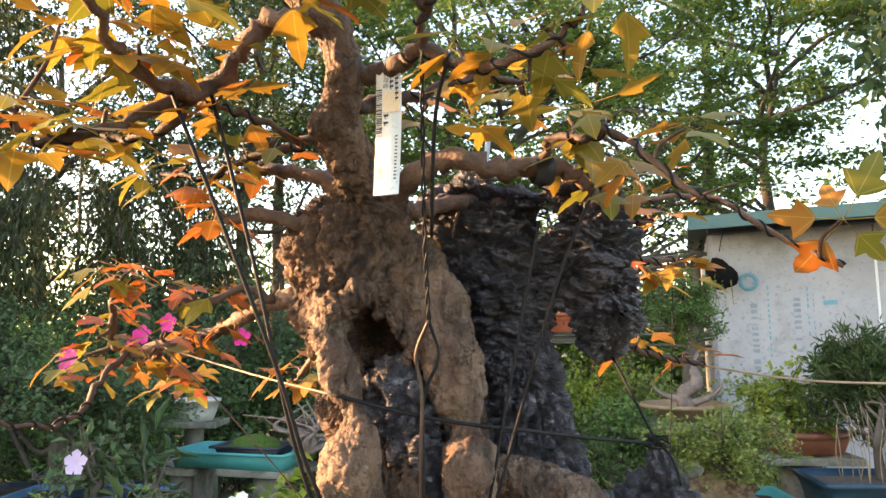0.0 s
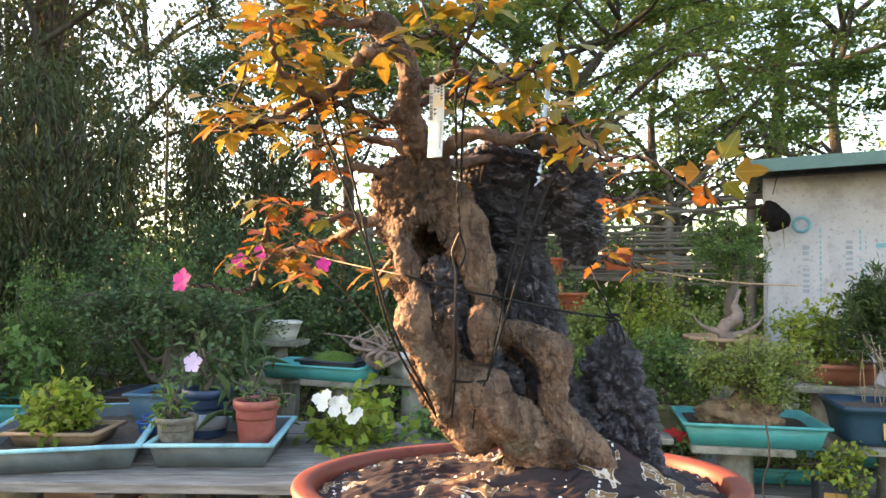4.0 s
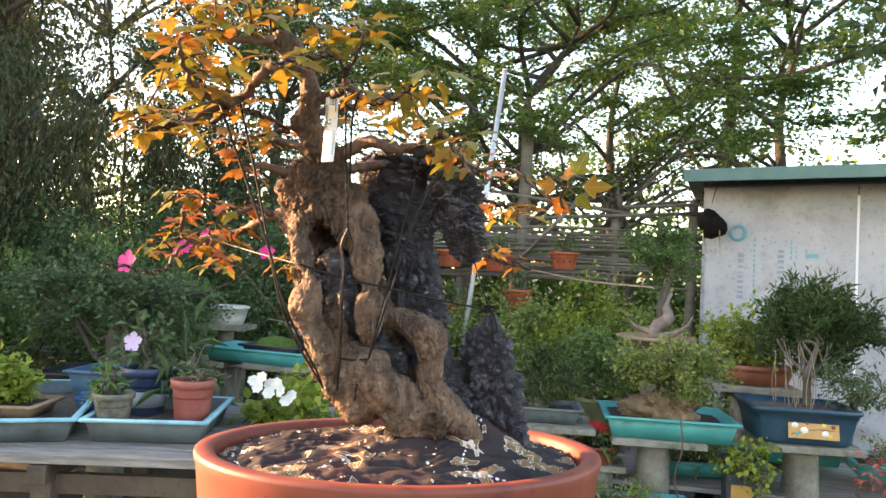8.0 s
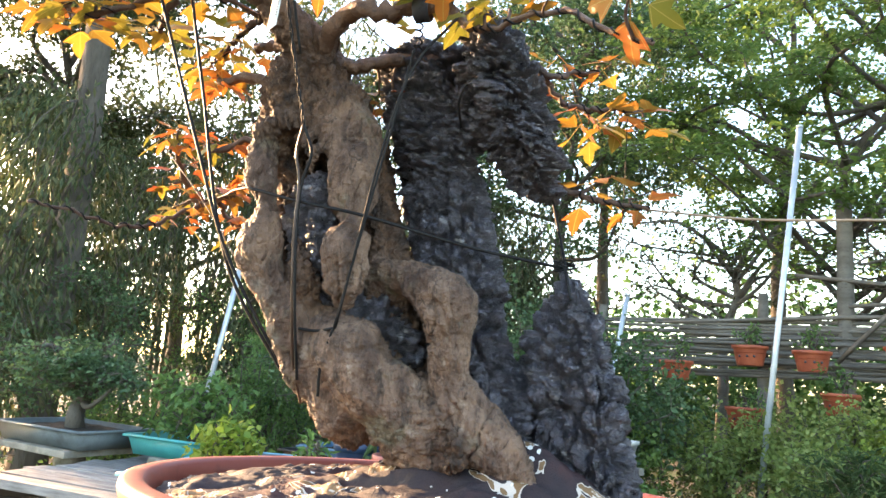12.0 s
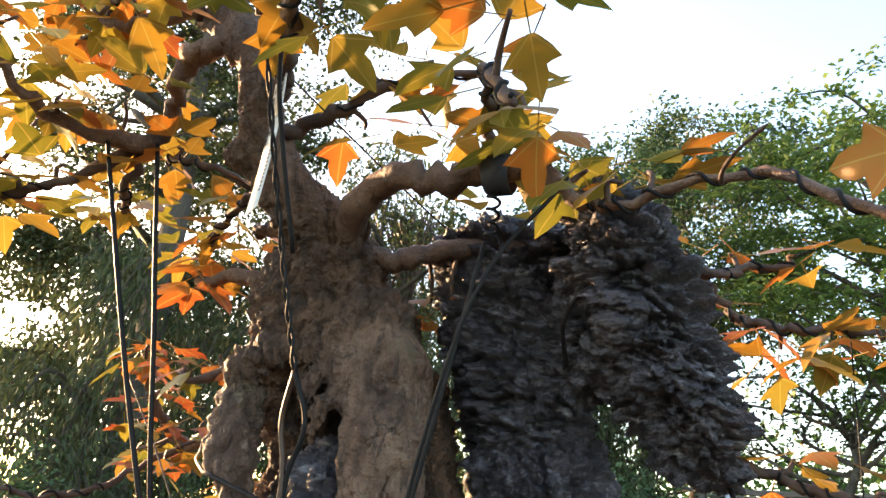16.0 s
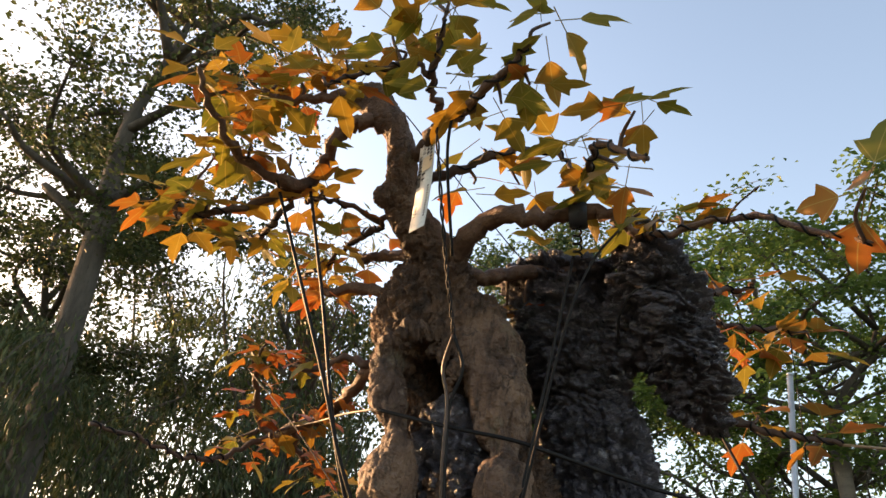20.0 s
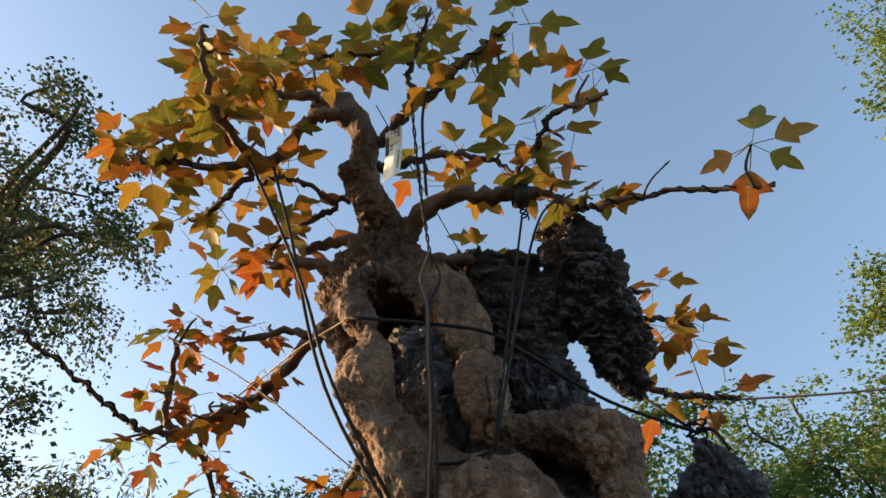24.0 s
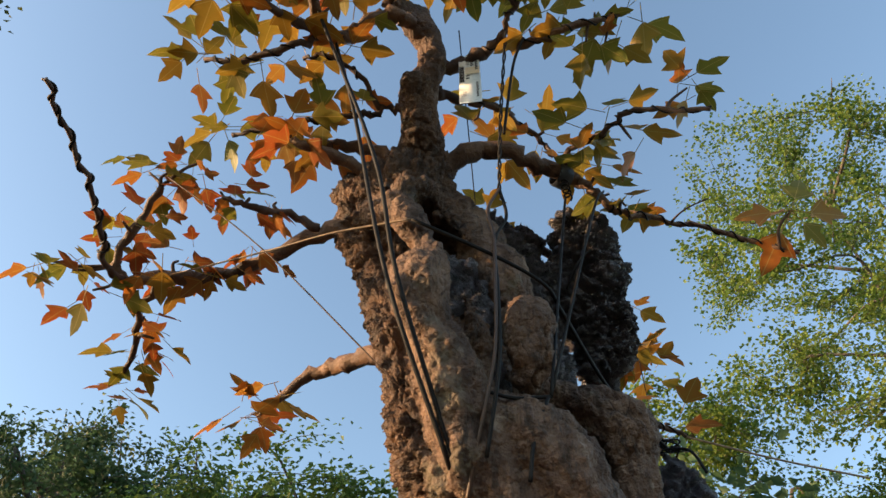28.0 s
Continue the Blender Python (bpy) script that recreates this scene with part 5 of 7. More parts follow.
line("guy_wire", [(0.226, 0.860, 1.340), (0.238, 0.845, 1.325), (0.245, 0.842, 1.30)], 0.0013, M_WIRE, "short end of black wire on the small rock")
line("guy_wire", [(0.112, 0.716, 1.555), (0.052, 0.695, 1.255)], 0.0011, M_WIRE, "thin dark wire hanging from the lashed branch")
line("guy_wire", [(0.165, 0.726, 1.590), (0.124, 0.685, 1.49), (0.052, 0.697, 1.255)], 0.0011, M_WIRE, "thin dark wire hanging from the lashed branch")
line("guy_wire", [(0.052, 0.696, 1.255), (0.02, 0.697, 1.252), (-0.02, 0.69, 1.258), (-0.05, 0.70, 1.275)], 0.0013, M_WIRE, "black wire looped round the trunk foot")
line("guy_wire", [(0.050, 0.696, 1.255), (0.035, 0.698, 1.215), (0.030, 0.703, 1.185)], 0.0013, M_WIRE, "black wire end below the trunk hollow")
line("guy_wire", [(-0.295, 0.698, 1.49), (-0.19, 0.70, 1.40), (-0.055, 0.708, 1.255)], 0.0007, M_COPPER, "thin brown wire tied to the low branch")
line("guy_wire", [(-0.02, 0.60, 1.695), (0.02, 0.76, 1.61), (0.03, 0.80, 1.60)], 0.0007, M_WIRE, "thin dark wire behind the neck of the trunk")
line("guy_wire", [(0.291, 0.938, 1.415), (0.40, 0.945, 1.398), (0.52, 0.96, 1.392)], 0.0011, M_CORD, "bare wire end past the rock")
line("guy_wire", [(0.262, 0.94, 1.53), (0.258, 0.945, 1.43), (0.25, 0.95, 1.30)], 0.0006, M_WIRE, "hair-thin wire hanging behind the rock")
line("guy_wire", [(0.194, 0.866, 1.546), (0.186, 0.815, 1.548), (0.158, 0.770, 1.535), (0.136, 0.772, 1.515), (0.124, 0.795, 1.492)], 0.0012, M_WIRE, "black wire bound over the hanging rock")
knot = tagged(empty("wire_knot", (0.226, 0.862, 1.340)), "tangle of black wire on the small rock", "wire", "guy wires of the bonsai")
tubes("coil", [[(0.010 * math.cos(a * 1.7) * (1 + 0.3 * math.sin(a * 3)), 0.009 * math.sin(a * 1.7), 0.006 * math.sin(a * 1.1), 0.0011) for a in np.linspace(0, 14, 90)]], 5, M_WIRE, knot)
lash = tagged(empty("branch_lashing", (0.116, 0.721, 1.603)), "black wire wrapped over a rubber pad on the branch", "wire", "guy wires of the bonsai")
v, f = lathe([(0.0125, -0.009), (0.0142, -0.007), (0.0142, 0.007), (0.0125, 0.009)], 20)
place("pad", mesh_from("pad", v, f, True), M_DARKPOT, lash, "grey rubber pad", pose(0, 0, 0, 0, 90, 20))
tubes("coil", [[(0.004 * math.cos(a), 0.004 * math.sin(a) - 0.004, -0.012 - 0.0028 * a / 2, 0.0011) for a in np.linspace(0, 26, 120)]], 5, M_WIRE, lash)

# ---- paper tag ----
tag = tagged(empty("plant_tag", (-0.018, 0.612, 1.680)), "white paper price tag with black print hung from a branch", "tag")
tag.matrix_world = Matrix.Translation((-0.006, 0.622, 1.680)) @ pose(0, 0, 0, -3, 1, -16)
tv, tf = [], []
for i in range(13):
    z = -0.114 * i / 12
    for x in (-0.0117, 0.0117):
        for y in (0.0, 0.0005):
            tv.append((x, y + 0.0035 * math.sin(i / 12 * 3.1) + 0.004 * (i / 12) ** 2, z))
for i in range(12):
    a = i * 4
    tf += [(a, a + 2, a + 6, a + 4), (a + 1, a + 5, a + 7, a + 3), (a, a + 4, a + 5, a + 1), (a + 2, a + 3, a + 7, a + 6)]
place("paper", mesh_from("paper", tv, tf), M_PAPER, tag)


def tag_y(z):
    u = -z / 0.114
    return 0.0035 * math.sin(u * 3.1) + 0.004 * u * u - 0.0004


def tag_bar(x, z, w, h, name="print", material=None):
    part(name, box(w, 0.0003, h, (0, 0, 0), 0), material or M_INK, tag, m=pose(x, tag_y(z + h / 2) - 0.0001, z, 0, 0, 0))


for k in range(24):
    tag_bar(-0.0085, -0.026 - 0.00155 * k, 0.0052, rnd.choice((0.0004, 0.0007, 0.001)), "barcode_bar")
for z0, n, x, w in ((-0.010, 8, 0.0078, 0.0030), (-0.066, 13, 0.0078, 0.0022), (-0.042, 3, -0.0022, 0.0042), (-0.012, 4, 0.0030, 0.0034)):
    for k in range(n):
        tag_bar(x, z0 - 0.0041 * k * (1.5 if n == 3 else 0.72 if n == 13 else 1), w, 0.0011 if n == 13 else 0.0018)
        if n != 13:
            tag_bar(x - w * 0.2, z0 - 0.0041 * k * (1.5 if n == 3 else 1) - 0.0016, 0.0007, 0.003)
# warm tan rectangle over part of the white paper
tag_bar(0.003, -0.045, 0.0155, 0.020, "sun_bleached_patch", M_PAPER2)


def writing(text, size, at, turn, material, parent, name="writing", sx=1.0):
    cu = bpy.data.curves.new(name, "FONT")
    cu.body, cu.size, cu.align_x, cu.align_y = text, size, "LEFT", "CENTER"
    tmp = bpy.data.objects.new("tmp", cu)
    me = bpy.data.meshes.new_from_object(tmp)
    me.name = name
    bpy.data.objects.remove(tmp)
    me.materials.clear()
    return place(name, me, material, parent, m=pose(*at, *turn) @ Matrix.Diagonal((sx, 1, 1, 1)))


writing("\u51fa\u8377\u8005", 0.0052, (-0.0022, tag_y(-0.015) - 0.0006, -0.010), (90, 90, 0), M_INK, tag)
writing("(\u7a0e\u8fbc)", 0.0050, (-0.0060, tag_y(-0.09) - 0.0006, -0.086), (90, 90, 0), M_INK, tag)
tubes("string", [spline([(0, 0, -0.003, 0.0005), (0.003, -0.002, 0.006, 0.0005), (0.0, 0.004, 0.016, 0.0005), (-0.004, 0.003, 0.004, 0.0005), (0, 0.001, -0.003, 0.0005)], 6)], 5, M_CORD, tag)

# ---- cloth over the soil ----
nu, nv = 280, 84
a = np.linspace(0, 2 * math.pi, nu, endpoint=False)
r = np.linspace(0.02, 1.0, nv)
A, RR = np.meshgrid(a, r)
X, Yv = 0.3205 * RR * np.cos(A), 0.3205 * ry * RR * np.sin(A)
P = np.stack([X.ravel(), Yv.ravel(), np.zeros(X.size)], 1)
W = P + 0.03 * np.stack([fbm(P * 9, 2, 71), fbm(P * 9, 2, 72), np.zeros(len(P))], 1)
Z = 0.300 - 0.016 * RR.ravel() ** 3 + 0.010 * np.clip(1 - np.abs(RR.ravel() - 0.45) / 0.5, 0, 1)
fold = 1 - np.abs(fbm(W * [11, 42, 1], 3, 73)) * 2.2
Z += 0.010 * fold + 0.008 * (0.5 - np.abs(fbm(W * [22, 80, 1], 3, 76))) + 0.004 * fbm(W * 60, 2, 74) - 0.008
Z += 0.036 * np.exp(-(((X.ravel() - 0.065) / 0.13) ** 4) - (((Yv.ravel() + 0.045) / 0.055) ** 2))
Z += 0.022 * np.exp(-(((Yv.ravel() + 0.035 + 0.10 * (X.ravel() - 0.03)) / 0.018) ** 2)) * np.clip((X.ravel() + 0.06) / 0.05, 0, 1) * np.clip((0.24 - X.ravel()) / 0.05, 0, 1)
edge = RR.ravel() > 0.985
Z[edge] = np.minimum(Z[edge], 0.283)
v = np.stack([X.ravel(), Yv.ravel(), Z], 1)
f = []
for j in range(nv - 1):
    for i in range(nu):
        i2 = (i + 1) % nu
        f.append((j * nu + i, j * nu + i2, (j + 1) * nu + i2, (j + 1) * nu + i))
cloth = tagged(place("ground_cloth", mesh_from("ground_cloth", v, f, True), M_CLOTH), "crumpled black cloth with a pale flower print laid over the soil", "cloth")
cloth.matrix_world = pose(POT.x, POT.y, POT.z - 0.30, 0, 0, POT_TURN)


# ---- plants of the garden ----
def tree(name, label, base, height, crown, seed, limbs=9, twigs=160, per=60, size=0.05, width=0.34, mat=None, droop=0.1, trunk_r=0.10, layered=0.0, category="tree", bark=None, twig_len=0.7, lean=(0, 0), spread=0.10, shell=0.35, twig_r=0.006):
    """A trunk with limbs, twigs in a crown (centre x, y, z from the base and radii) and leaves along the twigs."""
    rng = np.random.default_rng(seed)
    top = tagged(empty(name, base), label, category)
    cx, cy, cz, rx, ry_, rz = crown
    fork = np.array([lean[0] * 0.5, lean[1] * 0.5, max(0.25 * height, cz - rz * 0.9)])
    apex = np.array([cx, cy, cz + rz * 0.55])
    n = 7
    stem = [(*(fork * (k / 3) + rng.normal(size=3) * trunk_r * 0.25 * (k > 0) * [1, 1, 0]), trunk_r * (1.15 - 0.12 * k)) for k in range(4)]
    stem += [(*(fork + (apex - fork) * (k / 3) + rng.normal(size=3) * rx * 0.06), trunk_r * (0.75 - 0.22 * k)) for k in (1, 2, 3)]
    paths, nodes = [spline(stem, 4)], []
    nodes += [q[:3] for q in paths[0][8:]]
    for k in range(limbs):
        a = 2 * math.pi * (k * 0.382 + rng.uniform(-0.06, 0.06))
        e = np.array([cx + rx * math.cos(a) * rng.uniform(0.5, 0.9), cy + ry_ * math.sin(a) * rng.uniform(0.5, 0.9), cz + rz * rng.uniform(-0.75, 0.8)])
        s = np.array(paths[0][rng.integers(6, len(paths[0]) - 3)][:3])
        if layered:
            s = np.array(paths[0][4 + np.argmin(np.abs(paths[0][4:-2, 2] - e[2] + 0.3 * rx))][:3])
        s[2] = min(s[2], e[2] + 0.1 * rz)
        m1 = s + (e - s) * 0.4 + rng.normal(size=3) * 0.10 * rx + [0, 0, 0.12 * rz * (1 - layered)]
        m2 = s + (e - s) * 0.75 + rng.normal(size=3) * 0.08 * rx
        limb = spline([(*s, trunk_r * 0.42), (*m1, trunk_r * 0.28), (*m2, trunk_r * 0.17), (*e, trunk_r * 0.07)], 4)
        paths.append(limb)
        nodes += [q[:3] for q in limb[4:]]
    nodes = np.array(nodes)
    u = rng.normal(size=(twigs, 3))
    u /= np.linalg.norm(u, axis=1, keepdims=True)
    tips = np.array([cx, cy, cz]) + u * (rng.uniform(0, 1, (twigs, 1)) ** shell) * [rx, ry_, rz]
    at, way = [], []
    for t in tips:
        near = nodes[np.argmin(((nodes - t) ** 2).sum(1))]
        d = t - near
        L = np.linalg.norm(d)
        if L > twig_len * 2:
            near = t - d / L * twig_len * 2
        if layered:
            t = t.copy()
            t[2] = near[2] + (t[2] - near[2]) * (1 - layered)
        end = t + np.array([0, 0, -droop * twig_len]) + rng.normal(size=3) * 0.03
        mid = (near + end) / 2 + [0, 0, 0.25 * droop * twig_len] + rng.normal(size=3) * 0.04
        tw = spline([(*near, twig_r), (*mid, twig_r * 0.7), (*end, twig_r * 0.25)], 3)
        paths.append(tw)
        k = rng.integers(1, len(tw), per)
        q = tw[k, :3] + rng.normal(size=(per, 3)) * spread * [1, 1, 1 - 0.85 * layered]
        at.append(q)
        way.append((end - near) / max(L, 0.1) * 0.5 + rng.normal(size=(per, 3)) * [0.6, 0.6, 0.6 - 0.45 * layered] + [0, 0, -droop])
    tubes("trunk", paths, 5, bark or M_TREEBARK, top)
    at, way = np.vstack(at), np.vstack(way)
    place("crown", foliage_mesh("crown", at, way, size * rng.uniform(0.6, 1.3, len(at)), width, 0.18, rng), mat or L_TREE, top)
    return top


def shrub(label, base, h, r, seed, mat, size=0.03, n=90, per=34, width=0.38, category="shrub", name="shrub", spread=0.035, low=0.15, twig_r=0.004):
    return tree(name, label, base, h, (0, 0, h * (0.5 + low / 2), r, r, h * (0.5 - low / 2)), seed, 7, n, per, size, width, mat, 0.05, 0.018 + 0.01 * h, 0, category, None, 0.35, (0, 0), spread, 0.5, twig_r)


rs = random.Random(11)
# hedge of dark shrubs, a low one in front
for k in range(8):
    shrub("dense dark green hedge shrub", (-5.6 + 0.58 * k, 5.3 + rs.uniform(-0.25, 0.3), 0), 1.95 + rs.uniform(-0.25, 0.2), 0.62, 100 + k, L_HEDGE, 0.042, 120, 42, name="hedge_shrub", spread=0.06)
for k, (x, y, h, r) in enumerate(((-5.6, 3.6, 2.1, 0.7), (-5.8, 5.0, 2.2, 0.7), (-3.6, 3.9, 1.25, 0.5), (-2.9, 4.2, 1.3, 0.5), (-2.2, 4.9, 1.35, 0.5), (-1.5, 5.2, 1.25, 0.5), (-0.9, 5.6, 1.2, 0.45), (-0.2, 5.0, 1.15, 0.4), (0.35, 5.3, 1.3, 0.45), (0.9, 5.6, 1.35, 0.45), (1.5, 5.4, 1.25, 0.4), (0.55, 5.9, 1.5, 0.4), (-0.6, 5.9, 1.35, 0.45), (0.0, 5.6, 1.25, 0.4), (-4.4, 3.2, 1.2, 0.55), (-4.9, 2.2, 1.7, 0.65), (-4.8, 1.2, 1.5, 0.6))):
    shrub("green garden shrub behind the pots", (x, y, 0), h + rs.uniform(-0.1, 0.1), r, 140 + k, (L_YELLOWGREEN2, L_YELLOWGREEN2, L_YELLOWGREEN)[k % 3] if -1.2 < x < 1.6 else (L_HEDGE, L_CEDAR, L_TREE)[k % 3], 0.036, 100, 40, spread=0.05)
for k, (x, y, h) in enumerate(((-2.75, 3.9, 1.58), (-2.35, 4.0, 1.40), (-3.3, 3.5, 1.45))):
    tree("cypress", "bright green feathery cypress", (x, y, 0), h, (0, 0, h * 0.62, 0.34, 0.34, h * 0.40), 170 + k, 8, 130, 46, 0.030, 0.22, L_CEDAR, -0.25, 0.03, 0, "tree", None, 0.3, (0, 0), 0.03, 0.6, 0.004)

# bamboo and tall trees
for k, (x, y) in enumerate(((-7.4, 8.4), (-9.0, 7.2))):
    rng = np.random.default_rng(300 + k)
    clump = tagged(empty("bamboo_clump", (x, y, 0)), "tall thin bamboo clump with sparse leaves", "bamboo")
    culms, at, way = [], [], []
    for j in range(9):
        b = rng.normal(size=2) * 0.55
        lean = rng.normal(size=2) * 0.7
        h = rng.uniform(5.0, 8.0)
        c = spline([(b[0], b[1], 0, 0.032), (b[0] + lean[0] * 0.15, b[1] + lean[1] * 0.15, h * 0.4, 0.028), (b[0] + lean[0] * 0.5, b[1] + lean[1] * 0.5, h * 0.75, 0.018), (b[0] + lean[0], b[1] + lean[1], h, 0.005)], 5)
        culms.append(c)
        for q in c[4:]:
            for _ in range(3):
                e = q[:3] + rng.normal(size=3) * [0.45, 0.45, 0.3] - [0, 0, 0.15]
                culms.append(np.array([[*q[:3], 0.004], [*((q[:3] + e) / 2 + [0, 0, 0.06]), 0.003], [*e, 0.0015]]))
                m = rng.integers(5, 10)
                at.append(e + rng.normal(size=(m, 3)) * 0.13)
                way.append(rng.normal(size=(m, 3)) * 0.5 + [0, 0, -0.7])
    tubes("culm", culms, 5, M_BAMBOO, clump)
    at, way = np.vstack(at), np.vstack(way)
    place("leaves", foliage_mesh("leaves", at, way, 0.20 * rng.uniform(0.6, 1.3, len(at)), 0.10, 0.05, rng), L_BAMBOO, clump)
roots = tagged(empty("banyan_trunk", (-6.87, 7.4, 0)), "old trunk hung with brown aerial roots", "tree")
rng = np.random.default_rng(5)
for _ in range(72):
    u = rng.normal(size=2) * [0.24, 0.20]
    end = 0.0 if rng.random() < 0.4 else rng.uniform(1.9, 2.7)
    tubes("aerial_root", [spline([(u[0] * 1.2, u[1] * 1.2, end, 0.010), (u[0] * 1.1 + rng.normal() * 0.05, u[1] * 1.1, end + (3.3 - end) * 0.5, rng.uniform(0.012, 0.026)), (u[0] * 0.7 + rng.normal() * 0.05, u[1] * 0.7, 3.3, rng.uniform(0.012, 0.028)), (u[0] * 0.25 + rng.normal() * 0.04, u[1] * 0.3, 4.3, rng.uniform(0.015, 0.03)), (rng.normal() * 0.3, rng.normal() * 0.3, 5.6, 0.012)], 4)], 5, M_ROOTS, roots)

TREES = (
    # label, base, height, crown, limbs, twigs, per, size, width, mat, droop, trunk, layered
    ("feathery tree with level sprays of fine leaves", (-0.4, 8.3, 0), 6.5, (0.5, -0.6, 4.1, 3.3, 2.2, 1.7), 24, 460, 60, 0.066, 0.28, L_TREE, 0.08, 0.085, 0.85),
    ("feathery tree with level sprays of fine leaves", (2.9, 9.6, 0), 8.0, (0.0, -0.4, 4.7, 3.0, 2.2, 2.2), 18, 210, 52, 0.07, 0.28, L_TREE, 0.10, 0.10, 0.8),
    ("dark green tree with feathery layered sprays", (-3.7, 8.6, 0), 7.6, (0, 0, 5.1, 2.3, 1.8, 2.3), 16, 330, 62, 0.075, 0.26, L_HEDGE, 0.15, 0.09, 0.5),
    ("tall slender tree with drooping foliage", (-6.6, 6.6, 0), 7.4, (0, 0, 5.0, 1.6, 1.5, 2.2), 11, 120, 52, 0.08, 0.22, L_BAMBOO, 0.6, 0.09, 0.0),
    ("big spreading tree with dark limbs and small dull leaves", (-5.9, 3.3, 0), 9.8, (0.1, 0.1, 6.9, 2.0, 2.0, 2.7), 24, 380, 66, 0.056, 0.34, L_BAMBOO, 0.12, 0.15, 0.5),
    ("big spreading tree with small dull green leaves", (-8.8, 4.2, 0), 9.0, (0, 0, 5.2, 2.2, 2.2, 3.4), 13, 460, 70, 0.064, 0.34, L_DULL, 0.2, 0.12, 0.4),
    ("tall yellow-green tree with fine leaves", (7.6, 7.0, 0), 15.0, (0.1, 0, 9.2, 2.7, 2.5, 5.8), 20, 700, 62, 0.070, 0.36, L_LIGHT, 0.1, 0.085, 0.45),
    ("tall yellow-green tree with fine leaves", (4.3, 8.2, 0), 8.6, (0, 0, 6.0, 1.6, 1.5, 1.9), 12, 300, 56, 0.065, 0.36, L_LIGHT, 0.1, 0.06, 0.45),
    ("tall yellow-green tree with fine leaves", (2.6, 12.0, 0), 9.5, (0, 0, 6.0, 2.4, 2.2, 2.9), 12, 220, 50, 0.075, 0.36, L_LIGHT, 0.1, 0.14, 0.45),
    ("round leafy tree behind the hedge", (-1.6, 11.6, 0), 9.0, (0, 0, 5.6, 2.2, 2.0, 2.8), 12, 180, 56, 0.085, 0.34, L_TREE, 0.15, 0.13, 0.4),
    ("round leafy tree behind the hedge", (-4.6, 12.0, 0), 9.6, (0, 0, 6.2, 2.3, 2.0, 3.0), 12, 230, 56, 0.09, 0.30, L_BAMBOO, 0.2, 0.13, 0.2),
    ("round leafy tree behind the hedge", (0.9, 13.5, 0), 8.6, (0, 0, 5.4, 2.2, 2.0, 2.8), 12, 110, 56, 0.085, 0.34, L_TREE, 0.15, 0.13, 0.4),
    ("broad-leaved tree with large hanging leaves", (3.6, 6.2, 0), 6.0, (-0.2, -0.2, 4.0, 1.0, 1.0, 1.3), 8, 70, 20, 0.12, 0.36, L_HEDGE, 0.4, 0.06, 0.0),
    ("willowy tree with hanging fine foliage", (-6.2, 3.0, 0), 4.6, (0, 0, 2.4, 1.3, 1.2, 1.8), 10, 140, 64, 0.085, 0.14, L_REED, 1.1, 0.07, 0.0),
    ("willowy tree with hanging fine foliage", (-5.2, 5.5, 0), 4.4, (0, 0, 2.4, 1.2, 1.1, 1.6), 10, 190, 66, 0.080, 0.13, L_REED, 1.1, 0.06, 0.0),
    ("willowy tree with hanging fine foliage", (-7.2, 4.6, 0), 4.9, (0, 0, 2.5, 1.4, 1.2, 1.8), 10, 130, 60, 0.085, 0.13, L_REED, 1.0, 0.07, 0.0),
    ("willowy tree with hanging fine foliage", (-4.0, 7.4, 0), 4.2, (0, 0, 2.3, 1.2, 1.0, 1.5), 10, 190, 62, 0.080, 0.13, L_REED, 0.9, 0.06, 0.0),
    ("far tree at the edge of the garden", (8.5, 11.0, 0), 9.0, (0, 0, 5.5, 3.0, 2.5, 3.2), 12, 200, 48, 0.10, 0.36, L_TREE, 0.15, 0.16, 0.2),
    ("far tree at the edge of the garden", (-10.8, 5.0, 0), 6.5, (0, 0, 3.3, 2.4, 2.6, 2.5), 12, 330, 54, 0.10, 0.30, L_DULL, 0.3, 0.14, 0.2),
    ("far tree at the edge of the garden", (-11.0, 8.0, 0), 7.5, (0, 0, 4.6, 3.0, 2.6, 2.9), 12, 330, 48, 0.10, 0.30, L_DULL, 0.3, 0.16, 0.2),
    ("far tree at the edge of the garden", (-9.5, 12.5, 0), 8.0, (0, 0, 5.0, 3.2, 2.6, 3.2), 12, 330, 48, 0.10, 0.30, L_DULL, 0.3, 0.16, 0.2),
)
for k, (label, base, h, crown, limbs, twigs, per, size, width, mat, droop, tr, lay) in enumerate(TREES):
    tree("tree", label, base, h, crown, 400 + k, limbs, round(twigs * 0.85), round(per * 1.2), size * 1.05, width, mat, droop, tr, lay, spread=0.12)
for k, (x, y, cz, rx) in enumerate(((0.9, 7.9, 2.5, 2.0), (-1.6, 8.4, 2.6, 1.7), (-4.6, 9.4, 2.8, 2.0))):
    tree("bare_tree", "low bare tree with a tangle of brown branches", (x, y, 0), 3.6, (0, 0, cz, rx, 0.8, 0.85), 460 + k, 22, 230, 5, 0.06, 0.3, L_DULL, 0.05, 0.07, 0.35, "tree", M_WOODPOLE, 0.8, (0, 0), 0.10, 0.6, 0.009)
rng = np.random.default_rng(9)
at = np.stack([rng.uniform(-16, 16, 50000), rng.uniform(13.5, 16, 50000), np.abs(rng.normal(size=50000)) * 1.5], 1)
wood = tagged(empty("far_wood", (0, 0, 0)), "low dark line of far bushes", "bushes", kind="stuff")
place("leaves", foliage_mesh("leaves", at, rng.normal(size=at.shape), 0.18 * rng.uniform(0.6, 1.3, len(at)), 0.4, 0.2, rng), L_CEDAR, wood)

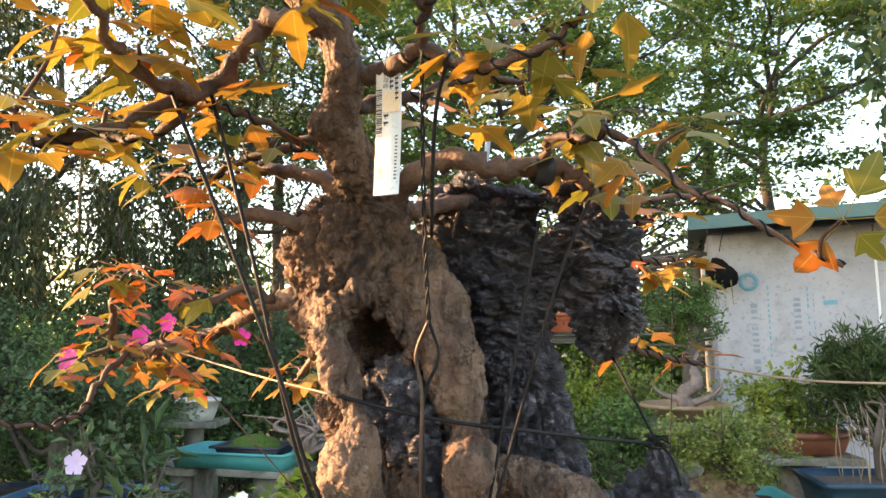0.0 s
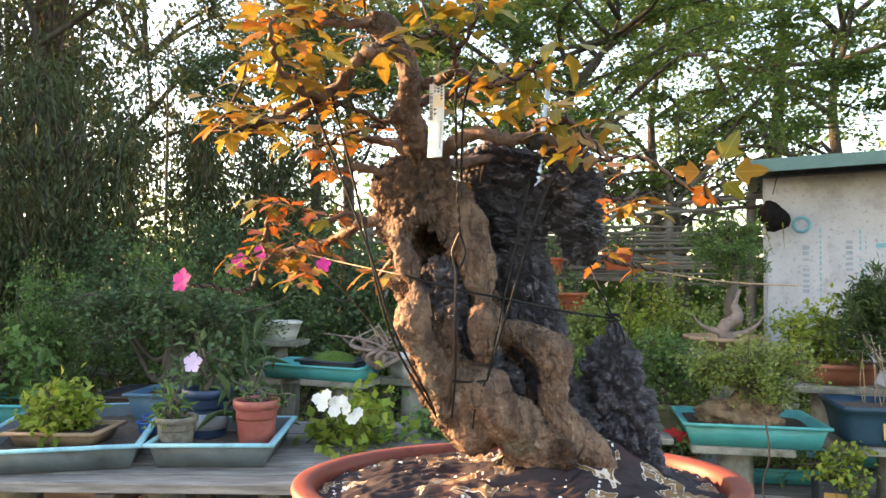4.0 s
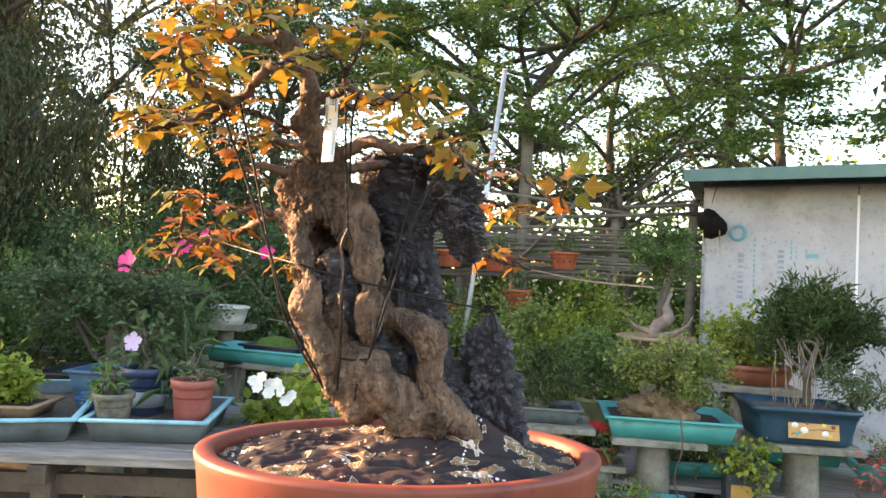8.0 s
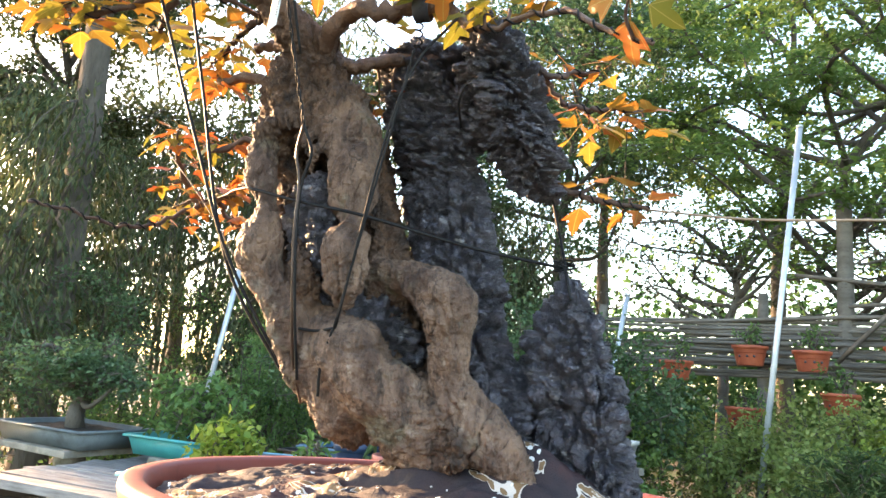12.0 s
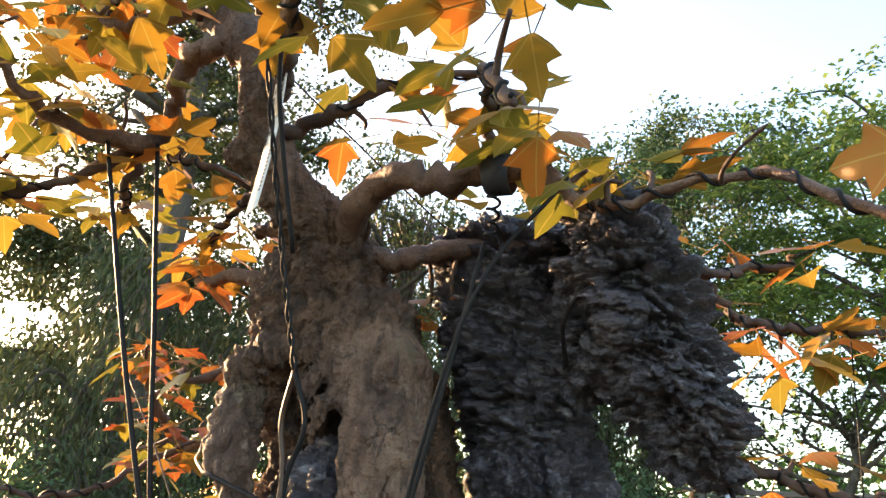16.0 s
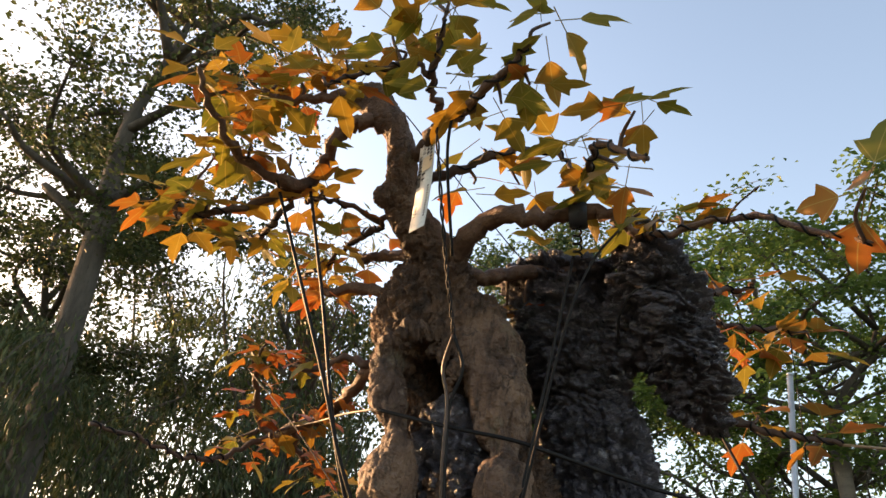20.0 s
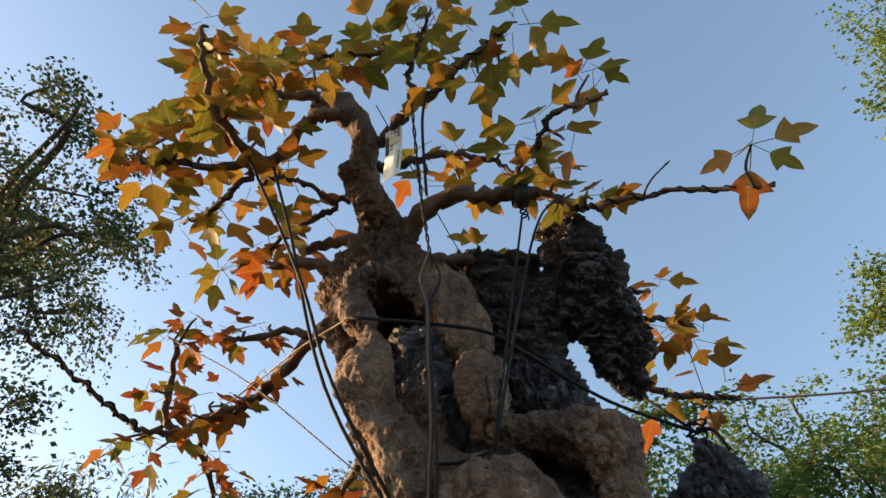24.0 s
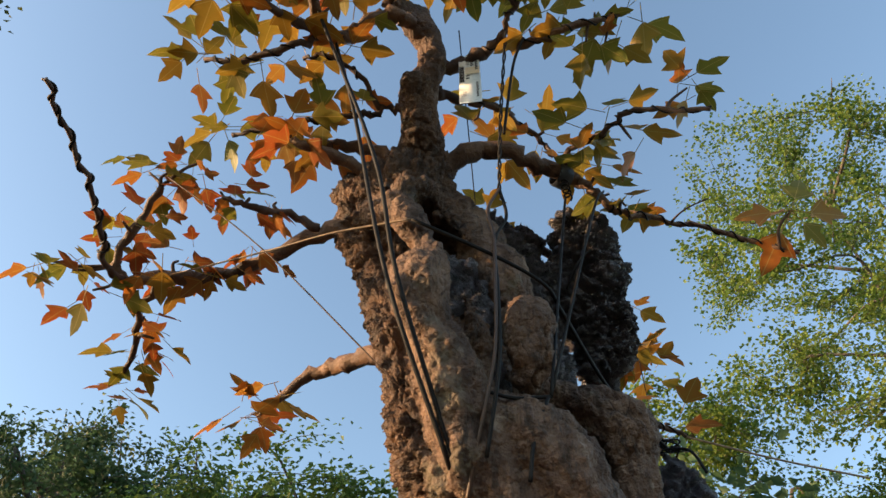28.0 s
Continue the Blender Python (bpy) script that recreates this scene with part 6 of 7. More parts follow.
# ---- shed ----
shed = tagged(empty("shed", (1.45, 6.35, 0), -10.0), "grey insulation-board shed with a green sheet roof", "shed")
for k in range(4):
    part("wall_panel", box(1.19, 0.05, 2.30, (0.60 + 1.2 * k, 0.03, 0), 0.004), M_PANEL, shed)
for k in range(3):
    part("side_panel", box(0.05, 1.19, 2.30, (0.0, 0.66 + 1.2 * k, 0), 0.004), M_PANEL, shed)
roof = part("roof", box(5.6, 4.4, 0.035, (2.62, 1.7, 0), 0.006), M_ROOF, shed, m=pose(0, 0, 2.34, 2.0, -1.5, 0))
part("fascia", box(5.6, 0.03, 0.10, (2.62, -0.50, -0.075), 0.004), M_ROOF, shed, m=pose(0, 0, 2.345, 2.0, -1.5, 0))
part("eave_batten", box(5.3, 0.10, 0.09, (2.62, -0.05, 0), 0.004), M_DARKPOT, shed, m=pose(0, 0, 2.262, 0, -1.5, 0))
part("seam_tape", box(0.018, 0.004, 1.9, (1.2, 0.0, 0.3), 0.001, wobble=0.004), M_PAPER, shed, "torn white seam tape")
part("board_print", box(0.10, 0.003, 0.035, (0.86, 0.001, 1.66), 0), M_TEALINK, shed)
for x, z, w, h in ((0.30, 1.15, 0.05, 0.55), (0.41, 1.25, 0.012, 0.60), (0.62, 1.2, 0.05, 0.62), (0.70, 1.1, 0.012, 0.75), (0.74, 1.15, 0.008, 0.7)):
    n = int(h / 0.045)
    for k in range(n):
        if rs.random() < 0.85:
            part("board_print", box(w, 0.003, 0.045 * rs.uniform(0.4, 0.8), (x, 0.001, z + 0.045 * k), 0), M_TEALINK if w < 0.02 else M_GREYINK, shed)
v, f = lathe([(0.045, -0.0015), (0.075, -0.0015), (0.075, 0.0015), (0.045, 0.0015), (0.045, -0.0015)], 28)
place("board_print", mesh_from("board_print", v, f), M_TEALINK, shed, m=pose(0.27, 0.002, 1.86, 90, 0, 0))
bag = tagged(empty("fern_basket", (1.46, 6.12, 1.92)), "black hanging basket with yellowing fern fronds", "hanging basket")
bm = bmesh.new()
bmesh.ops.create_icosphere(bm, subdivisions=3, radius=0.108)
for vtx in bm.verts:
    vtx.co *= 1 + 0.45 * noise.noise(vtx.co * 8) + 0.2 * noise.noise(vtx.co * 25)
    vtx.co.z *= 1.15
part("basket", bm, M_BLACKBAG, bag, smooth=True)
tubes("hook", [[(0, 0, 0.18, 0.004), (0.03, 0.02, 0.3, 0.004), (0.1, 0.1, 0.42, 0.004)]], 5, M_WIRE, bag)
rng = np.random.default_rng(77)
for x0 in (-0.09, 0.05):
    v, f, sway = [], [], rng.uniform(-0.01, 0.01)
    for k in range(9):
        z, w0 = -0.06 - 0.026 * k, 0.008 * (1 - k / 10) * (1 if k % 2 else 0.35)
        v += [(x0 + sway * k - w0, -0.11 - 0.002 * k, z), (x0 + sway * k + w0, -0.112 - 0.002 * k, z)]
        if k:
            f.append((2 * k - 2, 2 * k - 1, 2 * k + 1, 2 * k))
    place("frond", mesh_from("frond", v, f), L_YELLOW, bag)

# ---- bamboo fence with hanging pots ----
fence = tagged(empty("bamboo_fence", (0.3, 6.9, 0)), "weathered rail fence of split bamboo and posts", "fence")
for k in range(26):
    x0, x1 = -2.9 + rs.uniform(0, 1.1) * (k % 4 > 0), 1.3 - rs.uniform(0, 0.9) * (k % 3 > 0)
    tilt, z = rs.uniform(-0.04, 0.04), 1.36 + 0.020 * k
    tubes("rail", [spline([(x0, 0.03 * rs.uniform(-1, 1), z - tilt, rs.uniform(0.009, 0.018)), ((x0 + x1) / 2 + rs.uniform(-0.4, 0.4), 0.03 * rs.uniform(-1, 1), z + rs.uniform(-0.03, 0.03), rs.uniform(0.012, 0.02)), (x1, 0.03, z + tilt, rs.uniform(0.008, 0.016))], 4)], 6, M_WOODPOLE, fence)
for x, h, r in ((-2.7, 2.0, 0.05), (-1.2, 2.1, 0.05), (-0.55, 2.9, 0.075), (0.36, 2.05, 0.055), (1.1, 2.2, 0.05)):
    tubes("post", [spline([(x, 0.05, 0, r), (x + 0.02, 0.05, h * 0.5, r * 0.95), (x + 0.03, 0.06, h, r * 0.85)], 4)], 9, M_WOODPOLE, fence, "", 0.2)
for p in (((-0.6, -0.05, 1.5), (0.1, -0.08, 2.25)), ((-0.5, 0.0, 1.98), (1.25, 0.0, 2.08)), ((-0.9, 0.0, 2.25), (0.9, 0.02, 2.0)), ((0.45, 0.0, 2.12), (1.35, -0.1, 2.16))):
    tubes("brace", [[(*p[0], 0.018), (*np.mean(p, 0), 0.02), (*p[1], 0.018)]], 6, M_WOODPOLE, fence)


def clay_pot(at, r, h, m, label, group="", name="flower_pot", soil=True, turn=0.0, holes=False, seg=28):
    top = tagged(empty(name, at, turn), label, "plant pot", group)
    v, f = lathe([(0.0, 0.0), (r * 0.70, 0.0), (r * 0.72, 0.006), (r * 0.90, h * 0.80), (r * 0.91, h * 0.82), (r, h * 0.83), (r * 1.01, h * 0.99), (r * 0.985, h), (r * 0.90, h), (r * 0.88, h * 0.95), (r * 0.86, h * 0.6), (0, h * 0.6)], seg)
    place("pot_body", mesh_from("pot_body", v, f, True), m, top)
    if soil:
        v, f = lathe([(0.0, h * 0.88), (r * 0.5, h * 0.885), (r * 0.885, h * 0.87)], 20, 1, 1, 0.03)
        place("soil", mesh_from("soil", v, f, True), M_SOIL, top)
    if holes:
        for a in (-110, -80, -55):
            v, f = lathe([(0.0, -0.002), (0.010, -0.002), (0.010, 0.002), (0.0, 0.002)], 10)
            place("drain_hole", mesh_from("drain_hole", v, f), M_DARKPOT, top, m=pose(0.86 * r * math.cos(radians(a)), 0.86 * r * math.sin(radians(a)), h * 0.45, 90, 0, a + 90))
    return top


for x, y, z in ((0.205, 6.55, 1.47), (-0.425, 6.55, 1.42), (-0.90, 6.6, 1.45), (-0.192, 6.3, 1.10), (0.274, 6.3, 0.86), (-0.85, 6.2, 0.95), (-1.5, 6.55, 1.30)):
    p = clay_pot((x, y, z), 0.145, 0.165, M_ORANGE, "small orange plastic pot hung on the bamboo fence", "pots hung on the fence", "hanging_pot", True, rs.uniform(-15, 15), True)
    tubes("hanger", [spline([(0, 0.10, 0.14, 0.003), (0, 0.16, 0.26, 0.003), (0, 0.25, 0.36, 0.003)], 4)], 5, M_WIRE, p)
    shrub("small green plant in a hanging pot", (x, y, z + 0.12), 0.26, 0.15, int(x * 100) + 900, L_CEDAR, 0.045, 16, 9, 0.22, "plant", "pot_plant", 0.02, 0.0, 0.002)

# ---- poles ----
for a, b, r in (((-0.66, 5.55, 0.0), (-0.33, 5.62, 3.12), 0.021), ((-5.05, 4.2, 0.0), (-4.57, 4.2, 2.01), 0.024), ((-2.05, 5.9, 0.0), (-1.7, 5.9, 1.95), 0.020)):
    p = tagged(empty("steel_pole", a), "leaning galvanised steel pipe pole", "pole", "steel poles")
    d = np.subtract(b, a)
    tubes("pipe", [[(0, 0, 0, r), (*(d * 0.5), r), (*d, r)]], 14, M_STEEL, p)
    v, f = lathe([(0, 0), (r * 1.15, 0), (r * 1.15, 0.02), (0, 0.022)], 14)
    place("cap", mesh_from("cap", v, f, True), M_STEEL, p, m=pose(*d))


# ---- trays, stands, benches ----
def tray(at, sx, sy, h, turn, m_rim, m_body, label, group="", soil=0.6, name="plastic_tray"):
    top = tagged(empty(name, at, turn), label, "tray", group)
    w, t = 0.022, 0.006

    def ring(z, ox, inner=False):
        return [(sx / 2 * c + ox * c, sy / 2 * d + ox * d, z) for c, d in ((-1, -1), (1, -1), (1, 1), (-1, 1))]

    k = -0.12 * h - 0.02
    rows = [ring(0, k), ring(h * 0.98, -0.004), ring(h * 0.98, -0.012), ring(t, k - 0.008)]
    v = [p for r0 in rows for p in r0]
    f = []
    for r0 in range(3):
        for i in range(4):
            j = (i + 1) % 4
            f.append((r0 * 4 + i, r0 * 4 + j, r0 * 4 + 4 + j, r0 * 4 + 4 + i))
    f += [(3, 2, 1, 0), (12, 13, 14, 15)]
    place("tub", mesh_from("tub", v, f), m_body, top)
    rim = [ring(h - 0.012, w * 0.6), ring(h, w * 0.6), ring(h + 0.003, w * 0.2), ring(h, -0.012), ring(h - 0.010, -0.012)]
    v = [p for r0 in rim for p in r0]
    f = []
    for r0 in range(5):
        for i in range(4):
            j, q = (i + 1) % 4, (r0 + 1) % 5
            f.append((r0 * 4 + i, r0 * 4 + j, q * 4 + j, q * 4 + i))
    place("rim", mesh_from("rim", v, f), m_rim, top)
    if soil:
        zz = h * soil
        n = 12
        v = [((sx * (0.5 - 0.03) - 0.02) * (2 * i / n - 1), (sy * (0.5 - 0.03) - 0.02) * (2 * j / n - 1), zz + 0.012 * noise.noise((i * 0.7, j * 0.7, at[0] * 9))) for j in range(n + 1) for i in range(n + 1)]
        f = [(j * (n + 1) + i, j * (n + 1) + i + 1, (j + 1) * (n + 1) + i + 1, (j + 1) * (n + 1) + i) for j in range(n) for i in range(n)]
        place("soil", mesh_from("soil", v, f, True), M_CHIPS if m_rim == M_BLUETRAY else M_SOIL, top)
    return top


def concrete_stand(at, h, w=0.20, top_w=0.46, turn=0.0, label="rough concrete pillar stand with a slab top"):
    s = tagged(empty("concrete_stand", at, turn), label, "plant stand", "concrete plant stands")
    n = 7
    v, f = lathe([(0.0, 0.0)] + [(0.62 * w * (1.06 - 0.02 * k), (h - 0.04) * k / n) for k in range(n + 1)] + [(0.0, h - 0.04)], 18, 1, 1, 0.10)
    place("pillar", mesh_from("pillar", v, f, True), M_CONC, s)
    part("slab", box(top_w, top_w * 0.8, 0.035, (0, 0, h - 0.035), 0.006, wobble=0.004), M_CONC, s)
    return s


# bench with the long grey planks
BT = 13.0
bench = tagged(empty("bench", (-1.40, 2.62, 0), BT), "weathered grey plank bench under the seedling trays", "bench")
for k in range(8):
    part("plank", box(2.9, 0.128, 0.034, (-0.25, 0, 0), 0.004, wobble=0.004), M_WOOD, bench, m=pose(rs.uniform(-0.03, 0.03), -0.60 + 0.143 * k, 0.626, 0, 0, rs.uniform(-0.4, 0.4)))
for x in (-1.6, -0.3, 1.05):
    part("bearer", box(0.07, 1.15, 0.07, (x, -0.10, 0.553), 0.004), M_OLDWOOD, bench)
    for y in (-0.6, 0.4):
        part("leg", box(0.075, 0.075, 0.553, (x, y, 0), 0.004), M_OLDWOOD, bench)
part("apron", box(2.8, 0.035, 0.075, (-0.25, -0.58, 0.50), 0.003), M_OLDWOOD, bench)
part("lower_rail", box(2.8, 0.05, 0.05, (-0.25, -0.55, 0.28), 0.003), M_OLDWOOD, bench)
back_bench = tagged(empty("bench", (-3.1, 4.35, 0), 8.0), "low grey plank bench in front of the hedge", "bench")
for k in range(3):
    part("plank", box(2.4, 0.14, 0.035, (0, 0, 0), 0.004, wobble=0.004), M_WOOD, back_bench, m=pose(0, -0.16 + 0.155 * k, 0.66))
for x in (-1.0, 1.0):
    part("leg", box(0.09, 0.40, 0.66, (x, 0, 0), 0.004), M_CONC, back_bench)

tray((-1.37, 2.43, 0.662), 0.47, 0.54, 0.095, 16, M_BLUETRAY, M_GREYTRAY, "pale blue rimmed plastic tray holding seedling pots", "blue rimmed trays", 0.45)
tray((-2.05, 2.37, 0.662), 0.62, 0.95, 0.095, 28, M_BLUETRAY, M_GREYTRAY, "pale blue rimmed plastic tray holding a yellow-green shrub", "blue rimmed trays", 0.45)
tray((-1.50, 3.72, 0.80), 0.66, 0.34, 0.085, -8, M_TEAL, M_TEAL, "teal plastic tray holding a mossy pot on a stand", "teal trays", 0.3)
tray((0.86, 3.70, 0.575), 0.66, 0.46, 0.115, 4, M_TEAL, M_TEAL, "teal plastic tray with a root-over-rock bonsai", "teal trays", 0.75)
tray((1.10, 4.02, 0.32), 0.60, 0.40, 0.085, 8, M_TEAL, M_TEAL, "teal plastic tray of seedlings on the lower shelf", "teal trays", 0.8)
tray((1.62, 4.35, 0.36), 0.60, 0.40, 0.085, 4, M_TEAL, M_TEAL, "teal plastic tray of seedlings on the lower shelf", "teal trays", 0.8)
tray((2.15, 3.95, 0.40), 0.55, 0.40, 0.085, -6, M_TEAL, M_TEAL, "teal plastic tray of seedlings on the lower shelf", "teal trays", 0.8)
tray((0.66, 3.24, 0.22), 0.62, 0.42, 0.085, 8, M_TEAL, M_TEAL, "teal plastic tray of weeds near the ground", "teal trays", 0.85)
tray((0.22, 3.62, 0.61), 0.36, 0.26, 0.085, 6, M_GREYTRAY, M_GREYTRAY, "grey plastic tray with a small pine", "grey trays", 0.8)
tray((-2.75, 2.6, 0.70), 0.55, 0.40, 0.10, 10, M_TEAL, M_TEAL, "blue-green plastic tray beside the bench", "teal trays", 0.6)
tray((-3.5, 2.35, 0.70), 0.75, 0.45, 0.10, 6, M_GREYTRAY, M_GREYTRAY, "brown oblong pot with an old azalea", "grey trays", 0.8)
for at, h, w, tw, turn in (((0.80, 3.66, 0), 0.575, 0.15, 0.48, 4), ((1.56, 3.72, 0), 0.60, 0.15, 0.50, 4), ((-1.36, 3.72, 0), 0.80, 0.12, 0.40, -8), ((-1.86, 3.78, 0), 0.79, 0.10, 0.3, -8), ((-2.12, 4.40, 0), 0.945, 0.10, 0.36, 5), ((0.90, 4.75, 0), 0.92, 0.16, 0.5, 0), ((1.42, 4.32, 0), 0.80, 0.18, 0.5, 3), ((0.22, 3.62, 0), 0.608, 0.16, 0.5, 6), ((-2.6, 2.62, 0), 0.698, 0.12, 0.5, 10), ((-3.5, 2.35, 0), 0.698, 0.14, 0.6, 6)):
    concrete_stand(at, h, w, tw, turn)
shelf = tagged(empty("lower_shelf", (1.35, 4.1, 0)), "low board shelf on black plastic crates", "shelf")
part("board", box(2.2, 0.9, 0.03, (0.1, 0, 0.285), 0.004, wobble=0.004), M_WOOD, shelf)
for x in (-0.75, -0.2, 0.35, 0.95):
    for s in range(9):
        part("crate_slat", box(0.022, 0.012, 0.26, (x + 0.05 * s, -0.42, 0.012), 0.002), M_DARKPOT, shelf)
    part("crate_rim", box(0.45, 0.014, 0.03, (x + 0.2, -0.425, 0.255), 0.002), M_DARKPOT, shelf)
    part("crate_box", box(0.44, 0.70, 0.25, (x + 0.2, -0.04, 0.0), 0.004), M_DARKPOT, shelf)
low = tagged(empty("paving_slab", (0.66, 3.24, 0)), "pale concrete slab carrying a teal tray", "slab")
part("block", box(0.7, 0.45, 0.215, (0, 0, 0), 0.008), M_CONC, low)

# pots of the left bench
clay_pot((-1.22, 2.40, 0.70), 0.094, 0.195, M_PINKPOT, "pinkish red plastic nursery pot with dry stems", "nursery pots", "nursery_pot")
navy = clay_pot((-1.52, 2.52, 0.70), 0.108, 0.21, M_NAVY, "navy blue nursery pot with a grey band", "nursery pots", "nursery_pot")
v, f = lathe([(0.0845, 0.04), (0.0935, 0.11), (0.0955, 0.11), (0.0865, 0.04), (0.0845, 0.04)], 28)
place("band", mesh_from("band", v, f, True), M_GREYINK, navy, "grey printed band")
clay_pot((-1.36, 2.58, 0.70), 0.06, 0.12, M_DARKPOT, "small black nursery pot", "nursery pots", "nursery_pot")
clay_pot((-1.49, 2.25, 0.70), 0.083, 0.14, M_GREYCUP, "grey fluted stone cup with a succulent", "nursery pots", "stone_cup", seg=10)
tray((-1.80, 2.90, 0.662), 0.62, 0.28, 0.165, 6, M_DUSTBLUE, M_DUSTBLUE, "dusty blue oblong plastic pot with bark mulch", "nursery pots", 0.9, "oblong_pot")
shrub("low dry twigs over dark mulch", (-1.86, 2.90, 0.80), 0.16, 0.24, 512, L_CEDAR, 0.03, 26, 6, 0.3, "plant", "dry_plant", 0.02, 0.0, 0.003)
clay_pot((-1.86, 2.62, 0.70), 0.05, 0.055, M_BLUEPOT, "small bright blue plastic bowl", "blue bowls", "plastic_bowl")
clay_pot((-1.80, 2.50, 0.70), 0.05, 0.055, M_BLUEPOT, "small bright blue plastic bowl", "blue bowls", "plastic_bowl")
tray((-2.02, 2.26, 0.705), 0.36, 0.25, 0.06, 12, M_TANPOT, M_TANPOT, "shallow tan oblong pot in a blue tray", "grey trays", 0.85)
shrub("yellow-green leafed shrub in a tray", (-2.02, 2.26, 0.70), 0.21, 0.145, 501, L_YELLOWGREEN, 0.045, 46, 22, 0.3, "shrub", "tray_shrub", 0.03, 0.0)
shrub("grey-green succulent in a cup", (-1.50, 2.25, 0.80), 0.16, 0.07, 502, L_CEDAR, 0.06, 12, 7, 0.12, "plant", "succulent", 0.015, 0.0)
shrub("young shrub with one pale violet flower", (-1.52, 2.52, 0.88), 0.26, 0.13, 503, L_HEDGE, 0.06, 16, 9, 0.22, "plant", "potted_shrub", 0.02, 0.0)
shrub("thin dry stems with few leaves", (-1.20, 2.40, 0.83), 0.14, 0.10, 504, L_CEDAR, 0.035, 9, 5, 0.3, "plant", "dry_plant", 0.02, 0.0)
shrub("dark green strap-leaved plant in a pot", (-1.36, 2.60, 0.80), 0.24, 0.14, 505, L_HEDGE, 0.14, 12, 5, 0.07, "plant", "strap_plant", 0.02, 0.0)
shrub("green leafy flowering shrub", (-0.92, 2.75, 0.20), 0.78, 0.30, 506, L_YELLOWGREEN, 0.055, 60, 22, 0.42, "shrub", "flowering_shrub", 0.04, 0.1)
shrub("green leafy flowering shrub", (-0.62, 2.95, 0.15), 0.72, 0.28, 507, L_CEDAR, 0.045, 60, 24, 0.36, "shrub", "flowering_shrub", 0.04, 0.1)
shrub("leafy shrub beside the bench", (-2.75, 2.6, 0.78), 0.34, 0.26, 508, L_CEDAR, 0.05, 50, 20, 0.3, "shrub", "tray_shrub", 0.03, 0.0)


def flower(at, r, m, label, facing=(0, -1, 0.3), petals=5, stalk=None):
    """A flower of cupped petals on a short stalk."""
    top = tagged(empty("flower", at), label, "flower")
    z = Vector(facing).normalized()
    q = z.to_track_quat("Z", "Y")
    for k in range(petals):
        a = 2 * math.pi * k / petals
        v = [(0, 0, 0), (0.30 * r, 0.35 * r, 0.10 * r), (0.42 * r, 0.75 * r, 0.16 * r), (0, 1.05 * r, 0.12 * r), (-0.42 * r, 0.75 * r, 0.16 * r), (-0.30 * r, 0.35 * r, 0.10 * r), (0, 0.5 * r, 0.03 * r)]
        f = [(6, i, (i + 1) % 6) for i in range(6)]
        place("petal", mesh_from("petal", v, f, True), m, top, m=(q.to_matrix().to_4x4() @ Matrix.Rotation(a, 4, "Z")))
    tubes("stalk", [spline(stalk, 5) if stalk else [(0, 0, 0, 0.002), (0.004, 0.03, -0.03, 0.002), (0.01, 0.08, -0.10, 0.002)]], 4, M_TWIG, top)
    return top


for at, r in (((-1.83, 2.78, 1.375), 0.062), ((-1.62, 2.95, 1.47), 0.045), ((-1.50, 2.95, 1.52), 0.045), ((-1.66, 2.95, 1.44), 0.035)):
    flower(at, r, M_MAGENTA, "bright magenta azalea flower", (rs.uniform(-0.3, 0.3), -1, rs.uniform(0.0, 0.5)))
flower((-1.16, 2.93, 1.455), 0.040, M_MAGENTA, "bright magenta azalea flower on a long shoot", (0.1, -1, 0.2), 5, [(0, 0, 0, 0.002), (-0.06, 0.03, -0.05, 0.003), (-0.30, 0.16, -0.18, 0.004), (-0.62, 0.28, -0.27, 0.005)])
for at in ((-0.97, 2.45, 0.897), (-0.93, 2.44, 0.915), (-0.90, 2.46, 0.885), (-0.86, 2.44, 0.895), (-0.94, 2.43, 0.875), (-0.82, 2.45, 0.825), (-0.89, 2.43, 0.855), (-0.84, 2.44, 0.865), (-0.80, 2.46, 0.845)):
    fl = flower(at, 0.027, M_WHITEPETAL, "white double flower of a garden shrub", (rs.uniform(-0.5, 0.5), -1, rs.uniform(0.2, 0.8)), 7)
    for k in range(5):
        v = [(0, 0, 0.002), (0.007, 0.009, 0.008), (0, 0.016, 0.007), (-0.007, 0.009, 0.008)]
        place("inner_petal", mesh_from("inner_petal", v, [(0, 1, 2, 3)]), M_WHITEPETAL, fl, m=Vector((rs.uniform(-0.3, 0.3), -1, 0.4)).to_track_quat("Z", "Y").to_matrix().to_4x4() @ Matrix.Rotation(k * 1.26 + 0.4, 4, "Z"))
flower((-1.53, 2.42, 1.03), 0.045, M_VIOLET, "pale violet and white flower", (0, -1, 0.2))
for at in ((0.50, 3.60, 0.60), (0.55, 3.58, 0.585), (0.46, 3.62, 0.585)):
    flower(at, 0.045, M_RED, "red flower over a clay bowl", (0, -0.6, 1))
clay_pot((0.50, 3.66, 0.40), 0.13, 0.10, M_TERRA, "brick red clay bowl with red flowers", "", "clay_bowl")
bl = concrete_stand((0.50, 3.68, 0), 0.40, 0.16, 0.30, 2, "low concrete stand under a clay bowl")
shrub("small red-flowered plant in a clay bowl", (0.50, 3.66, 0.48), 0.14, 0.14, 509, L_CEDAR, 0.04, 20, 10, 0.3, "plant", "bowl_plant", 0.02, 0.0)

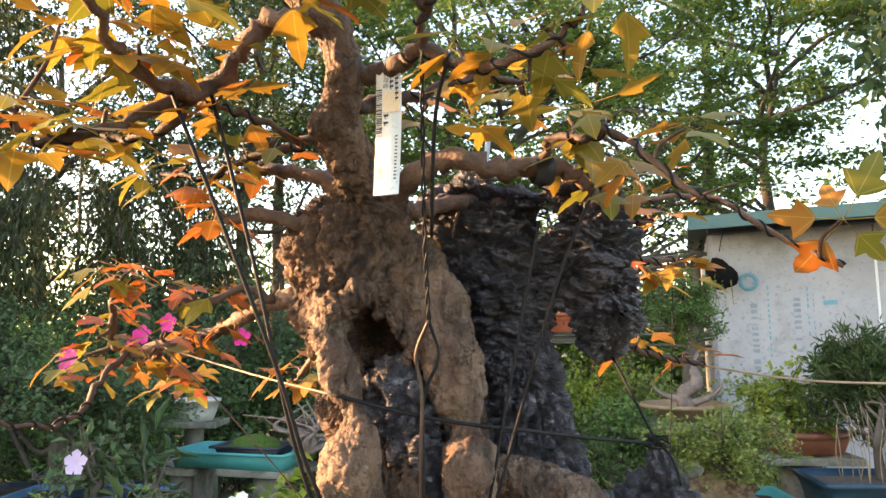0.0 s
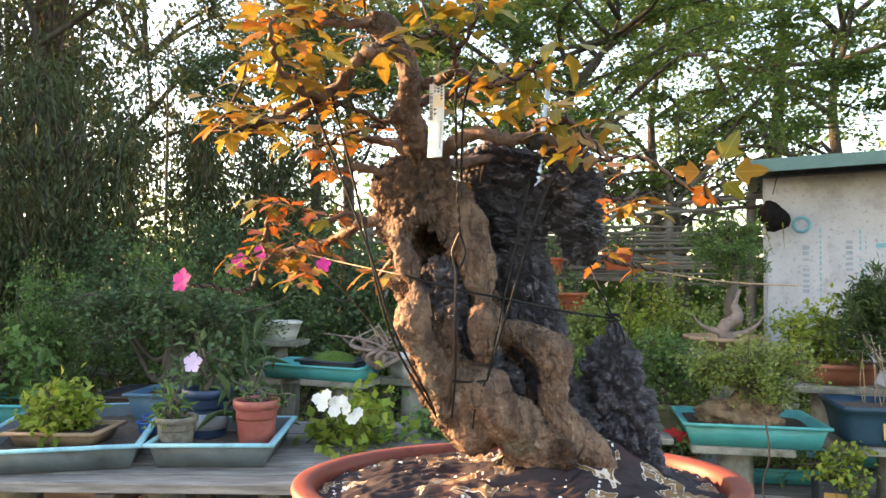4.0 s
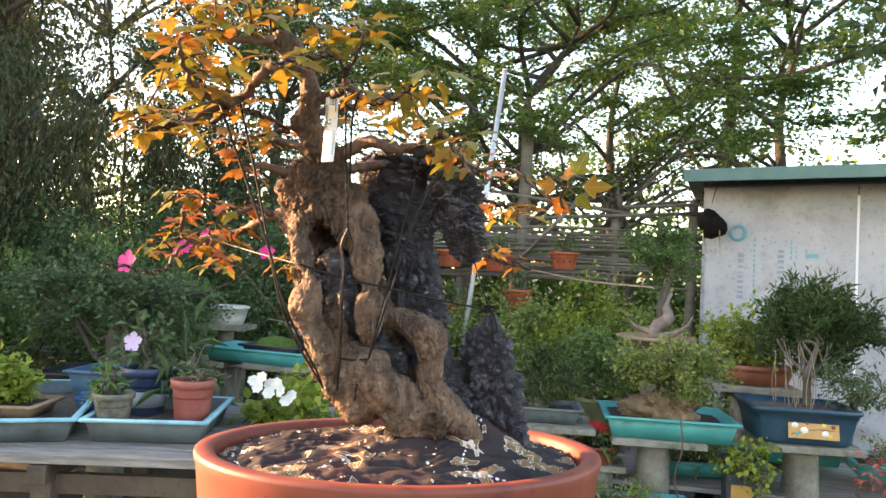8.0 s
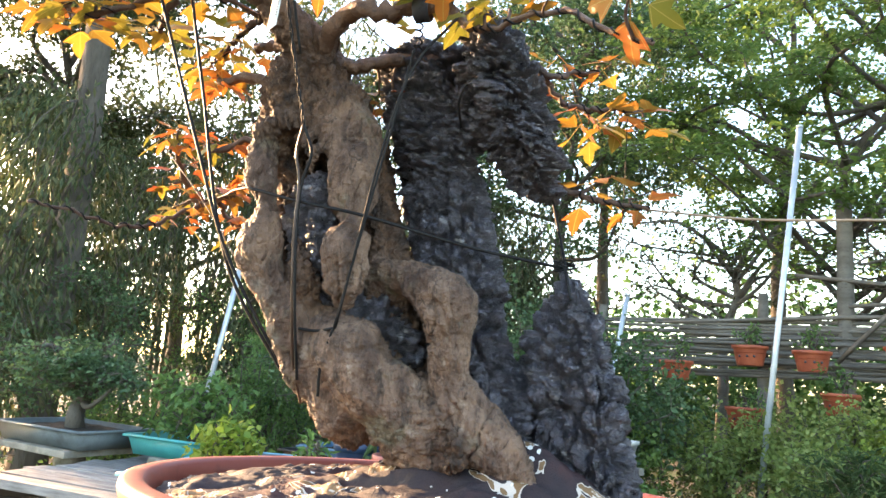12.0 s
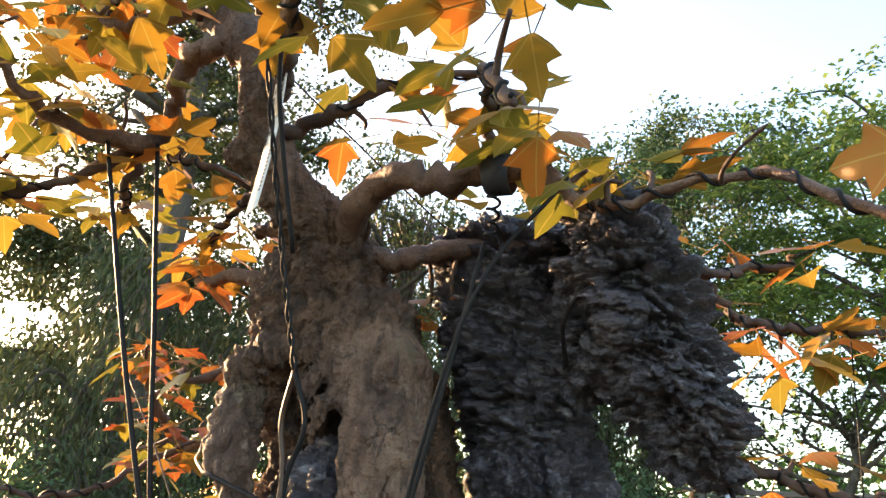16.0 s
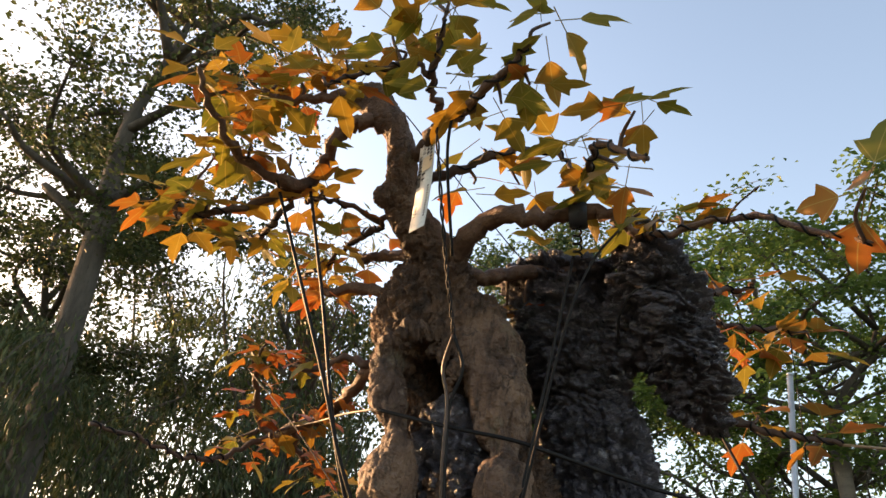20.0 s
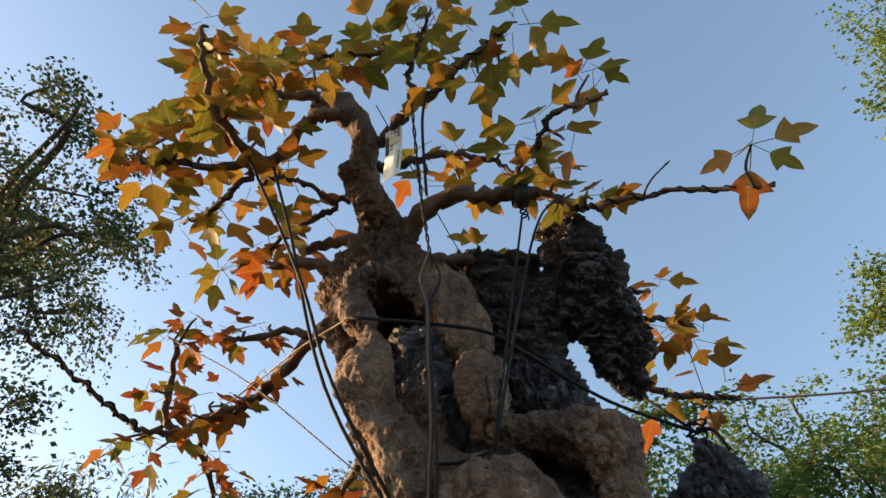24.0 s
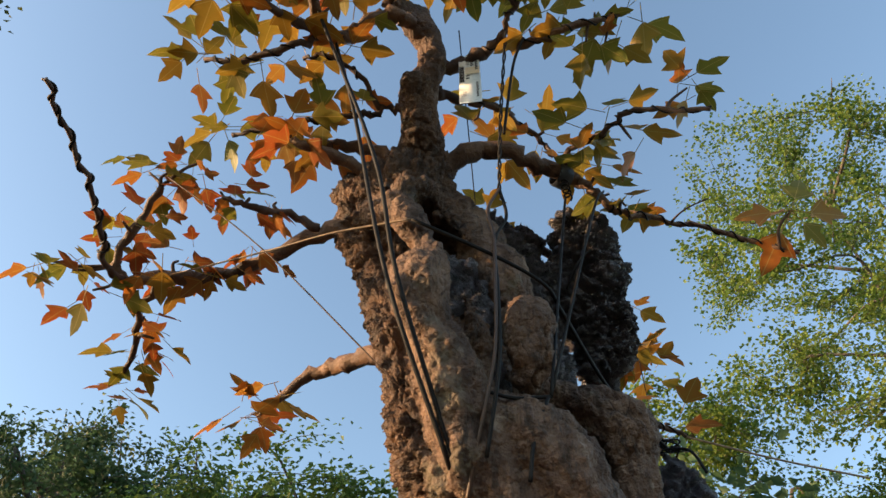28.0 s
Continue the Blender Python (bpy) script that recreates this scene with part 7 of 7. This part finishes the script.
# azalea bonsai with the pink flowers, in front of the hedge
az = tree("azalea_bonsai", "spreading azalea bonsai with twisted trunk and small dark leaves", (-2.25, 3.30, 0.74), 0.75, (0, -0.05, 0.48, 0.74, 0.40, 0.20), 610, 12, 220, 34, 0.030, 0.36, L_HEDGE, 0.05, 0.06, 0.6, "bonsai tree", None, 0.3, (0.1, 0), 0.03, 0.5, 0.004)
azp = tray((-2.25, 3.30, 0.662), 0.7, 0.42, 0.08, 8, M_DARKPOT, M_DARKPOT, "dark oblong pot of the azalea bonsai", "grey trays", 0.8)
concrete_stand((-2.25, 3.30, 0), 0.66, 0.16, 0.6, 8)
old = tree("azalea_bonsai", "old azalea bonsai with small grey-green leaves", (-3.5, 2.35, 0.78), 0.6, (0, 0, 0.34, 0.42, 0.36, 0.18), 611, 10, 130, 32, 0.030, 0.36, L_HEDGE, 0.05, 0.05, 0.5, "bonsai tree", None, 0.25, (0.05, 0), 0.03, 0.5, 0.004)

# mossy pot and white hexagonal pot
moss = tray((-1.42, 3.70, 0.835), 0.36, 0.22, 0.075, -8, M_DARKPOT, M_DARKPOT, "dark oblong pot with a mound of moss", "grey trays", 0.9)
v, f = lathe([(0.0, 0.06), (0.05, 0.055), (0.11, 0.035), (0.15, 0.0)], 30, 1.0, 0.62, 0.25)
tagged(place("moss_mound", mesh_from("moss_mound", v, f, True), M_MOSS), "bright green moss mound in a dark pot", "moss").matrix_world = pose(-1.42, 3.70, 0.90, 0, 0, -8)
hexpot = tagged(empty("hexagonal_pot", (-2.12, 4.40, 0.945), 10), "off-white six-sided glazed pot on a stand", "plant pot")
v, f = lathe([(0.0, 0.02), (0.10, 0.02), (0.10, 0.0), (0.115, 0.0), (0.135, 0.05), (0.155, 0.115), (0.165, 0.118), (0.165, 0.135), (0.145, 0.135), (0.14, 0.10), (0.0, 0.10)], 6)
place("pot_body", mesh_from("pot_body", v, f), M_WHITEPOT, hexpot)
hp2 = copy_thing(hexpot, pose(-0.98, 3.86, 0.80, 0, 0, 30))
concrete_stand((-0.98, 3.86, 0), 0.80, 0.11, 0.3, -8)
drift = tagged(empty("driftwood_bonsai", (-1.12, 3.62, 0.88)), "bare grey twisted deadwood bonsai", "bonsai tree")
rng = np.random.default_rng(31)
for _ in range(16):
    tubes("dead_branch", [spline([(0, 0, 0, 0.02), (rng.normal() * 0.06, rng.normal() * 0.04, 0.07, 0.013), (rng.normal() * 0.10, rng.normal() * 0.05, 0.13, 0.008), (rng.normal() * 0.14, rng.normal() * 0.06, 0.16 + rng.random() * 0.1, 0.003)], 5)], 6, M_DEAD, drift, "", 0.4)

# root-over-rock bonsai in the teal tray
stone = bmesh.new()
bmesh.ops.create_icosphere(stone, subdivisions=4, radius=0.5)
for vtx in stone.verts:
    k = 1 + 0.55 * noise.noise(vtx.co * 3.1) + 0.30 * noise.noise(vtx.co * 8) + 0.12 * noise.noise(vtx.co * 22)
    vtx.co = Vector((vtx.co.x * 0.42 * k, vtx.co.y * 0.26 * k, max(vtx.co.z, -0.25) * 0.20 * k))
st = part("tan_stone", stone, M_TANSTONE, None, "", pose(0.86, 3.66, 0.70), True)
tagged(st, "tan layered stone in a teal tray", "rock")
rb = tree("root_over_rock_bonsai", "small-leaved bonsai growing over a tan stone", (0.88, 3.62, 0.72), 0.55, (-0.02, -0.02, 0.24, 0.32, 0.22, 0.15), 620, 10, 170, 40, 0.020, 0.42, L_YELLOWGREEN2, 0.05, 0.022, 0.3, "bonsai tree", None, 0.2, (0, 0), 0.022, 0.5, 0.003)
tubes("hanging_vine", [spline([(0.02, -0.22, 0.02, 0.005), (0.03, -0.26, -0.15, 0.005), (0.0, -0.27, -0.32, 0.004), (0.10, -0.30, -0.62, 0.004)], 5)], 5, M_TWIG, rb)

# blue glazed pot with the pine and upright stems
BP = (1.53, 3.73, 0.605)
blue = tagged(empty("blue_glazed_pot", BP, 3), "dark blue glazed oblong pot with a painted panel", "plant pot")
sx, sy, hh = 0.54, 0.40, 0.185
prof = ((0.40, 0.0), (0.42, 0.012), (0.42, 0.03), (0.455, 0.12), (0.485, 0.160), (0.50, 0.163), (0.505, 0.185), (0.47, 0.185), (0.45, 0.155), (0.40, 0.10))
v, f = [], []
for k, z in prof:
    for cx_, cy_ in ((-1, -0.86), (-0.9, -1), (0.9, -1), (1, -0.86), (1, 0.86), (0.9, 1), (-0.9, 1), (-1, 0.86)):
        v.append((sx * k * cx_, sy * k * cy_, z))
for r0 in range(len(prof) - 1):
    for i in range(8):
        j = (i + 1) % 8
        f.append((r0 * 8 + i, r0 * 8 + j, r0 * 8 + 8 + j, r0 * 8 + 8 + i))
place("pot_body", mesh_from("pot_body", v, f), M_BLUEGLAZE, blue)
part("soil", box(0.40, 0.30, 0.01, (0, 0, 0.150), 0.003, wobble=0.004), M_CHIPS, blue, "bark chip mulch")
part("bottom_plate", box(0.34, 0.26, 0.02, (0, 0, 0.05), 0.002), M_BLUEGLAZE, blue)
pm = pose(0.03, -0.1935, 0.035, -13, 0, 0)
panel = part("painted_panel", box(0.245, 0.010, 0.095, (0, 0, 0), 0.003), M_OCHRE, blue, "ochre panel painted with blossom", pm)
for k, (x, z, r, m) in enumerate(((-0.09, 0.066, 0.017, M_WHITEPETAL), (-0.045, 0.042, 0.020, M_WHITEPETAL), (0.055, 0.03, 0.018, M_WHITEPETAL), (0.05, 0.07, 0.013, M_YELLOWP), (0.095, 0.065, 0.012, M_TERRA), (-0.03, 0.078, 0.010, M_TERRA), (0.075, 0.02, 0.011, M_YELLOWP), (-0.08, 0.025, 0.010, M_TEAL))):
    v, f = lathe([(0.0, 0.003), (r * 0.6, 0.003), (r, 0.0)], 9, 1, 0.9, 0.2)
    place("blossom", mesh_from("blossom", v, f), m, panel, m=pose(x, -0.0055, z, 90, 0, 0))
tubes("painted_twig", [spline([(-0.11, -0.005, 0.02, 0.002), (-0.03, -0.005, 0.04, 0.002), (0.03, -0.005, 0.05, 0.002), (0.11, -0.005, 0.045, 0.0015)], 5)], 5, M_DARKWOOD, panel)
pine = tree("black_pine_bonsai", "bushy potted pine with dense green needles", (1.60, 3.78, 0.76), 0.7, (0.12, 0.30, 0.42, 0.34, 0.26, 0.25), 630, 10, 150, 60, 0.055, 0.05, L_PINE, -0.15, 0.022, 0.0, "bonsai tree", None, 0.2, (0, 0), 0.022, 0.5, 0.004)
for _ in range(13):
    x0, y0 = rs.uniform(-0.16, 0.10), rs.uniform(-0.1, 0.08)
    tubes("stem", [spline([(x0, y0, 0, 0.0026), (x0 + rs.uniform(-0.02, 0.02), y0, 0.12, 0.0021), (x0 + rs.uniform(-0.05, 0.05), y0 + rs.uniform(-0.03, 0.03), rs.uniform(0.2, 0.36), 0.0012)], 4)], 5, M_CORD, pine)
shrub("low juniper spreading over the pot edge", (1.82, 3.75, 0.76), 0.22, 0.2, 631, L_PINE, 0.03, 40, 24, 0.15, "shrub", "juniper", 0.02, 0.0)

# penjing in the round tan pot, and the red oval pot
tp = tagged(empty("tan_drum_pot", (0.90, 4.75, 0.925)), "tan round clay pot with a dark mouth", "plant pot")
v, f = lathe([(0.0, 0.0), (0.15, 0.0), (0.20, 0.03), (0.245, 0.075), (0.265, 0.078), (0.265, 0.10), (0.235, 0.10), (0.225, 0.07), (0.0, 0.07)], 36)
place("pot_body", mesh_from("pot_body", v, f, True), M_TANPOT, tp)
pj = tree("penjing_juniper", "gnarled juniper penjing with bleached deadwood", (0.92, 4.75, 0.99), 0.75, (0.0, 0.05, 0.60, 0.26, 0.22, 0.22), 640, 9, 110, 36, 0.030, 0.2, L_CEDAR, 0.0, 0.035, 0.4, "bonsai tree", None, 0.2, (0.08, 0), 0.025, 0.5, 0.003)
tubes("deadwood", [spline(r0, 6) for r0 in ([(0.0, -0.05, 0.0, 0.05), (-0.04, -0.05, 0.08, 0.045), (0.05, -0.04, 0.16, 0.04), (0.03, -0.02, 0.25, 0.03), (0.07, 0, 0.34, 0.015)], [(-0.02, -0.06, 0.06, 0.028), (-0.12, -0.06, 0.08, 0.018), (-0.19, -0.05, 0.12, 0.008), (-0.22, -0.05, 0.17, 0.004)], [(0.02, -0.07, 0.04, 0.028), (0.10, -0.08, 0.07, 0.018), (0.17, -0.08, 0.12, 0.010), (0.21, -0.08, 0.19, 0.003)])], 9, M_DEAD, pj, "bleached pinkish deadwood", 0.35)
ro = tagged(empty("red_oval_pot", (1.45, 4.32, 0.805)), "brown-red oval clay pot with a shrub", "plant pot")
v, f = lathe([(0.0, 0.0), (0.19, 0.0), (0.22, 0.07), (0.225, 0.085), (0.24, 0.088), (0.242, 0.115), (0.215, 0.115), (0.205, 0.08), (0.0, 0.08)], 40, 1.0, 0.7)
place("pot_body", mesh_from("pot_body", v, f, True), M_TERRA2, ro)
shrub("light green shrub in the oval pot", (1.38, 4.32, 0.88), 0.36, 0.24, 641, L_YELLOWGREEN, 0.035, 60, 26, 0.36, "shrub", "pot_shrub", 0.025, 0.0)
shrub("dark pine on a grey tray", (0.20, 3.60, 0.67), 0.34, 0.20, 642, L_PINE, 0.045, 50, 40, 0.05, "shrub", "small_pine", 0.02, 0.2)
gn = tagged(empty("small_bonsai_trunk", (0.16, 3.56, 0.675)), "gnarled dark bare bonsai trunk in a grey tray", "bonsai tree")
tubes("trunk", [spline([(0.02, 0, 0, 0.055), (0.03, 0, 0.05, 0.042), (-0.005, 0.01, 0.11, 0.036), (0.03, 0.02, 0.17, 0.024), (0.0, 0.03, 0.23, 0.012)], 6)], 10, M_TREEBARK, gn, "", 0.6)
shrub("round green shrub in an olive pot", (0.50, 4.35, 0.62), 0.52, 0.24, 643, L_CEDAR, 0.028, 80, 34, 0.36, "shrub", "pot_shrub", 0.025, 0.0)
clay_pot((0.50, 4.35, 0.45), 0.13, 0.19, M_OLIVE, "olive glazed round pot", "", "glazed_pot")
concrete_stand((0.50, 4.35, 0), 0.45, 0.18, 0.36, 0)
for k, (x, y, z, h, r) in enumerate(((1.10, 4.02, 0.38, 0.10, 0.26), (1.62, 4.35, 0.42, 0.12, 0.26), (0.66, 3.24, 0.285, 0.09, 0.27), (2.15, 3.95, 0.46, 0.12, 0.24))):
    shrub("short weeds and seedlings in a tray", (x, y, z), h, r, 650 + k, L_YELLOWGREEN2, 0.025, 60, 14, 0.25, "weeds", "tray_weeds", 0.02, 0.0, 0.0015)
sq = tagged(empty("square_pot", (1.22, 3.55, 0.0)), "tall square pot with a pale painted panel", "plant pot")
part("pot_body", box(0.15, 0.15, 0.44, (0, 0, 0), 0.006, 0.85), M_DARKPOT, sq)
part("painted_panel", box(0.10, 0.006, 0.13, (0, -0.073, 0.26), 0.001), M_OCHRE, sq)
shrub("bright little green shrub in a square pot", (1.26, 3.52, 0.42), 0.20, 0.13, 660, L_YELLOWGREEN, 0.03, 26, 18, 0.42, "shrub", "pot_shrub", 0.02, 0.0)
red = tree("red_maple_seedling", "bare reddish maple twigs beside the path", (1.85, 3.15, 0.0), 0.8, (0, 0, 0.52, 0.34, 0.3, 0.22), 661, 9, 70, 6, 0.03, 0.3, L_REDDISH, 0.05, 0.03, 0.3, "bonsai tree", M_TWIG, 0.3, (0, 0), 0.02, 0.5, 0.004)
